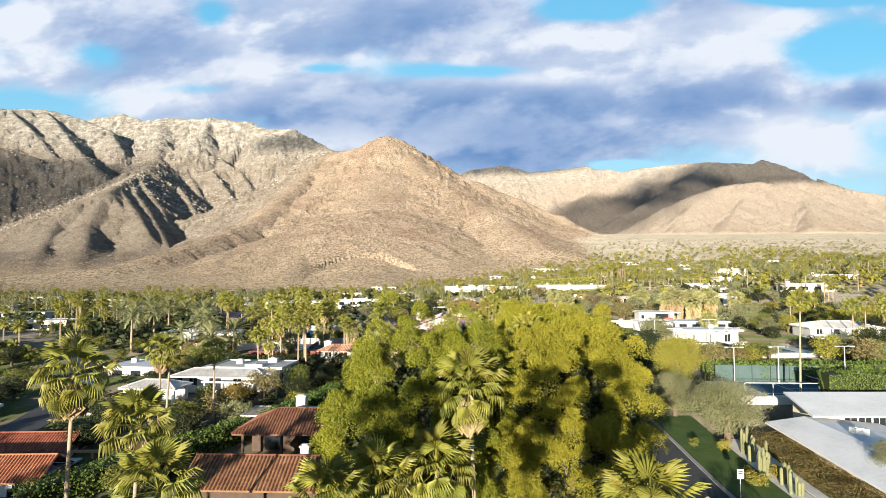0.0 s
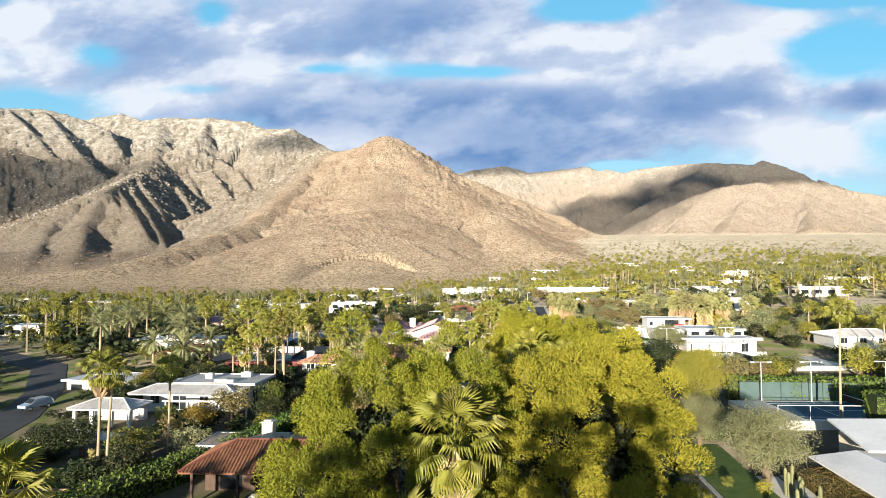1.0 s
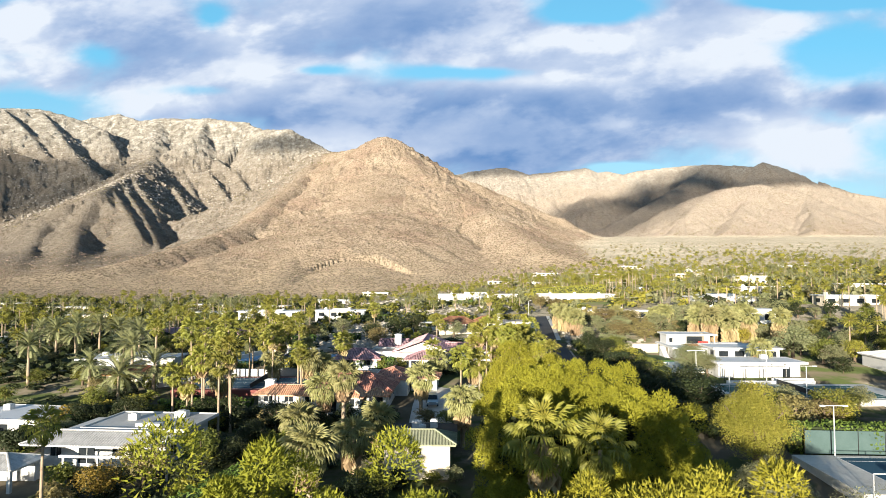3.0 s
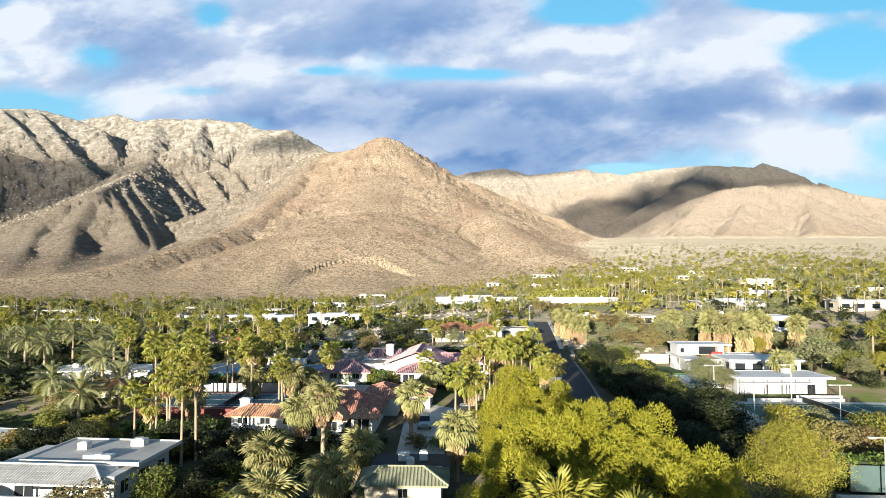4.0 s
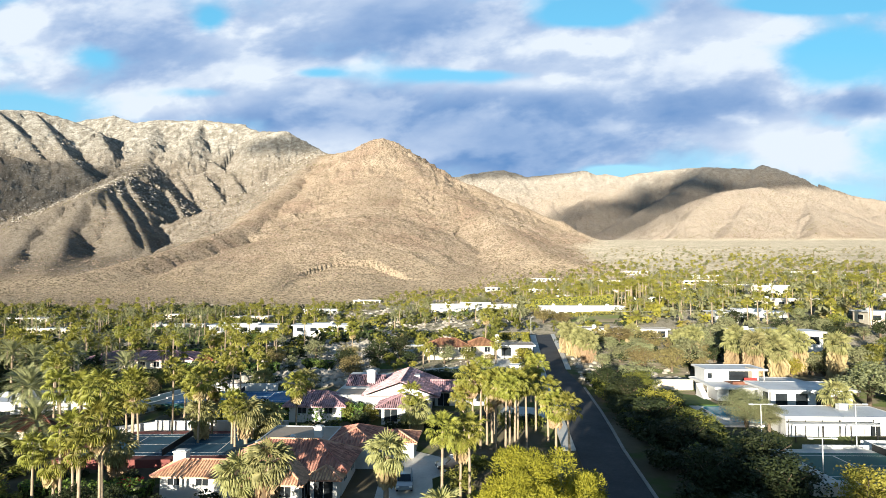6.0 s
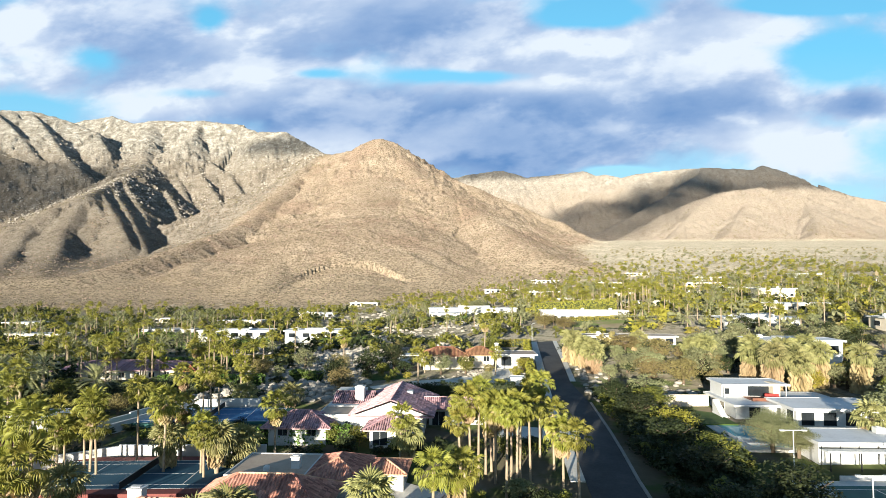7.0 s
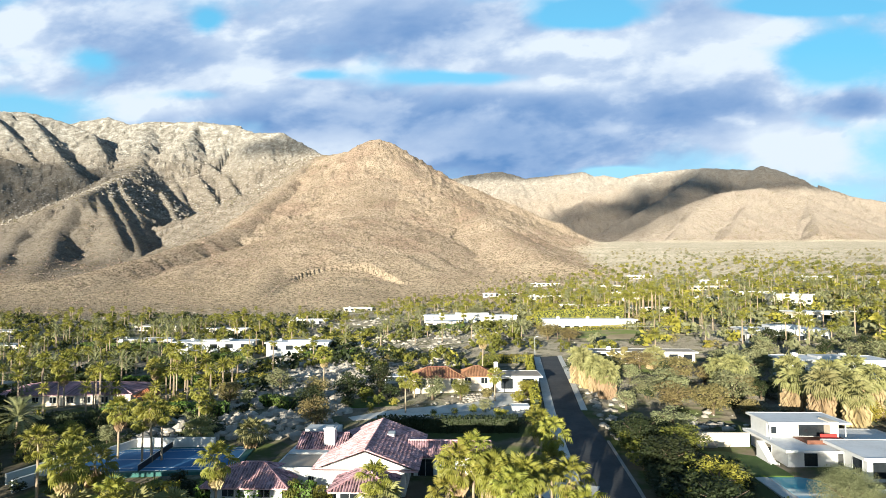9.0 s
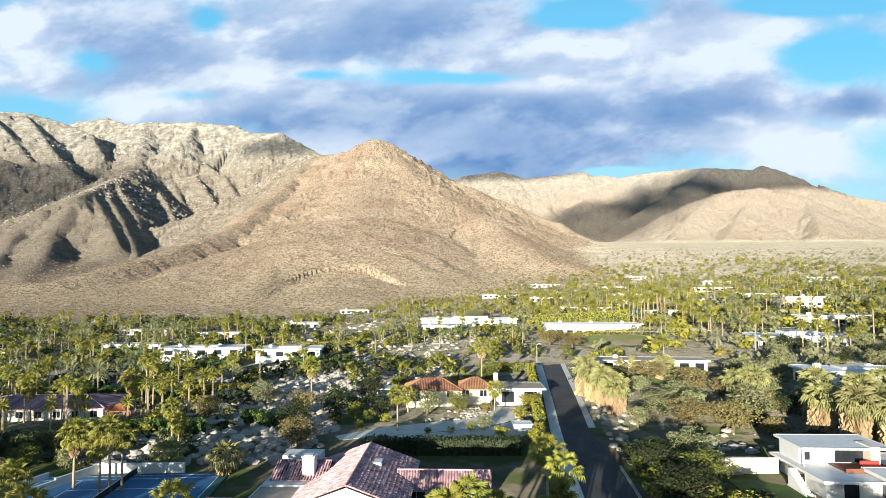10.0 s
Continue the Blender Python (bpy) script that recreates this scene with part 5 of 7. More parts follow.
def skirt_mesh(length, radius, n, rng):
    """Dead fronds hanging close to the trunk."""
    V, F = [], []
    for i in range(n):
        a, z = i * 2.399963, -length * (i / n) * 0.75
        r = radius * rng.uniform(0.8, 1.15)
        c, s = math.cos(a), math.sin(a)
        w = 0.45 * rng.uniform(0.7, 1.3)
        l = min(length - abs(z), 1.6) * rng.uniform(0.8, 1.2) + 0.3
        k = len(V)
        V += [(0.15 * c, 0.15 * s, z), (r * c - w * s, r * s + w * c, z - 0.55 * l), (r * c + w * s, r * s - w * c, z - 0.55 * l),
              (r * 0.9 * c, r * 0.9 * s, z - l)]
        F += [(k, k + 1, k + 3), (k, k + 3, k + 2)]
    return V, F


FAN = [array_mesh("crown", *crown(30, "fan", 14, 1.15, 1.35, -78, 82, np.random.default_rng(i)), "fan_leaf") for i in range(4)]
FAN_GREY = [array_mesh("crown", *crown(34, "fan", 13, 1.3, 1.1, -55, 78, np.random.default_rng(20 + i)), "fan_leaf_grey") for i in range(3)]
DATE = [array_mesh("crown", *crown(46, "date", 20, 3.6, 0, -42, 76, np.random.default_rng(40 + i)), "date_leaf") for i in range(3)]
SKIRT = [array_mesh("skirt", *skirt_mesh(2.2, 0.75, 34, np.random.default_rng(60 + i)), "dead_frond") for i in range(3)]
PETTICOAT = [array_mesh("skirt", *skirt_mesh(5.6, 1.25, 150, np.random.default_rng(70 + i)), "dead_frond") for i in range(2)]
SINGLE_FAN = []
for i in range(4):
    sv, sf = fan_leaf(20, 1.2, 1.45, 0.4 + 0.22 * i, np.random.default_rng(80 + i))
    SINGLE_FAN.append(array_mesh("frond", sv, sf, "fan_leaf"))


def palm_trunk(h, r, lean, rng):
    """A ringed, slightly bent trunk; returns it and the crown's seat."""
    n = 9
    a = rng.uniform(0, 6.28)
    pts = [(math.cos(a) * lean * (i / n) ** 1.6, math.sin(a) * lean * (i / n) ** 1.6, -0.5 + (h + 0.5) * i / n) for i in range(n + 1)]
    radii = [r * (1.35 if i == 0 else 1.0 - 0.35 * i / n) * (1.06 if i % 2 else 0.96) for i in range(n + 1)]
    return Geo().tube(pts, radii, 8), pts[-1]


def fan_palm(x, y, h, seed, size=1.0, grey=False, skirt=1, lean=None, fronds=False, label=None, z=None, group="palms in the gardens"):
    rng = np.random.default_rng(seed)
    t = thing("fan_palm", label or ("grey-green fan palm with short thick trunk" if grey else "tall fan palm with slim bare trunk"), "palm tree",
              pose(x, y, gz(x, y) if z is None else z, 0, 0, 0), group)
    h = max(h - 1.4 * size, 1.0)
    g, top = palm_trunk(h, (0.32 if grey else 0.18) * (0.85 + 0.15 * size), rng.uniform(0, 0.05) * h if lean is None else lean, rng)
    part("trunk", g, "palm_bark", t, smooth=True)
    m = Matrix.Translation(top) @ pose(0, 0, 0, rng.uniform(-5, 5), rng.uniform(-5, 5), rng.uniform(0, 360)) @ Matrix.Diagonal((size, size, size, 1))
    if fronds:
        for i in range(32):
            u = (i + 0.5) / 32
            e = -80 + 162 * u ** 0.8 + rng.uniform(-8, 8)
            k = 0 if u > 0.7 else 1 if u > 0.45 else 2 if u > 0.2 else 3
            s = rng.uniform(0.9, 1.12)
            part("frond", SINGLE_FAN[k], None, t, m=m @ Matrix.Translation((0, 0, 0.3 * u)) @ pose(0, 0, 0, 0, 0, math.degrees(i * 2.399963) + rng.uniform(-9, 9))
                 @ pose(0, 0, 0, 0, -e, 0) @ pose(0, 0, 0, rng.uniform(-20, 20), 0, 0) @ Matrix.Diagonal((s, s, s, 1)))
    else:
        part("crown", (FAN_GREY if grey else FAN)[seed % 3], None, t, m=m)
    if skirt:
        part("skirt", (PETTICOAT if skirt == 2 else SKIRT)[seed % 2], None, t, "dry hanging dead fronds", m=m @ Matrix.Translation((0, 0, -0.1)))
    return t


def date_palm(x, y, h, seed, size=1.0):
    rng = np.random.default_rng(seed)
    t = thing("date_palm", "date palm with arching feather fronds", "palm tree", pose(x, y, gz(x, y)), "date palms in the gardens")
    g, top = palm_trunk(max(h - 1.6, 1), 0.32, 0.1, rng)
    part("trunk", g, "palm_bark", t, smooth=True)
    part("crown", DATE[seed % 3], None, t, m=Matrix.Translation(top) @ pose(0, 0, 0, 0, 0, rng.uniform(0, 360)) @ Matrix.Diagonal((size, size, size, 1)))
    return t


def bush_mesh(seed, mat, clumps, per, size, aspect=0.55, flat=0.75, loose=0.9, up=0.0):
    """A rounded crown about 2 across and 2 high, standing on z = 0, of many small leaves in clumps."""
    rng = np.random.default_rng(seed)
    cs = []
    for i in range(clumps):
        d = unit(rng.normal(size=3))
        r = rng.random() ** 0.3
        wide = 0.68 if d[2] > -0.3 else 0.55
        cs.append((d[0] * r * wide, d[1] * r * wide, 0.82 + d[2] * r * 0.66 * flat / 0.75, rng.uniform(0.2, 0.4)))
    return array_mesh("crown", *clump_leaves(cs, per, size, aspect, loose, up, 0.6, rng), mat)


LEAVES = ("green_leaf", "dark_leaf", "olive_leaf", "tan_leaf", "lime_leaf", "yellow_leaf")
BUSH = {m: [bush_mesh(100 + 10 * k + i, m, 24, 26, 0.20, loose=0.6) for i in range(2)] for k, m in enumerate(LEAVES)}
TREE = {m: [bush_mesh(200 + 10 * k + i, m, 40, 36, 0.137, loose=0.6) for i in range(2)] for k, m in enumerate(LEAVES)}
LOW = {m: [bush_mesh(330 + 10 * k + i, m, 16, 14, 0.29, loose=0.6) for i in range(3)] for k, m in enumerate(LEAVES)}
FINE = {m: [bush_mesh(290 + 10 * k + i, m, 58, 50, 0.088, loose=0.6) for i in range(2)] for k, m in enumerate(LEAVES)}
HERO = {m: [bush_mesh(270 + k, m, 120, 320, 0.036, 0.34, 0.75, 0.5, 0.3)] for k, m in enumerate(("olive_leaf", "lime_leaf"))}
BUSH["flower"] = [bush_mesh(300, "flower", 20, 40, 0.13)]
# The darkest leaf's words give its hue only; its depth is shade.
WORDS = {"green_leaf": "fresh green", "dark_leaf": "dark green", "olive_leaf": "grey-green", "tan_leaf": "dry tan", "lime_leaf": "yellow-green", "yellow_leaf": "golden yellow",
         "flower": "crimson flowering"}


def broad_tree(x, y, w, h, mat, seed, name="tree", label=None, bare=0.28, z=None):
    """A garden tree: forked trunk and a loose crown of leaf clumps."""
    rng = np.random.default_rng(seed)
    t = thing(name, label or f"{WORDS[mat]} garden tree with a loose rounded crown", "tree", pose(x, y, gz(x, y) if z is None else z, 0, 0, rng.uniform(0, 360)), "garden trees")
    tips = [(w * 0.3 * math.cos(a), w * 0.3 * math.sin(a), h * rng.uniform(0.55, 0.8)) for a in np.arange(5) * 1.2566 + rng.uniform(0, 1)]
    part("trunk", limbs(0.05 * h ** 0.9 + 0.05, h * 0.8, tips, rng), "bark", t, smooth=True)
    kinds = HERO if name in ("olive_tree", "willow_tree") else FINE if 30 <= seed < 70 or 30 < y < 190 else TREE if y < 290 else BUSH
    part("crown", kinds[mat][seed % len(kinds[mat])], None, t, m=Matrix.Translation((0, 0, h * bare * 0.6)) @ Matrix.Diagonal((w / 2, w / 2, h * (1 - bare * 0.6) / 1.75, 1)))
    return t


def shrub(x, y, w, h, mat, seed, z=None):
    rng = np.random.default_rng(seed)
    t = thing("shrub", f"{WORDS[mat]} rounded garden shrub", "shrub", pose(x, y, gz(x, y) if z is None else z, 0, 0, rng.uniform(0, 360)), "garden shrubs")
    part("stem", limbs(0.06, h * 0.7, [(w * 0.2, 0, h * 0.6), (-w * 0.15, w * 0.2, h * 0.6), (0, -w * 0.2, h * 0.55)], rng), "bark", t)
    kinds = TREE if mat in TREE and y < 200 else BUSH
    part("crown", kinds[mat][seed % len(kinds[mat])], None, t, m=Matrix.Diagonal((w / 2, w / 2, h / 1.75, 1)))
    return t


def thicket(name, label, category, mat, places, kinds=None):
    """Bushes grown into one another, as one mass; places (x, y, w, h)."""
    temps = [(np.array([v.co[:] for v in me.vertices]), np.array([p.vertices[:] for p in me.polygons])) for me in (kinds or BUSH)[mat]]
    V, F, n = [], [], 0
    for i, (x, y, w, h) in enumerate(places):
        tv, tf = temps[i % len(temps)]
        c, q = math.cos(i * 2.4), math.sin(i * 2.4)
        V.append(tv @ np.array([[c, q, 0], [-q, c, 0], [0, 0, 1]]) * (w / 2, w / 2, h / 1.75) + (x, y, gz(x, y)))
        F.append(tf + n)
        n += len(tv)
    tagged(part(name, array_mesh(name, np.vstack(V), np.vstack(F), mat), None), label, category, kind="stuff")


def hedge(x0, y0, x1, y1, width, h, mat, label, seed=5, z=None, leaf=0.42):
    """A clipped hedge between two points: solid core, coloured dark as the shade inside, under a skin of leaves."""
    L = math.hypot(x1 - x0, y1 - y0)
    rng = np.random.default_rng(seed)
    t = thing("hedge", label, "hedge", pose((x0 + x1) / 2, (y0 + y1) / 2, 0, 0, 0, math.degrees(math.atan2(y1 - y0, x1 - x0))))
    zs = lambda u: gz(x0 + (x1 - x0) * (u / L + 0.5), y0 + (y1 - y0) * (u / L + 0.5)) if z is None else z
    n = max(1, int(L / 4))
    g = Geo()
    for i in range(n):
        a, b = -L / 2 + L * i / n, -L / 2 + L * (i + 1) / n
        zz = zs((a + b) / 2)
        g.box(a + 0.1, -width / 2 + 0.25, zz - 0.8, b - 0.1, width / 2 - 0.25, zz + h - 0.3)
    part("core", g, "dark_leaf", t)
    k = int((L * width + 2 * L * h + 2 * width * h) * 16 * (0.42 / leaf) ** 1.6)
    face = rng.choice(4, k, p=np.array([L * width, L * h, L * h, 2 * width * h]) / (L * width + 2 * L * h + 2 * width * h))
    u, v = rng.uniform(-L / 2, L / 2, k), rng.random(k)
    wob = 0.14 * np.sin(u * 0.9 + seed) + rng.normal(size=k) * 0.1
    X = np.where(face == 3, np.sign(u) * L / 2, u)
    Y = np.select([face == 0, face == 1, face == 2], [(v - 0.5) * width, -width / 2 + wob, width / 2 + wob], (v - 0.5) * width)
    Z = np.where(face == 0, h + wob, v * h)
    N = np.zeros((k, 3))
    N[face == 0, 2], N[face == 1, 1], N[face == 2, 1], N[face == 3, 0] = 1, -1, 1, 1
    C = np.stack([X, Y, Z + np.array([zs(q) for q in X])], 1)
    part("leaves", array_mesh("leaves", *leaf_quads(C, N, leaf, 0.6, 0.7, 0, rng), mat), None, t)
    KEEP.append(((x0 + x1) / 2, (y0 + y1) / 2, L / 2, width / 2 + 0.3, math.degrees(math.atan2(y1 - y0, x1 - x0))))
    return t


def free(x, y, gap=0.0):
    for kx, ky, hw, hd, turn in KEEP:
        dx, dy = x - kx, y - ky
        if abs(dx) + abs(dy) > hw + hd + gap * 2 + 2:
            continue
        c, s = math.cos(math.radians(-turn)), math.sin(math.radians(-turn))
        if abs(c * dx - s * dy) < hw + gap and abs(s * dx + c * dy) < hd + gap:
            return False
    return True


# ---- the big pines beside the lane ----


def pine(x, y, h, ellipsoids, mat, seed, label):
    rng = np.random.default_rng(seed)
    t = thing("pine_tree", label, "tree", pose(x, y, gz(x, y)), "big pines")
    cs = shell_clumps(ellipsoids, 1.5, 0.95, rng, -0.8)
    part("trunk", limbs(0.45, h * 0.85, [(e[0] * 0.8, e[1] * 0.8, e[2]) for e in ellipsoids], rng), "bark", t, smooth=True)
    part("crown", array_mesh("crown", *needle_tufts(cs, 1100, 0.155, rng), mat), None, t)
    # Dark leaves inside the crown put shade into the gaps between clumps.
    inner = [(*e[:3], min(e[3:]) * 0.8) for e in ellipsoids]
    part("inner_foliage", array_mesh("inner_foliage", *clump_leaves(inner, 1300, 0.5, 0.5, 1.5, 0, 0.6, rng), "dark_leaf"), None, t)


pine(-1.0, 49, 17.5, [(-1.0, 0, 11.2, 4.4, 4.0, 6.4), (-4.0, -1, 8.0, 3.4, 3.4, 5.5), (3.6, 0.6, 11.6, 3.6, 3.4, 5.6), (-0.5, 0, 5, 6.2, 4.2, 4.5)], "pine_leaf_green", 1,
     "broad dense pine with olive green crown")
pine(10.8, 49.5, 17.0, [(-2.6, -0.3, 10.6, 2.9, 3.6, 5.6), (0.8, 0, 11.2, 3.4, 4.0, 6.0), (3.6, 0.5, 9.8, 2.7, 3.6, 5.6), (0.2, -0.3, 5, 5.6, 4.2, 4.8)], "pine_leaf", 2,
     "broad dense pine with golden green crown")
pine(14.0, 75, 17.5, [(-3.5, 0, 10.45, 3.6, 4.0, 5.32), (1.5, 0, 10.08, 4.2, 4.4, 5.22), (5.0, 0.5, 8.64, 3.0, 3.8, 4.5), (-0.8, -1.0, 9.12, 3.4, 3.6, 4.94), (3.2, -1.0, 8.1, 3.0, 3.4, 4.5), (-0.6, 1.5, 10.83, 3.0, 3.4, 4.94), (6.4, -0.6, 6.3, 2.6, 3.4, 3.96), (0.5, 0, 4.95, 6.6, 4.6, 4.5)], "pine_leaf", 3,
     "tall dense pine with golden green crown")
pine(12.5, 95, 14.0, [(-1.2, 0, 8.8, 2.8, 3.2, 5.0), (1.8, 0, 8.0, 2.8, 3.2, 4.8), (2.8, -5.0, 6.4, 3.0, 3.8, 4.6), (-0.6, -3.2, 7.6, 2.8, 3.2, 4.6), (0, 0, 4, 3.8, 3.6, 3.8)], "pine_leaf", 4,
     "dense pine with golden green crown beside the lane")
for kx, ky in ((-1, 49), (10.8, 49.5), (14, 75), (12.5, 95)):
    KEEP.append((kx, ky, 5, 4, 0))

KEEP.append((-40.5, 60.5, 3.5, 3.5, 0))
KEEP.append((52, 164, 7, 12, -3))
KEEP.append((60, 299, 17, 22, 0))
KEEP.append((20, 380, 26, 6, 0))

# ---- palms that stand out singly ----
for i, (px, py, ph) in enumerate([(3.0, 44, 15.0), (-26.3, 44, 16.8), (-20.2, 41.5, 13.4)]):
    fan_palm(px, py, ph, 500 + i, 1.12, fronds=True, lean=0.5, label="tall fan palm with slim trunk and full green crown")
for i, (px, py, ph) in enumerate([(-16, 37, 11), (-3.2, 41, 9.6), (0.2, 42.5, 10.0), (-6.4, 38, 9.6), (9.6, 28, 12.6)]):
    fan_palm(px, py, ph, 510 + i, 1.15, fronds=True, skirt=0, label="young fan palm with large bright fronds")
TALL = [(-35.3, 76, 13.3), (-34.6, 76.4, 12.6), (-32, 85, 11.3), (9.5, 65, 16), (12.5, 65.5, 15), (-27.5, 114, 11), (-26.4, 115.6, 13), (-27, 117, 15.7), (6, 120, 10.3),
        (8, 125, 8.3), (9, 123, 9.3), (14, 135, 11.1), (15, 139, 10.6), (15.4, 137, 11.3), (16.2, 140, 10), (13, 144, 8.4), (13.6, 148, 8.3), (9, 152, 6.9), (21, 144, 8.6),
        (20, 149, 8), (9, 141, 8.3), (10.2, 141, 11.2), (11.2, 141.5, 11.9), (12.2, 143, 9.9), (13.2, 140, 10.6), (17.4, 140, 10.2), (20.4, 150.5, 10.8), (21, 138, 7.9),
        (22, 134, 8.6), (53.2, 90.5, 16), (18, 233, 11.7)]
WEST = [(-42, 142, 7.6), (-42.4, 145, 6.8), (-39, 145, 10.6), (-37, 143, 7.9), (-23, 142, 6.8), (-29, 149, 8.9), (-38, 160, 8), (-38, 123, 8), (-36, 123.4, 7),
        (-35, 123, 14.7), (-33.4, 123.4, 14.3), (-33, 122, 10.5), (-35, 149, 11.2), (-32, 149, 8.2), (-29, 144, 10.8), (-24, 143.6, 7.6), (-38.4, 144, 10.1), (-44, 146, 9.2),
        (-47, 146, 9.6), (-40, 145.4, 8.2), (-17, 152, 8.2), (1, 148, 7.1), (-55, 152, 11.3), (-57, 156, 12.8)]
FARTHER = [(-82, 219, 11.4), (-77, 217, 9.8), (-75, 216, 9.1), (-68, 215, 8.5), (-61, 209, 9.2), (-58, 222, 9), (-57, 222.6, 6.6), (-54, 221, 12.5), (-53, 222, 12.3),
           (-37, 196, 7.1), (-35, 194, 5.1), (-34, 172, 9.8), (-35.4, 172, 7.6), (-33, 173, 8.4), (-40, 174, 8.9), (1, 201, 7.5), (19, 209, 6.4), (22, 168, 7.5),
           (2, 215, 4.6), (-47, 253, 9), (-20, 226, 9.8), (88, 130, 10.5), (92, 132, 11), (96, 131, 10), (99, 134, 10.5)]
GREY = [(-10.5, 115.5, 9), (6, 108, 7.2), (-8, 85, 9), (-13, 101, 7), (-6, 97, 6.5), (-14, 118.5, 6.8), (0, 123, 7.2), (-34, 132, 5.4), (-22, 143.6, 6.2), (-29.4, 146, 5.6),
        (-20, 148, 4.6), (-21, 147, 3.6), (2, 148.4, 5), (-22, 180, 4), (-32, 184, 3.2), (-5, 109, 5), (66, 150, 6)]
SKIRTED = [(40, 224, 7.9), (40.4, 219, 7.5), (41.4, 215, 7), (42.4, 209, 7), (70, 190, 8.9), (70.6, 183, 9.7), (74, 180, 8.7), (67, 206, 8.3), (66, 210, 6.8), (62, 237, 4.8),
           (77, 186, 9), (79, 194, 9), (75, 200, 9), (84, 190, 9), (86, 198, 9), (90, 186, 9)]
for i, (px, py, ph) in enumerate(TALL + WEST + FARTHER):
    fan_palm(px, py, ph, 600 + i, 0.92 if i % 3 else 1.05, skirt=0 if i % 3 else 1)
for i, (px, py, ph) in enumerate(GREY):
    fan_palm(px, py, ph, 800 + i, 1.25, grey=True)
for i, (px, py, ph) in enumerate(SKIRTED):
    fan_palm(px, py, ph, 830 + i, 1.45, grey=True, skirt=2, label="fan palm with thick skirt of dry fronds")
for i, (px, py, ph) in enumerate([(-76, 145, 9.4), (-92, 177, 8.6), (-93, 187, 9), (-86, 185, 9), (-80, 183, 8.2), (-63, 158, 7), (-63, 143, 6), (-67, 162, 7), (-72, 178, 8),
                                  (-84, 172, 8), (-49, 139, 6.5), (-52, 133, 6), (-98, 180, 8.5), (-58, 178, 7)]):
    date_palm(px, py, ph, 860 + i, 1.0 + 0.1 * (i % 3))

# ---- trees behind the start of the flight, whose shade falls on the lane and the gardens ----
for i, (px, py, w, hh) in enumerate([(15, 20, 8, 6.5), (11, 9, 9, 7), (19, 33, 7, 6), (-56, 30, 11, 7), (-80, 36, 12, 8), (-44, 18, 10, 6), (-30, 26, 8, 5.5), (6, -12, 10, 8), (-62, -4, 14, 15),
                                     (-76, 8, 14, 14), (-92, 0, 14, 15), (-48, -8, 13, 13), (-34, -2, 12, 10.5), (-108, 12, 15, 14), (-66, 22, 11, 11), (-120, 30, 14, 12), (-88, 24, 12, 11)]):
    broad_tree(px, py, w, hh, "dark_leaf" if i % 2 else "green_leaf", 900 + i, bare=0.1)
for i, (px, py, hh) in enumerate([(-8.2, -2, 22.0), (-4.8, -3, 22.5), (-9.9, -3.5, 19.5), (-19.5, -3, 20.5), (-16.2, -2, 21.6), (-30, 28, 12), (-38, 20, 12)]):
    fan_palm(px, py, hh, 940 + i, 1.06, skirt=1 + (i == 1))

# ---- trees and shrubs that stand out singly ----
broad_tree(38, 98, 10.5, 9.4, "lime_leaf", 1, "willow_tree", "yellow-green weeping tree beside the court", 0.1)
broad_tree(34.2, 73, 10.4, 8.0, "olive_leaf", 2, "olive_tree", "grey-green olive tree with spreading crown", 0.1)
broad_tree(32.2, 84, 8.0, 6.4, "olive_leaf", 3, "olive_tree", "grey-green olive tree beside the lane", 0.0)
broad_tree(42.8, 58, 5.0, 5.0, "olive_leaf", 4, "olive_tree", "grey-green olive tree at the white house")
broad_tree(51.9, 149.5, 8.5, 6.0, "olive_leaf", 5, "olive_tree", "grey-green olive tree beside the pool", 0.04, z=7.2)
broad_tree(54, 147, 6, 4.2, "olive_leaf", 6, "olive_tree", "grey-green olive tree beside the pool")
broad_tree(24, 394, 13, 8, "olive_leaf", 7, "olive_tree", "grey-green tree in front of a white house")
broad_tree(78, 160, 12, 8, "olive_leaf", 8)
broad_tree(-31, 92, 5.5, 4.6, "yellow_leaf", 9, label="golden yellow bamboo-like tree")
broad_tree(-28, 95, 7, 6, "tan_leaf", 10)
broad_tree(-24, 100, 6, 5.4, "green_leaf", 11)
broad_tree(-34, 80, 7, 5.0, "green_leaf", 12)
broad_tree(-42, 84, 7, 5.0, "dark_leaf", 13)
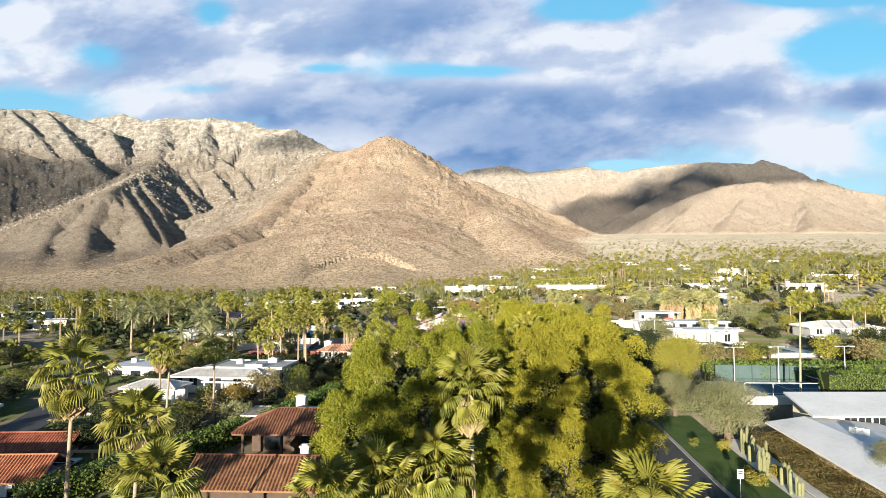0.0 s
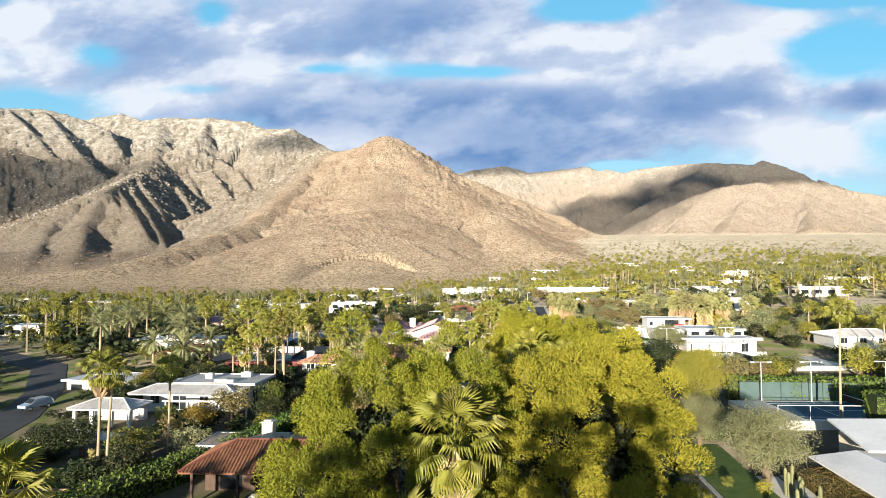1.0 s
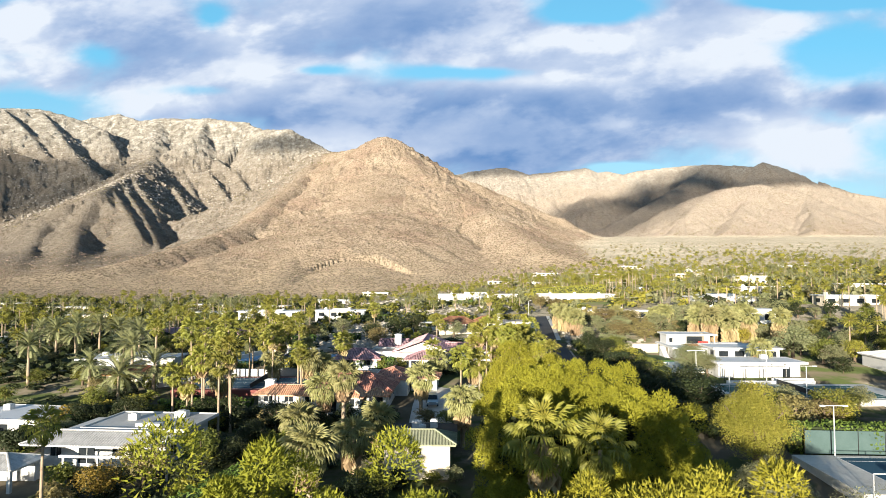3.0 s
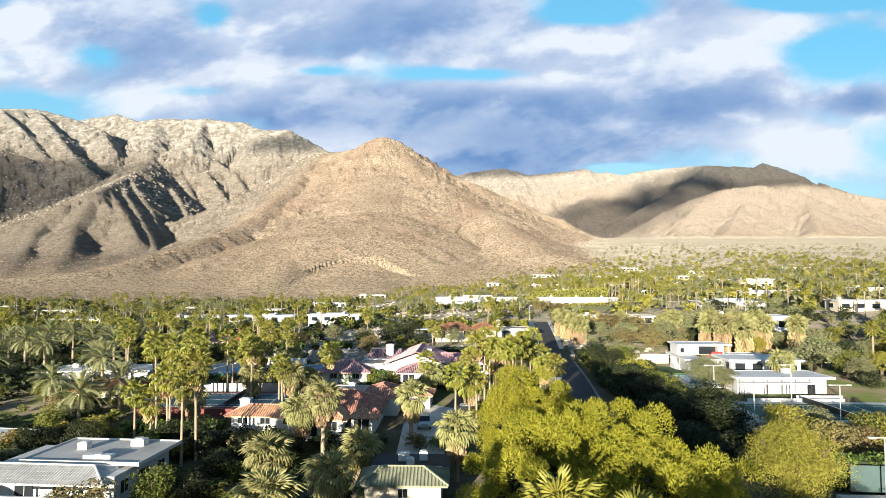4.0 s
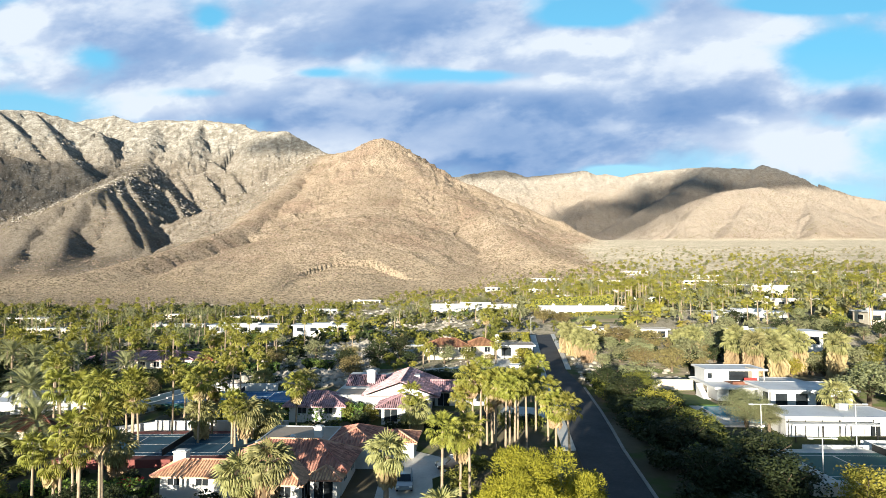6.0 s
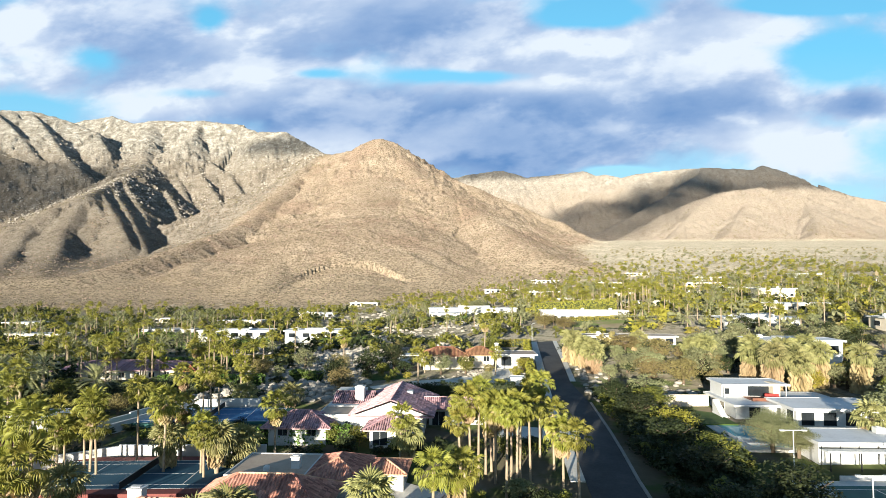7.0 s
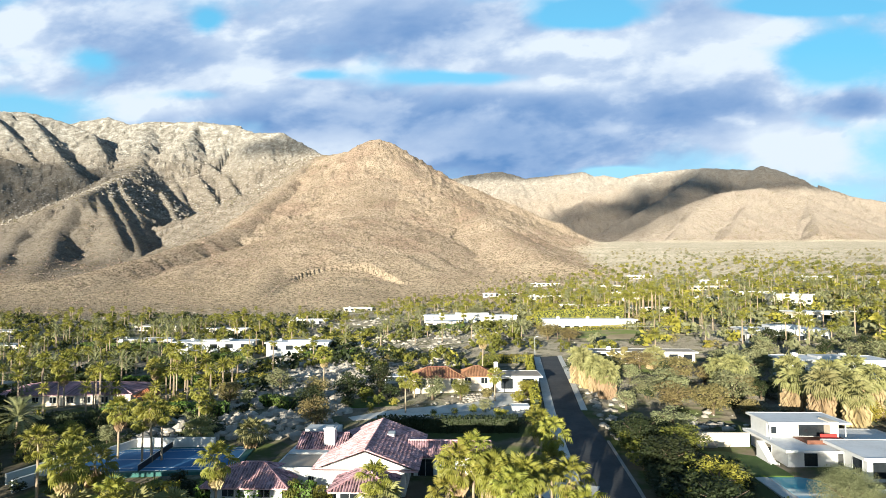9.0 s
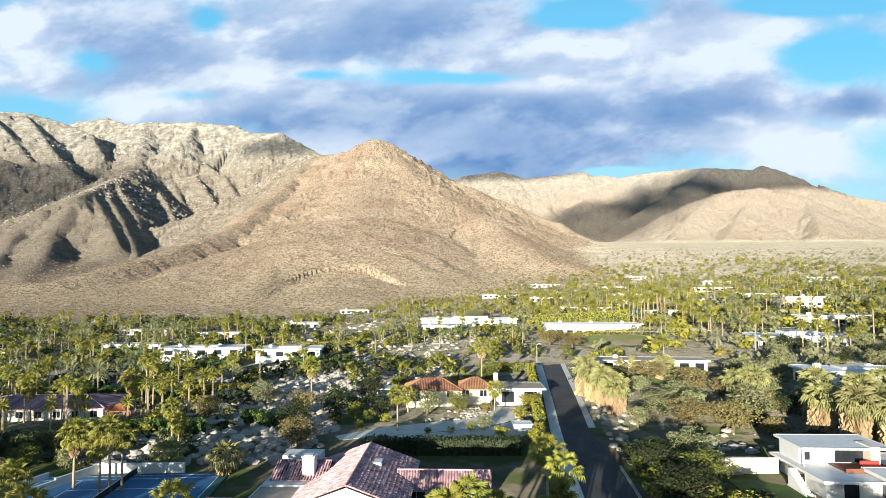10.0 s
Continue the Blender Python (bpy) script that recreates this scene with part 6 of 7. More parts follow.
for i, (px, py, w, hh, m) in enumerate([(42, 122, 10, 5.6, "dark_leaf"), (44, 130, 10, 5.8, "dark_leaf"), (38, 138, 9, 5.0, "dark_leaf"), (42, 144, 8, 4.6, "green_leaf"),
                                        (38.5, 150, 9, 4.8, "dark_leaf"), (41.5, 157, 8, 4.6, "lime_leaf"), (39, 166, 10, 5.0, "dark_leaf"), (43.2, 172, 9, 5.0, "green_leaf"),
                                        (38, 176, 8, 5.5, "dark_leaf"), (34, 113, 8, 5, "dark_leaf"), (36, 127, 8, 5, "dark_leaf"), (46, 183, 9, 5, "olive_leaf"),
                                        (41, 228, 9, 6, "dark_leaf"), (44, 216, 9, 6, "dark_leaf"), (52, 198, 9, 6, "tan_leaf"), (58, 195, 10, 6, "tan_leaf"),
                                        (64, 200, 11, 7, "olive_leaf"), (50, 208, 9, 5, "olive_leaf"), (56, 214, 11, 5, "olive_leaf"), (62, 222, 12, 6, "tan_leaf"),
                                        (72, 214, 12, 8, "olive_leaf"), (80, 208, 10, 7, "olive_leaf"), (48, 232, 13, 5, "tan_leaf"), (58, 236, 12, 5, "tan_leaf"),
                                        (46, 300, 12, 7, "tan_leaf"), (52, 292, 10, 5, "tan_leaf"), (80, 186, 6, 5, "yellow_leaf"), (-14, 190, 8, 6, "tan_leaf"),
                                        (-17, 199, 8, 6.5, "dark_leaf"), (-12, 212, 9, 7, "dark_leaf"), (-19, 214, 7, 6, "tan_leaf"), (-6, 220, 8, 7, "dark_leaf"),
                                        (6, 212, 7, 5, "olive_leaf"), (12, 211.5, 6, 4.8, "green_leaf"), (26, 213, 6, 3.6, "lime_leaf"), (20, 238, 8, 6, "green_leaf"),
                                        (-30, 225, 9, 6, "olive_leaf"), (-38, 214, 8, 5, "tan_leaf")]):
    broad_tree(px, py, w, hh, m, 30 + i, bare=0.1)
for i, (px, py, w, hh, m) in enumerate([(-9.5, 156, 3, 3.4, "green_leaf"), (-5.5, 155, 4, 3.2, "green_leaf"), (-24, 156, 5, 3, "lime_leaf"), (-30, 127.5, 4, 2.2, "flower"),
                                        (-21, 118, 6, 3, "tan_leaf"), (-46, 127, 5, 3, "lime_leaf"), (-44, 124, 5, 3.4, "green_leaf"), (-52, 120, 6, 3.4, "yellow_leaf"),
                                        (1, 119, 5, 2, "tan_leaf"), (4, 118, 4, 2, "green_leaf"), (-1.2, 95.8, 3.4, 2.0, "dark_leaf"), (2.4, 95.4, 3.0, 1.7, "green_leaf"), (4.8, 96.2, 2.6, 2.0, "olive_leaf"), (34, 62, 2.6, 1.4, "lime_leaf"), (31, 60, 3, 1.6, "lime_leaf"),
                                        (66.5, 94, 6, 3, "lime_leaf"), (72, 95, 6, 3, "lime_leaf"), (23.8, 206.5, 4.6, 2.8, "lime_leaf"), (16.5, 199.4, 3.6, 3.0, "olive_leaf"), (14, 199.2, 2.6, 2.0, "green_leaf"), (10.5, 198.6, 2.0, 1.4, "green_leaf"),
                                        (6.5, 198, 1.8, 1.4, "green_leaf"), (-2, 207, 3, 1.8, "lime_leaf"), (-5, 208, 3.4, 2.6, "green_leaf"), (-8, 211, 4, 3.6, "green_leaf"),
                                        (-11, 206, 4, 3, "dark_leaf"), (-3, 214, 5, 3.4, "dark_leaf"), (-9, 217, 5, 4, "dark_leaf"), (17.5, 212, 4, 2.4, "tan_leaf"),
                                        (-6, 202.5, 2.2, 2, "green_leaf"), (19, 195, 3.6, 2.2, "lime_leaf"), (24, 192, 3.6, 2.6, "lime_leaf"), (-58, 180, 4, 2.4, "flower")]):
    shrub(px, py, w, hh, m, 70 + i)

# Thicket mostly in the near-black leaf, so its colour carries the shade.
rng_s = np.random.default_rng(31)
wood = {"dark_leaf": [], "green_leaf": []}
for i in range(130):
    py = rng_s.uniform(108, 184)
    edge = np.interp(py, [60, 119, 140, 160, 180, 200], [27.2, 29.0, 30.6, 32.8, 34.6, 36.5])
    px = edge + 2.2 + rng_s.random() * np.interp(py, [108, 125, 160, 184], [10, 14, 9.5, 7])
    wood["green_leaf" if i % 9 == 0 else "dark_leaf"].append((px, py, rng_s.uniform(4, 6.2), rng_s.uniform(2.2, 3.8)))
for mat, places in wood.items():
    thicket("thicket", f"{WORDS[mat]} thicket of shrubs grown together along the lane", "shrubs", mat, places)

# ---- hedges and garden walls ----
hedge(-39, 57, -22, 83, 2.6, 2.6, "hedge_leaf", "tall clipped hedge with sunlit top beside the tiled house", 1, leaf=0.3)
hedge(-22, 83, -17, 96, 2.6, 2.6, "hedge_leaf", "tall clipped hedge with sunlit top behind the tiled house", 2, leaf=0.3)
hedge(-42, 127, -27, 126.5, 1.6, 1.8, "hedge_leaf", "clipped green hedge along the garden lawn", 3)
hedge(-34, 156, -23, 155.5, 1.8, 3.0, "lime_leaf", "tall clipped yellow-green hedge behind the court", 4)
hedge(-21, 157, -7, 156.5, 1.8, 2.6, "hedge_leaf", "clipped green hedge in front of the tiled house", 5)
hedge(45, 104.5, 80, 100, 2.0, 3.4, "hedge_leaf", "ivy-covered hedge above the court screen", 6)
hedge(53.6, 85.5, 61.8, 85.2, 2.6, 5.3, "hedge_leaf", "rounded bright green hedge before the court", 17, leaf=0.26)
hedge(23.6, 178, 25.4, 196, 1.3, 2.2, "lime_leaf", "narrow clipped hedge along the footway", 7)
hedge(26.2, 200, 32.0, 250, 1.5, 2.4, "lime_leaf", "narrow clipped hedge along the footway", 8)
hedge(33.6, 252, 20, 256, 1.5, 2.2, "lime_leaf", "clipped hedge closing the garden", 9)
hedge(-3, 187.6, 21, 186.4, 1.8, 2.6, "dark_leaf", "low dark clipped hedge behind the tiled house", 10)
hedge(50, 322, 88, 320, 1.5, 1.6, "lime_leaf", "clipped hedge before the long white house", 11)
hedge(48, 338, 85, 338, 2.0, 7.5, "lime_leaf", "tall clipped hedge behind the long white house", 12)
hedge(-95, 257, -55, 240, 2.4, 2.6, "hedge_leaf", "long clipped hedge between gardens", 13)
hedge(-8, 362, 18, 360, 2.0, 2.0, "hedge_leaf", "clipped hedge before the white houses", 14)
hedge(38.9, 74, 37.6, 50, 3.8, 1.0, "rust_leaf", "low brown clipped hedge before the white house", 15, leaf=0.14)
for i, (px, py, w) in enumerate([(31.6, 62.6, 1.5), (30.7, 60.2, 1.7), (32.2, 69.5, 2.0), (29.6, 71.5, 1.6)]):
    shrub(px, py, w, 0.75 * w, "green_leaf" if i % 2 else "lime_leaf", 980 + i)
for i, (hx0, hy0, hx1, hy1, hh) in enumerate([(-72, 250, -38, 243, 2.4), (-130, 268, -92, 262, 2.6), (-98, 300, -60, 296, 2.6), (-62, 332, -25, 330, 2.8), (-150, 345, -105, 340, 3.0),
                                           (-40, 290, -22, 288, 2.0), (-190, 300, -150, 296, 3.0), (-30, 212, -22, 206, 2.2), (-60, 205, -34, 202, 2.4)]):
    hedge(hx0, hy0, hx1, hy1, 2.2, hh, "lime_leaf" if i % 3 == 0 else "hedge_leaf", "long clipped garden hedge with sunlit top", 40 + i)
hedge(-66, 197, -45, 194, 2.4, 2.2, "dark_leaf", "dark clipped hedge behind the court", 16)


def garden_wall(x0, y0, x1, y1, h, label="white rendered garden wall", mat="white_wall", thick=0.3):
    L = math.hypot(x1 - x0, y1 - y0)
    n = max(1, int(L / 6))
    g = Geo()
    for i in range(n):
        a, b = -L / 2 + L * i / n, -L / 2 + L * (i + 1) / n
        u = (a + b) / 2 / L + 0.5
        z = gz(x0 + (x1 - x0) * u, y0 + (y1 - y0) * u)
        g.box(a, -thick / 2, z - 1, b, thick / 2, z + h).box(a, -thick / 2 - 0.05, z + h, b, thick / 2 + 0.05, z + h + 0.08)
    ob = tagged(part("garden_wall", g, mat), label, "wall", kind="structure")
    ob.matrix_basis = pose((x0 + x1) / 2, (y0 + y1) / 2, 0, 0, 0, math.degrees(math.atan2(y1 - y0, x1 - x0)))


garden_wall(-52, 142, -39, 152, 1.5)
garden_wall(-39, 152, -18, 151.2, 1.5)
garden_wall(-47, 162, -40.5, 180.5, 1.5)
garden_wall(-40.5, 180.5, -28, 180.5, 1.5)
garden_wall(-50, 165, -46, 178, 1.3)
garden_wall(-46, 234, -40.7, 254, 1.4)
garden_wall(-40.7, 254, -42.5, 270, 1.4)
garden_wall(-8, 232, 1, 233, 1.2)
garden_wall(47, 176.5, 55, 176.3, 2.0, "cream rendered garden wall", "cream_wall")
garden_wall(-13, 183.5, -3, 183, 0.9)
garden_wall(86, 241, 116, 232, 1.4)

# ---- courts ----


def court(x, y, w, d, turn, mat, rim, label, net=True):
    """A tennis court: rim slab, playing surface and painted lines a few millimetres proud."""
    z = max(gz(x - w / 2, y), gz(x + w / 2, y + d / 2), gz(x, y + d / 2)) + 0.05
    c = thing("tennis_court", label, "tennis court", pose(x, y, z, 0, 0, turn), kind="structure")
    part("apron", Geo().box(-w / 2, -d / 2, -1.2, w / 2, d / 2, 0), rim, c)
    part("surface", Geo().box(-11.9, -5.5, -0.02, 11.9, 5.5, 0.008), mat, c)
    for a, b, p, q in ((-11.9, -5.5, 11.9, -5.4), (-11.9, 5.4, 11.9, 5.5), (-11.9, -4.16, 11.9, -4.06), (-11.9, 4.06, 11.9, 4.16), (-11.9, -5.4, -11.8, 5.4),
                       (11.8, -5.4, 11.9, 5.4), (-6.45, -4.06, -6.35, 4.06), (6.35, -4.06, 6.45, 4.06), (-6.35, -0.05, 6.35, 0.05)):
        part("line", Geo().box(a, b, 0, p, q, 0.014), "line_paint", c)
    if net:
        n = part("net", Geo().box(-0.02, -6.2, 0.1, 0.02, 6.2, 0.98), "dark_metal", c)
        part("tape", Geo().box(-0.03, -6.2, 0.98, 0.03, 6.2, 1.05), "line_paint", n)
    KEEP.append((x, y, w / 2, d / 2, turn))
    return c


court(61.8, 130.8, 31, 14, -1, "court_green", "concrete", "green tennis court with white lines and pale apron")
court(60, 94.5, 33, 12.5, -2, "court_blue", "concrete", "blue-grey tennis court with dark windscreen fence")
court(-31, 143.2, 27, 14.5, 2, "court_blue", "court_red", "blue tennis court with dark red surround")
court(-34, 173.5, 26, 12.6, 4, "court_bright", "court_green", "blue tennis court with green surround")
sc = thing("windscreen_fence", "dark green windscreen fence behind the court", "fence", pose(61, 101.6, gz(61, 101.6), 0, 0, -4))
for i in range(11):
    part("post", Geo().tube([(-15 + i * 3, 0, -0.5), (-15 + i * 3, 0, 3.0)], [0.05, 0.05], 6), "dark_metal", sc)
    if i < 10:
        part("screen", Geo().box(-14.95 + i * 3, -0.03, 0.1, -12.05 + i * 3, 0.03, 2.8), "screen_cloth", sc)
fr = thing("court_fence", "white pipe rail fence with mesh before the court", "fence", pose(58, 88.0, gz(58, 88.0), 0, 0, -2))
part("top_rail", Geo().tube([(-14, 0, 3.0), (14, 0, 3.0)], [0.05, 0.05], 6), "white_metal", fr)
for i in range(8):
    part("post", Geo().tube([(-14 + i * 4, 0, -0.5), (-14 + i * 4, 0, 3.0)], [0.05, 0.05], 6), "white_metal", fr)


def court_lamp(x, y, h, turn):
    t = thing("court_lamp", "slim white floodlight pole with double arm", "lamp", pose(x, y, gz(x, y), 0, 0, turn), "floodlights round the courts")
    part("pole", Geo().tube([(0, 0, -0.4), (0, 0, h)], [0.075, 0.05], 8), "white_metal", t)
    part("arm", Geo().box(-1.3, -0.035, h - 0.07, 1.3, 0.035, h, 0.01), "white_metal", t)
    for s in (-1.3, 1.3):
        part("lamp_head", Geo().box(s - 0.28, -0.18, h - 0.12, s + 0.28, 0.18, h + 0.03, 0.03), "white_metal", t)


for lx, ly in ((48.5, 101.0), (55.5, 100.4), (66, 99.8), (48.4, 138.5), (60.5, 137.8), (47.5, 124.2), (59, 123.6)):
    court_lamp(lx, ly, 6.3, 0)

# ---- small things ----


def car(x, y, turn, paint, label, z=None):
    c = thing("car", label, "car", pose(x, y, (gz(x, y) if z is None else z) + 0.08, 0, 0, turn))
    side = [(-2.3, 0.45), (-2.25, 0.85), (-1.35, 1.02), (-0.55, 1.62), (1.75, 1.66), (2.25, 1.05), (2.32, 0.45)]
    k = len(side)
    g = Geo()
    pts = [(sx_, -0.92 + (0.14 if sz_ > 1.3 else 0), sz_) for sx_, sz_ in side] + [(sx_, 0.92 - (0.14 if sz_ > 1.3 else 0), sz_) for sx_, sz_ in side]
    g.quads(pts, [tuple(range(k)), tuple(range(2 * k - 1, k - 1, -1))] + [(i, k + i, k + (i + 1) % k, (i + 1) % k) for i in range(k)])
    part("body", g, paint, c)
    part("windscreen", Geo().quads([(-1.32, -0.76, 1.07), (-1.32, 0.76, 1.07), (-0.6, 0.7, 1.6), (-0.6, -0.7, 1.6)], [(0, 1, 2, 3)]), "dark_glass", c, m=pose(-0.03, 0, 0.02))
    part("rear_window", Geo().quads([(1.8, -0.7, 1.6), (1.8, 0.7, 1.6), (2.2, 0.76, 1.12), (2.2, -0.76, 1.12)], [(0, 1, 2, 3)]), "dark_glass", c, m=pose(0.04, 0, 0.02))
    for s in (-1, 1):
        part("side_window", Geo().box(-0.6, -0.02, 1.08, 1.8, 0.02, 1.52), "dark_glass", c, m=pose(0, s * 0.87, 0, s * 4))
        for wx in (-1.45, 1.4):
            w = part("tyre", Geo().tube([(wx, s * 0.7, 0.33), (wx, s * 0.94, 0.33)], [0.34, 0.34], 14), "tyre", c)
            part("rim", Geo().tube([(wx, s * 0.9, 0.33), (wx, s * 0.955, 0.33)], [0.2, 0.2], 10), "white_metal", w)
        part("headlight", Geo().box(-2.34, s * 0.72 - 0.16, 0.68, -2.2, s * 0.72 + 0.16, 0.84, 0.03), "line_paint", c)
        part("rail", Geo().tube([(-0.4, s * 0.68, 1.7), (1.6, s * 0.68, 1.72)], [0.03, 0.03], 5), "white_metal", c)


car(1.6, 128.5, 93, "car_paint", "silver blue estate car parked on the driveway")
car(7.5, 133.5, 12, "dark_paint", "black saloon car parked under the palms")
car(77.7, 112, 12, "red_paint", "red car parked behind the court hedge")
car(-63, 106, 70, "car_paint", "pale grey car parked on the side street")

sg = thing("road_sign", "white speed limit sign on a thin post", "sign", pose(28.0, 57.2, gz(28, 57.2), 0, 0, 4))
part("post", Geo().tube([(0, 0.04, -0.3), (0, 0.04, 2.7)], [0.03, 0.03], 6), "white_metal", sg)
part("plate", Geo().box(-0.32, 0, 1.85, 0.32, 0.025, 2.7, 0.02), "sign_white", sg)
txt = bpy.data.curves.new("digits", "FONT")
txt.body, txt.size, txt.align_x, txt.extrude = "25", 0.42, "CENTER", 0.003
tm = bpy.data.meshes.new_from_object(bpy.data.objects.new("digits_source", txt))
tm.materials.clear()
tm.materials.append(MATS["sign_dark"])
part("digits", tm, None, sg, m=pose(0, -0.006, 1.92, 90, 0, 0))
for i in range(2):
    part("bar", Geo().box(-0.22, -0.006, 2.3 + i * 0.15, 0.22, -0.001, 2.4 + i * 0.15), "sign_dark", sg)

hy = thing("fire_hydrant", "small white hydrant beside the footway", "hydrant", pose(25.4, 167.5, gz(25.4, 167.5) + 0.15))
part("barrel", Geo().tube([(0, 0, 0), (0, 0, 0.6)], [0.14, 0.12], 8), "white_metal", hy)
part("cap", Geo().tube([(0, 0, 0.6), (0, 0, 0.75)], [0.15, 0.05], 8), "white_metal", hy)


def cactus(x, y, arms, h, seed):
    rng = np.random.default_rng(seed)
    t = thing("cactus", "tall ribbed columnar cactus in a garden bed", "cactus", pose(x, y, gz(x, y)), "columnar cacti")
    for i in range(arms):
        a, r = rng.uniform(0, 6.28), rng.uniform(0, 0.6)
        hh = h * rng.uniform(0.55, 1.0)
        part("stem", Geo().tube([(r * math.cos(a), r * math.sin(a), -0.2), (r * math.cos(a) * 1.1, r * math.sin(a) * 1.1, hh * 0.9), (r * math.cos(a) * 1.1, r * math.sin(a) * 1.1, hh)],
                                [0.16, 0.17, 0.06], 8), "olive_leaf", t)


for i, (px, py, n, hh) in enumerate([(32.6, 62, 6, 3.2), (33.4, 63.2, 5, 3.6), (33.9, 66.5, 5, 3.0), (33.6, 60.2, 4, 2.6), (34.2, 69.0, 5, 3.4), (33.3, 57.5, 4, 2.2)]):
    cactus(px, py, n, hh, 900 + i)


def lounger(x, y, turn):
    t = thing("sun_lounger", "white sun lounger on the shaded terrace", "sun lounger", pose(x, y, gz(x, y) + 0.1, 0, 0, turn), "sun loungers")
    part("frame", Geo().box(-0.33, -0.9, 0.25, 0.33, 0.5, 0.32, 0.02), "white_metal", t)
    part("mattress", Geo().box(-0.3, -0.88, 0.32, 0.3, 0.5, 0.42, 0.03), "white_wall", t)
    part("backrest", Geo().box(-0.3, 0, 0, 0.3, 0.75, 0.1, 0.03), "white_wall", t, m=pose(0, 0.5, 0.36, 48))
    for lx in (-0.28, 0.28):
        for ly in (-0.8, 0.4):
            part("leg", Geo().box(lx - 0.03, ly - 0.03, 0, lx + 0.03, ly + 0.03, 0.25), "white_metal", t)


for lx in (-18.6, -13.0, -11.6):
    lounger(lx, 64.8, 160)

gb = house_at(-56.8, 216, "small open gazebo with tiled hip roof", 5, 5, 5, name="gazebo", category="gazebo")
tile_roof(gb, -1.7, -1.7, 1.7, 1.7, 2.3, 1.2, "terracotta", 0.5, over=0.3)
for px in (-1.5, 1.5):
    for py in (-1.5, 1.5):
        part("post", Geo().box(px - 0.12, py - 0.12, -0.5, px + 0.12, py + 0.12, 2.2), "terracotta", gb)


def street_lamp(x, y, h):
    t = thing("street_lamp", "slim pale street lamp at the end of the lane", "lamp", pose(x, y, gz(x, y)))
    part("pole", Geo().tube([(0, 0, -0.3), (0, 0, h), (0.5, 0, h + 0.3)], [0.08, 0.06, 0.05], 8), "white_metal", t)
    part("lamp_head", Geo().box(0.4, -0.12, h + 0.2, 1.0, 0.12, h + 0.34, 0.03), "white_metal", t)


street_lamp(34.6, 256, 6.5)


def boulders(zones, label, seed, anywhere=False):
    """Pale boulders strewn over zones (x0, y0, x1, y1, count, largest), as one mass of rounded lumps."""
    rng = np.random.default_rng(seed)
    ico = bmesh.new()
    bmesh.ops.create_icosphere(ico, subdivisions=1, radius=1)
    iv = np.array([v.co[:] for v in ico.verts])
    fi = np.array([[v.index for v in f.verts] for f in ico.faces])
    ico.free()
    V, F = [], []
    for x0, y0, x1, y1, n, big in zones:
        for _ in range(n):
            x, y = rng.uniform(x0, x1), rng.uniform(y0, y1)
            if not anywhere and not free(x, y):
                continue
            r = big * rng.uniform(0.25, 1.0) ** 1.6
            v = iv * (1 + 0.22 * rng.normal(size=iv.shape)) * r * np.array([1.2, 1.0, 0.7])
            F.append(fi + len(V) * len(iv))
            V.append(v + np.array([x, y, gz(x, y) + 0.2 * r]))
    ob = part("boulders", array_mesh("boulders", np.vstack(V), np.vstack(F), "boulder"), None)
    tagged(ob, label, "boulders", kind="stuff")


boulders([(-46, 184, -10, 300, 2300, 1.15), (-30, 225, 12, 300, 420, 0.8), (-70, 262, -40, 290, 160, 1.2), (36, 172, 62, 196, 140, 0.9), (40, 196, 44, 260, 60, 0.7), (10, 205, 26, 216, 90, 0.6),
          (-100, 232, -60, 250, 90, 1.4), (-30, 300, 40, 360, 260, 1.1), (-120, 340, -20, 460, 300, 1.2), (100, 420, 420, 900, 500, 1.0), (60, 640, 900, 1250, 1500, 1.1), (-260, 480, 80, 800, 500, 1.1), (36, 186, 42, 262, 120, 0.9)],
         "pale grey boulders strewn over sandy ground", 3)

boulders([(12.5, 209.5, 19, 214, 80, 0.45), (23, 203, 26, 212, 60, 0.5), (-2, 192.5, 22, 195, 70, 0.45), (3, 206.5, 15, 208.5, 30, 0.4)],
         "small pale rocks edging the motor court", 5, True)

# ---- scattered garden planting ----
for patch in ((-23, 226, 10, 36, 8), (-62, 284, 20, 7, 0), (-40, 402, 24, 30, 0), (2, 300, 14, 10, 0)):
    KEEP.append(patch)          # stony open ground


UNDER = {}        # low bushes that run together


def scatter(zones, seed, singles):
    """Trees and shrubs of mixed kinds over zones (x0, y0, x1, y1, count, smallest, largest, kinds)."""
    rng = np.random.default_rng(seed)
    for x0, y0, x1, y1, n, lo, hi, kinds in zones:
        for i in range(n):
            x, y = rng.uniform(x0, x1), rng.uniform(y0, y1)
            w = rng.uniform(lo, hi)
            if not free(x, y, 0.35 * w):
                continue
            m = kinds[int(rng.integers(len(kinds)))]
            if w > 5.2:
                broad_tree(x, y, w, w * rng.uniform(0.62, 0.85), m, int(rng.integers(9999)), bare=0.12)
            elif w > 3.7 and y < 215:
                shrub(x, y, w, w * rng.uniform(0.5, 0.75), m, int(rng.integers(9999)))
            else:
                UNDER.setdefault(m, []).append((x, y, w, w * rng.uniform(0.5, 0.75)))


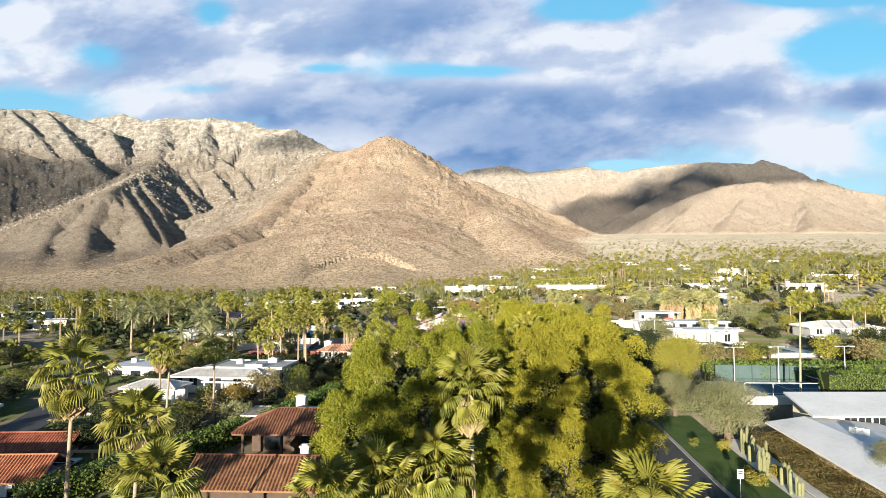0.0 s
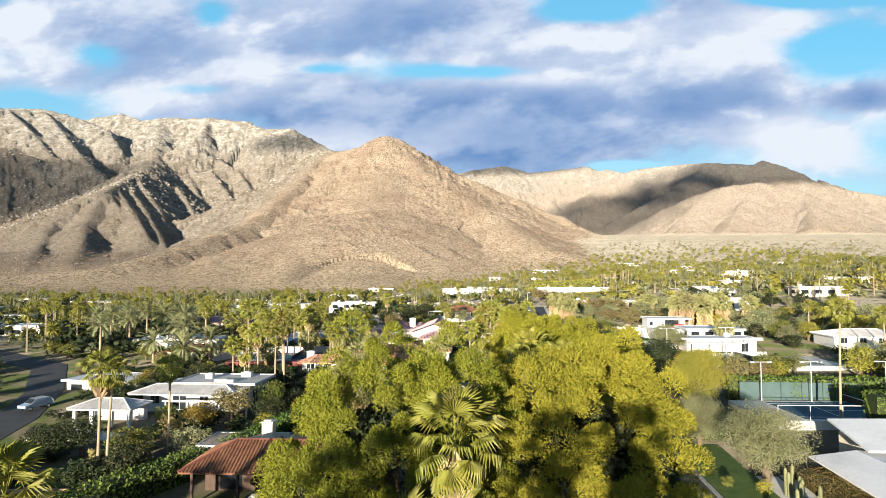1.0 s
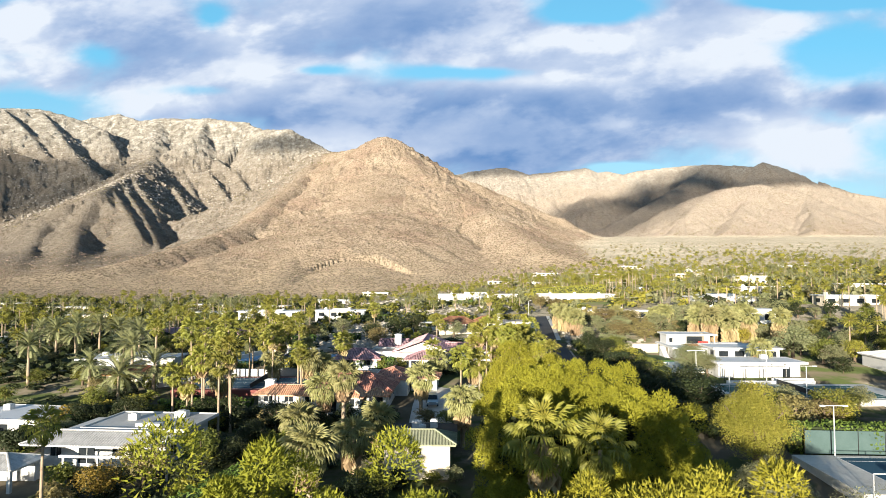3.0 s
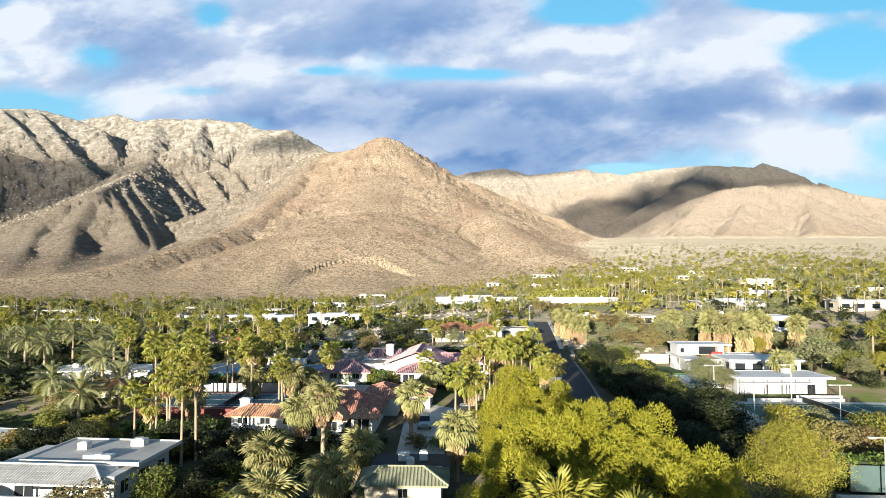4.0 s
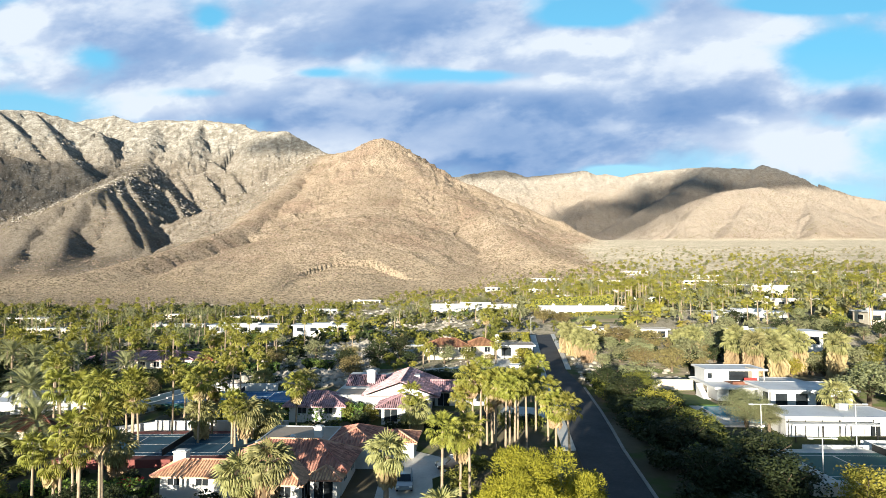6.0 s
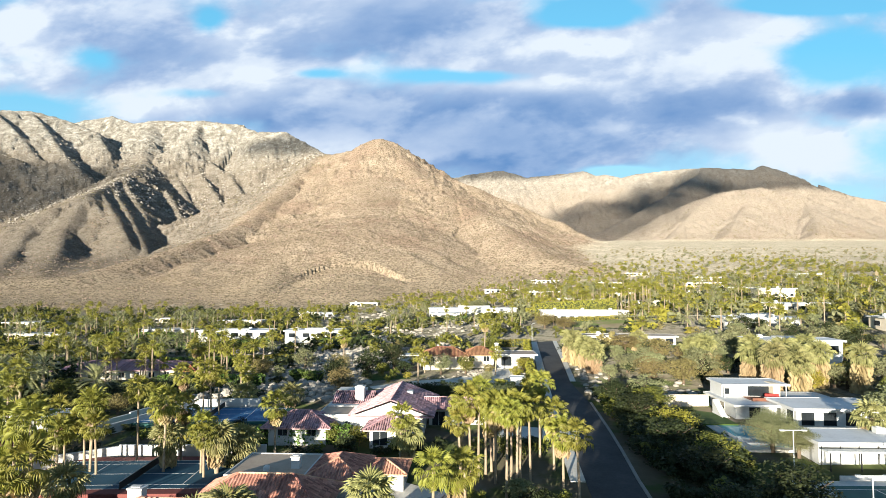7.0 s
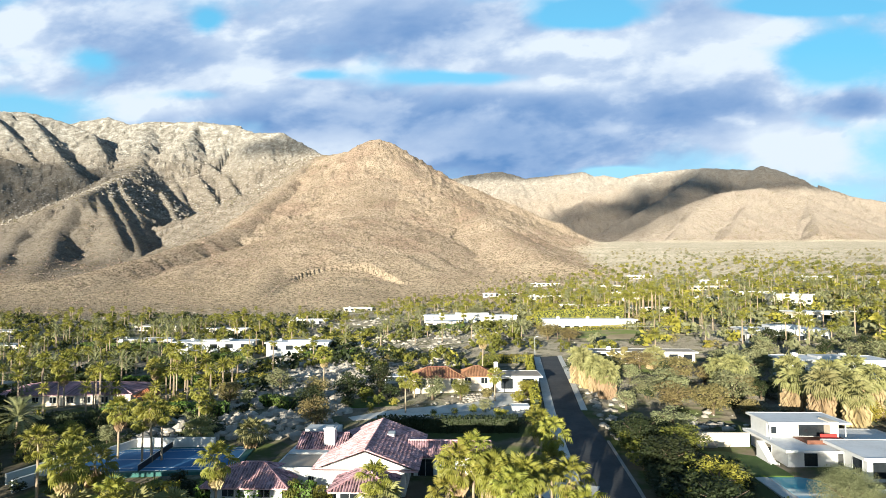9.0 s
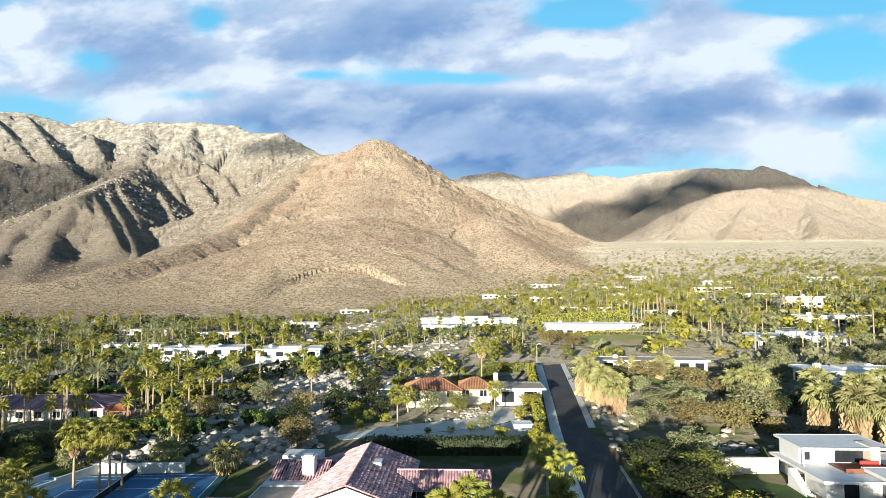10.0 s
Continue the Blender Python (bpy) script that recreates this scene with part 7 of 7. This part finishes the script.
# D, the near-black leaf, is repeated to darken the shaded gardens by colour.
G, D, O, T, Y, W = "green_leaf", "dark_leaf", "olive_leaf", "tan_leaf", "lime_leaf", "yellow_leaf"
scatter([(-105, 62, -64, 132, 90, 3, 6.5, (D, D, G, D, O)), (-70, 50, -26, 92, 100, 3, 6.0, (G, D, D, D, D, O, T)), (-64, 92, -20, 130, 90, 3, 6.0, (G, D, D, D, O, Y, D)), (-24, 76, 4, 122, 70, 3, 6.0, (G, D, D, D)),
         (-100, 128, -40, 200, 120, 3, 6.5, (G, D, D, D, O, T)), (-30, 150, 22, 165, 14, 3, 5, (G, D)), (2, 105, 22, 160, 30, 2.5, 5, (G, D, O)),
         (-48, 182, -12, 232, 14, 2.5, 5, (D, O, T, G)), (44, 105, 90, 122, 26, 4, 7.5, (G, O, Y, T)), (76, 60, 130, 170, 60, 4, 8, (G, O, Y, D)),
         (40, 186, 100, 240, 50, 3.5, 7.5, (O, O, T, T, D)), (82, 120, 135, 262, 110, 4, 8, (O, G, D, Y, O)), (-16, 153, 18, 165, 16, 2.5, 4, (G, D, G)), (-50, 195, 0, 240, 12, 2.5, 5, (O, T, D)), (-50, 225, 34, 300, 95, 1.6, 4.0, (O, T, G, Y, O, D)), (-4, 189, 22, 193, 36, 1.4, 2.4, (O, T)), (30, 57, 40, 82, 8, 1.4, 2.4, (O, G))], 11, True)

# Low bushes mostly near-black, standing in for shade under the garden trees.
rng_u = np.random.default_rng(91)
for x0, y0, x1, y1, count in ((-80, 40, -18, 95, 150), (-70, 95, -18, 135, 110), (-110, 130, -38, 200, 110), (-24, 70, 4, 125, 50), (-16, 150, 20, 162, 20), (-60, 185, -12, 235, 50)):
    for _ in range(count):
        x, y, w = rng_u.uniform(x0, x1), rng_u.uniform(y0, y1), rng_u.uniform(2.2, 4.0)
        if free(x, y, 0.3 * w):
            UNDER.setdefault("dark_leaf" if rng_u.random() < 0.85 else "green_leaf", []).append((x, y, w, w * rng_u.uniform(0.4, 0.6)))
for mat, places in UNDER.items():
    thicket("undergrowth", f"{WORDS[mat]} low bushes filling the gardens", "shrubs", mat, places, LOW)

# ---- far gardens, as masses ----


def low_crown(kind, mat, rng):
    V, F = [], []
    if kind == "palm":
        tri = []
        for i in range(22):
            u = (i + 0.5) / 22
            for k in (-0.75, 0.0, 0.75):
                r, w = 2.3 * rng.uniform(0.8, 1.1), 0.16
                droop = -0.5 * (1 - u) - 0.15
                tri.append(np.array([(0.35, 0, 0), (r * 0.65, k * 0.9 - w * 1.6, droop * 0.4), (r * 0.65, k * 0.9 + w * 1.6, droop * 0.4), (r * 0.62, k * 0.9, 0.1 + droop * 0.4),
                                     (r * (1 - 0.12 * abs(k)), k * 1.4, droop)]) @ turn_zyx(i * 2.399963, math.radians(-62 + 140 * u), rng.uniform(-0.4, 0.4)).T)
                q = 5 * (len(tri) - 1)
                F += [(q, q + 1, q + 3), (q, q + 3, q + 2), (q + 1, q + 4, q + 3), (q + 3, q + 4, q + 2)]
        return np.vstack(tri), np.array(F)
    if kind == "date":
        n = 0
        for i in range(24):
            u = (i + 0.5) / 24
            v, f = feather_leaf(3.4, 5, 0.3 + 0.6 * (1 - u), rng)
            v = v @ turn_zyx(i * 2.399963, math.radians(-40 + 112 * u), 0).T
            V.append(v)
            F += [[k + n for k in q] for q in f]
            n += len(v)
        return np.vstack(V), np.array(F)
    cs = []
    for i in range(9):
        d = unit(rng.normal(size=3))
        cs.append((d[0] * 0.58, d[1] * 0.58, 0.72 + d[2] * 0.5, rng.uniform(0.28, 0.48)))
    v, f = clump_leaves(cs, 7, 0.42, 0.65, 0.55, 0, 0.6, rng)
    return v, f


def mass(name, label, category, kind, mat, zones, seed, trunk=True):
    """Many far plants of one kind as one mass; zones (x0, y0, x1, y1, count, smallest, largest)."""
    rng = np.random.default_rng(seed)
    temps = [low_crown(kind, mat, rng) for _ in range(4)]
    V, F, TV, TF = [], [], [], []
    n = tn = 0
    for x0, y0, x1, y1, count, lo, hi in zones:
        for _ in range(count):
            x, y = rng.uniform(x0, x1), rng.uniform(y0, y1)
            if not free(x, y, 0.8):
                continue
            h = rng.uniform(lo, hi)
            tv, tf = temps[int(rng.integers(4))]
            a = rng.uniform(0, 6.28)
            c, s = math.cos(a), math.sin(a)
            R = np.array([[c, -s, 0], [s, c, 0], [0, 0, 1]])
            z = gz(x, y)
            if kind in ("palm", "date"):
                v = tv @ R.T * rng.uniform(0.6, 1.05) + (x, y, z + h - 1)
                r = 0.22
                k = np.array([(x - r, y, z - 0.5), (x, y - r, z - 0.5), (x + r, y, z - 0.5), (x, y + r, z - 0.5), (x - r * 0.7, y, z + h - 1), (x, y - r * 0.7, z + h - 1),
                              (x + r * 0.7, y, z + h - 1), (x, y + r * 0.7, z + h - 1)])
                TV.append(k)
                TF.append(np.array([(0, 1, 5, 4), (1, 2, 6, 5), (2, 3, 7, 6), (3, 0, 4, 7)]) + tn)
                tn += 8
            else:
                w = h * rng.uniform(0.55, 0.8)
                v = tv @ R.T * (w, w, h / 1.6) + (x, y, z - 0.08 * h)
            V.append(v)
            F.append(tf + n)
            n += len(v)
    t = thing(name, label, category, kind="stuff")
    part("crowns", array_mesh("crowns", np.vstack(V), np.vstack(F), mat), None, t)
    if TV:
        part("trunks", array_mesh("trunks", np.vstack(TV), np.vstack(TF), "palm_bark"), None, t)


mass("fan_palm_grove", "many tall fan palms among far gardens", "palm trees", "palm", "fan_leaf",
     [(-110, 196, -40, 262, 46, 4, 11), (-330, 255, -30, 420, 175, 4, 11), (-420, 400, -60, 520, 120, 4, 10), (50, 262, 260, 420, 105, 4, 12), (-20, 330, 60, 470, 36, 4, 9),
      (40, 420, 330, 640, 150, 4, 12), (120, 640, 420, 820, 50, 4, 10), (-150, 130, -95, 260, 50, 5, 12), (95, 170, 200, 262, 40, 5, 12), (86, 338, 106, 352, 16, 11, 15), (70, 345, 76, 352, 8, 9, 13),
      (-40, 460, 160, 640, 90, 4, 10), (40, 640, 240, 800, 60, 4, 9)], 21)
mass("date_palm_grove", "many date palms among far gardens", "palm trees", "date", "date_leaf",
     [(-330, 270, -90, 420, 120, 6, 10), (-120, 190, -60, 300, 40, 6, 9), (60, 250, 240, 400, 70, 6, 9), (-60, 300, 60, 430, 30, 5, 8), (60, 420, 300, 600, 50, 6, 9)], 22)
mass("far_trees", "dark green trees filling the far gardens", "trees", "bush", "green_leaf",
     [(-340, 255, -20, 430, 420, 2.5, 6), (-440, 420, -60, 540, 240, 3, 6), (44, 250, 300, 430, 150, 2.5, 6), (60, 430, 420, 680, 160, 3, 6.5), (-150, 130, -90, 260, 90, 3, 6),
      (-20, 240, 40, 400, 70, 2.5, 5.5), (-60, 450, 160, 640, 120, 2.5, 5), (100, 640, 520, 950, 150, 3, 6)], 23)
# Shade among the far gardens, given by near-black leaf colour.
mass("far_trees", "far garden trees with shade put into their dark leaf colour", "trees", "bush", "dark_leaf",
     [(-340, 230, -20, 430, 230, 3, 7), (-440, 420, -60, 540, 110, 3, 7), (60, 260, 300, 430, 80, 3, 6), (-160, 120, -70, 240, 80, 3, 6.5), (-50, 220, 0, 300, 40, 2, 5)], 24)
mass("far_trees", "pale olive trees among the far gardens", "trees", "bush", "olive_leaf",
     [(-300, 260, -20, 430, 120, 2.5, 5), (44, 240, 300, 430, 260, 3, 6.5), (60, 430, 460, 760, 340, 3, 6.5), (140, 760, 760, 1150, 260, 2, 5), (-20, 330, 60, 470, 90, 2, 5), (-160, 420, 40, 560, 120, 1.5, 4)], 25)
mass("desert_scrub", "dry tan scrub over the desert fan", "shrubs", "bush", "tan_leaf",
     [(44, 240, 300, 430, 160, 2.5, 5.5), (60, 430, 640, 760, 330, 2, 5), (100, 760, 900, 1250, 560, 1.5, 4), (-160, 440, 60, 640, 260, 1.2, 3), (-440, 440, -160, 620, 200, 1.2, 3)], 26)
mass("far_trees", "yellow-green trees among the far gardens", "trees", "bush", "lime_leaf",
     [(44, 250, 280, 440, 300, 2.5, 6), (60, 440, 340, 640, 240, 2.5, 6), (-300, 260, -40, 430, 170, 2.5, 5), (-40, 240, 40, 420, 40, 2, 4), (-110, 200, -40, 262, 30, 2, 4), (-40, 450, 200, 680, 110, 2.5, 5), (120, 640, 560, 1000, 220, 3, 6)], 27)

def slope_cover(name, label, category, mat, count, smallest, largest, near, far, west, east, seed, flat=0.75):
    """Low rounded lumps, bushes or rocks, sown over the mountain slopes between two distances."""
    rng = np.random.default_rng(seed)
    x, y, z, hill, reach = SLOPES
    rows = np.nonzero((reach[:-1, 0] > near) & (reach[:-1, 0] < far))[0]
    i, j = rng.choice(rows, count * 3), rng.integers(0, 898, count * 3)
    keep = (hill[i, j] > 0.5) & (rng.random(len(i)) < y[i, j] / 1000) & (x[i, j] > west) & (x[i, j] < east) & (wave2(x[i, j] / 45, y[i, j] / 45, 77) + 0.25 * rng.normal(size=len(i)) > -0.08)
    i, j = i[keep][:count], j[keep][:count]
    a, b = rng.random(len(i)), rng.random(len(i))
    mixed = lambda g: (g[i, j] * (1 - a) + g[i + 1, j] * a) * (1 - b) + (g[i, j + 1] * (1 - a) + g[i + 1, j + 1] * a) * b
    c = np.stack([mixed(x), mixed(y), mixed(z)], -1)
    r = rng.uniform(smallest, largest, len(i)) * rng.uniform(0.5, 1.0, len(i)) * np.clip(c[:, 1] / 1200, 0.5, 1.3)
    ring = np.array([(1, 0, 0), (0.31, 0.95, 0.1), (-0.81, 0.59, 0), (-0.81, -0.59, 0.1), (0.31, -0.95, 0), (0.1, 0, flat), (0, 0, -0.6)])
    shape = ring[None] * (1 + 0.25 * rng.normal(size=(len(i), 7, 3))) * r[:, None, None] + c[:, None] + np.array([0, 0, 0.15])
    tri = np.array([(k, (k + 1) % 5, 5) for k in range(5)] + [((k + 1) % 5, k, 6) for k in range(5)])
    faces = (tri[None] + 7 * np.arange(len(i))[:, None, None]).reshape(-1, 3)
    tagged(part(name, array_mesh(name, shape.reshape(-1, 3), faces, mat), None), label, category, kind="stuff")


slope_cover("desert_scrub", "dark dry scrub dotted over the bare slopes", "shrubs", "scrub_leaf", 15000, 0.9, 2.0, 640, 2000, -900, 420, 301)
slope_cover("boulders", "brown boulders strewn over the bare slopes", "boulders", "slope_rock", 6000, 0.9, 2.6, 640, 2000, -900, 420, 302, 0.9)
slope_cover("boulders", "pale granite boulders on the high slopes", "boulders", "boulder", 6000, 2.0, 5.5, 2100, 3500, -2600, -300, 303, 0.9)
slope_cover("desert_scrub", "dark dry scrub dotted over the far slopes", "shrubs", "scrub_leaf", 6000, 1.5, 3.2, 1900, 3300, -2200, -350, 304)
slope_cover("desert_scrub", "dark dry scrub dotted over the far hill", "shrubs", "scrub_leaf", 3500, 1.5, 3.4, 1900, 3000, 500, 2200, 305)

# far houses, low and pale among the trees
rngh = np.random.default_rng(77)
for fx, fy, fw in [(-180, 340, 20), (-130, 360, 22), (-205, 290, 16), (-230, 400, 22), (-110, 410, 20), (-160, 430, 24), (-60, 400, 16), (-75, 450, 18),
                   (-60, 560, 18), (90, 430, 22), (130, 470, 20), (160, 420, 18), (110, 380, 18), (200, 460, 22), (150, 540, 20),
                   (90, 560, 22), (220, 560, 22), (60, 640, 24), (170, 650, 22), (260, 640, 20), (150, 310, 18), (150, 250, 16), (185, 290, 18), (120, 740, 24), (230, 760, 22),
                   (-260, 340, 18), (-290, 430, 20), (-120, 245, 16), (-135, 200, 16), (300, 480, 22), (330, 600, 22)]:
    if free(fx, fy, 2):
        wall = "white_wall" if rngh.random() < 0.5 else "cream_wall"
        roof = ["white_roof", "grey_roof", "tan_roof"][int(rngh.integers(3))]
        long_white(fx, fy, fw * 1.25, 8, rngh.uniform(2.4, 3.0), gz(fx, fy) + 0.2, rngh.uniform(-8, 8), "pale low house with flat roof among far gardens", roof, wall, 4.5, (2.6, 1.5), 1)


def power_line(x0, y0, z0, x1, y1, z1, sag):
    """Two timber poles with a crossarm each and a slack wire between them."""
    t = thing("power_line", "slack overhead wire between two slim timber poles", "power line")
    pts = [(x0 + (x1 - x0) * k / 16, y0 + (y1 - y0) * k / 16, z0 + (z1 - z0) * k / 16 - sag * 4 * (k / 16) * (1 - k / 16)) for k in range(17)]
    part("wire", Geo().tube(pts, [0.05] * 17, 4), "cable_sheath", t)
    for x, y, z in ((x0, y0, z0), (x1, y1, z1)):
        p = part("pole", Geo().tube([(x, y, gz(x, y) - 0.5), (x, y, z + 0.3)], [0.14, 0.1], 8), "bark", t)
        part("crossarm", Geo().box(x - 0.7, y - 0.06, z - 0.1, x + 0.7, y + 0.06, z, 0.01), "bark", p)


power_line(49.5, 300, 17.6, 134.6, 300, 18.6, 1.0)


# ---- clouds that shade parts of the mountains ----


def cloud(x, y, z, length, width, thick, turn, seed):
    """A drifting cloud bank: a ragged bank of vapour with a denser heart."""
    ico = bmesh.new()
    bmesh.ops.create_icosphere(ico, subdivisions=4, radius=1)
    iv = np.array([v.co[:] for v in ico.verts])
    fi = np.array([[v.index for v in f.verts] for f in ico.faces])
    ico.free()
    V, F = [], []
    for k, size in enumerate((1.12, 0.92, 0.70)):
        lump = np.array([noise.fractal(tuple(p * 1.7 + seed * 7 + k * 3), 0.9, 2.1, 4) for p in iv])
        V.append(iv * (1 + 0.38 * lump[:, None]) * np.array([length, width, thick]) * 0.5 * size)
        F.append(fi + k * len(iv))
    ob = part("cloud", array_mesh("cloud", np.vstack(V), np.vstack(F), "cloud_vapour", True), None)
    ob.matrix_basis = pose(x, y, z, 0, 0, turn)
    tagged(ob, "grey-white cloud bank drifting high over the valley", "cloud", "clouds", "structure")


def under_sun(x, y, z, s):
    """A place s metres from (x, y, z) towards the sun."""
    return x + sx * s, y + sy * s, z + sz * s


cloud(*under_sun(960, 3450, 330, 8000), 760, 480, 430, 0, 1)
cloud(*under_sun(1760, 3350, 640, 8000), 1150, 460, 300, 0, 2)
cloud(*under_sun(1330, 3450, 500, 8000), 620, 400, 300, 0, 7)
cloud(*under_sun(2250, 2300, 200, 8000), 800, 300, 160, 0, 6)
cloud(*under_sun(-1700, 2150, 360, 8000), 900, 420, 380, 20, 3)
cloud(*under_sun(-760, 2760, 690, 8000), 520, 240, 120, 0, 4)
cloud(*under_sun(520, 4250, 800, 8000), 1100, 300, 110, 0, 5)
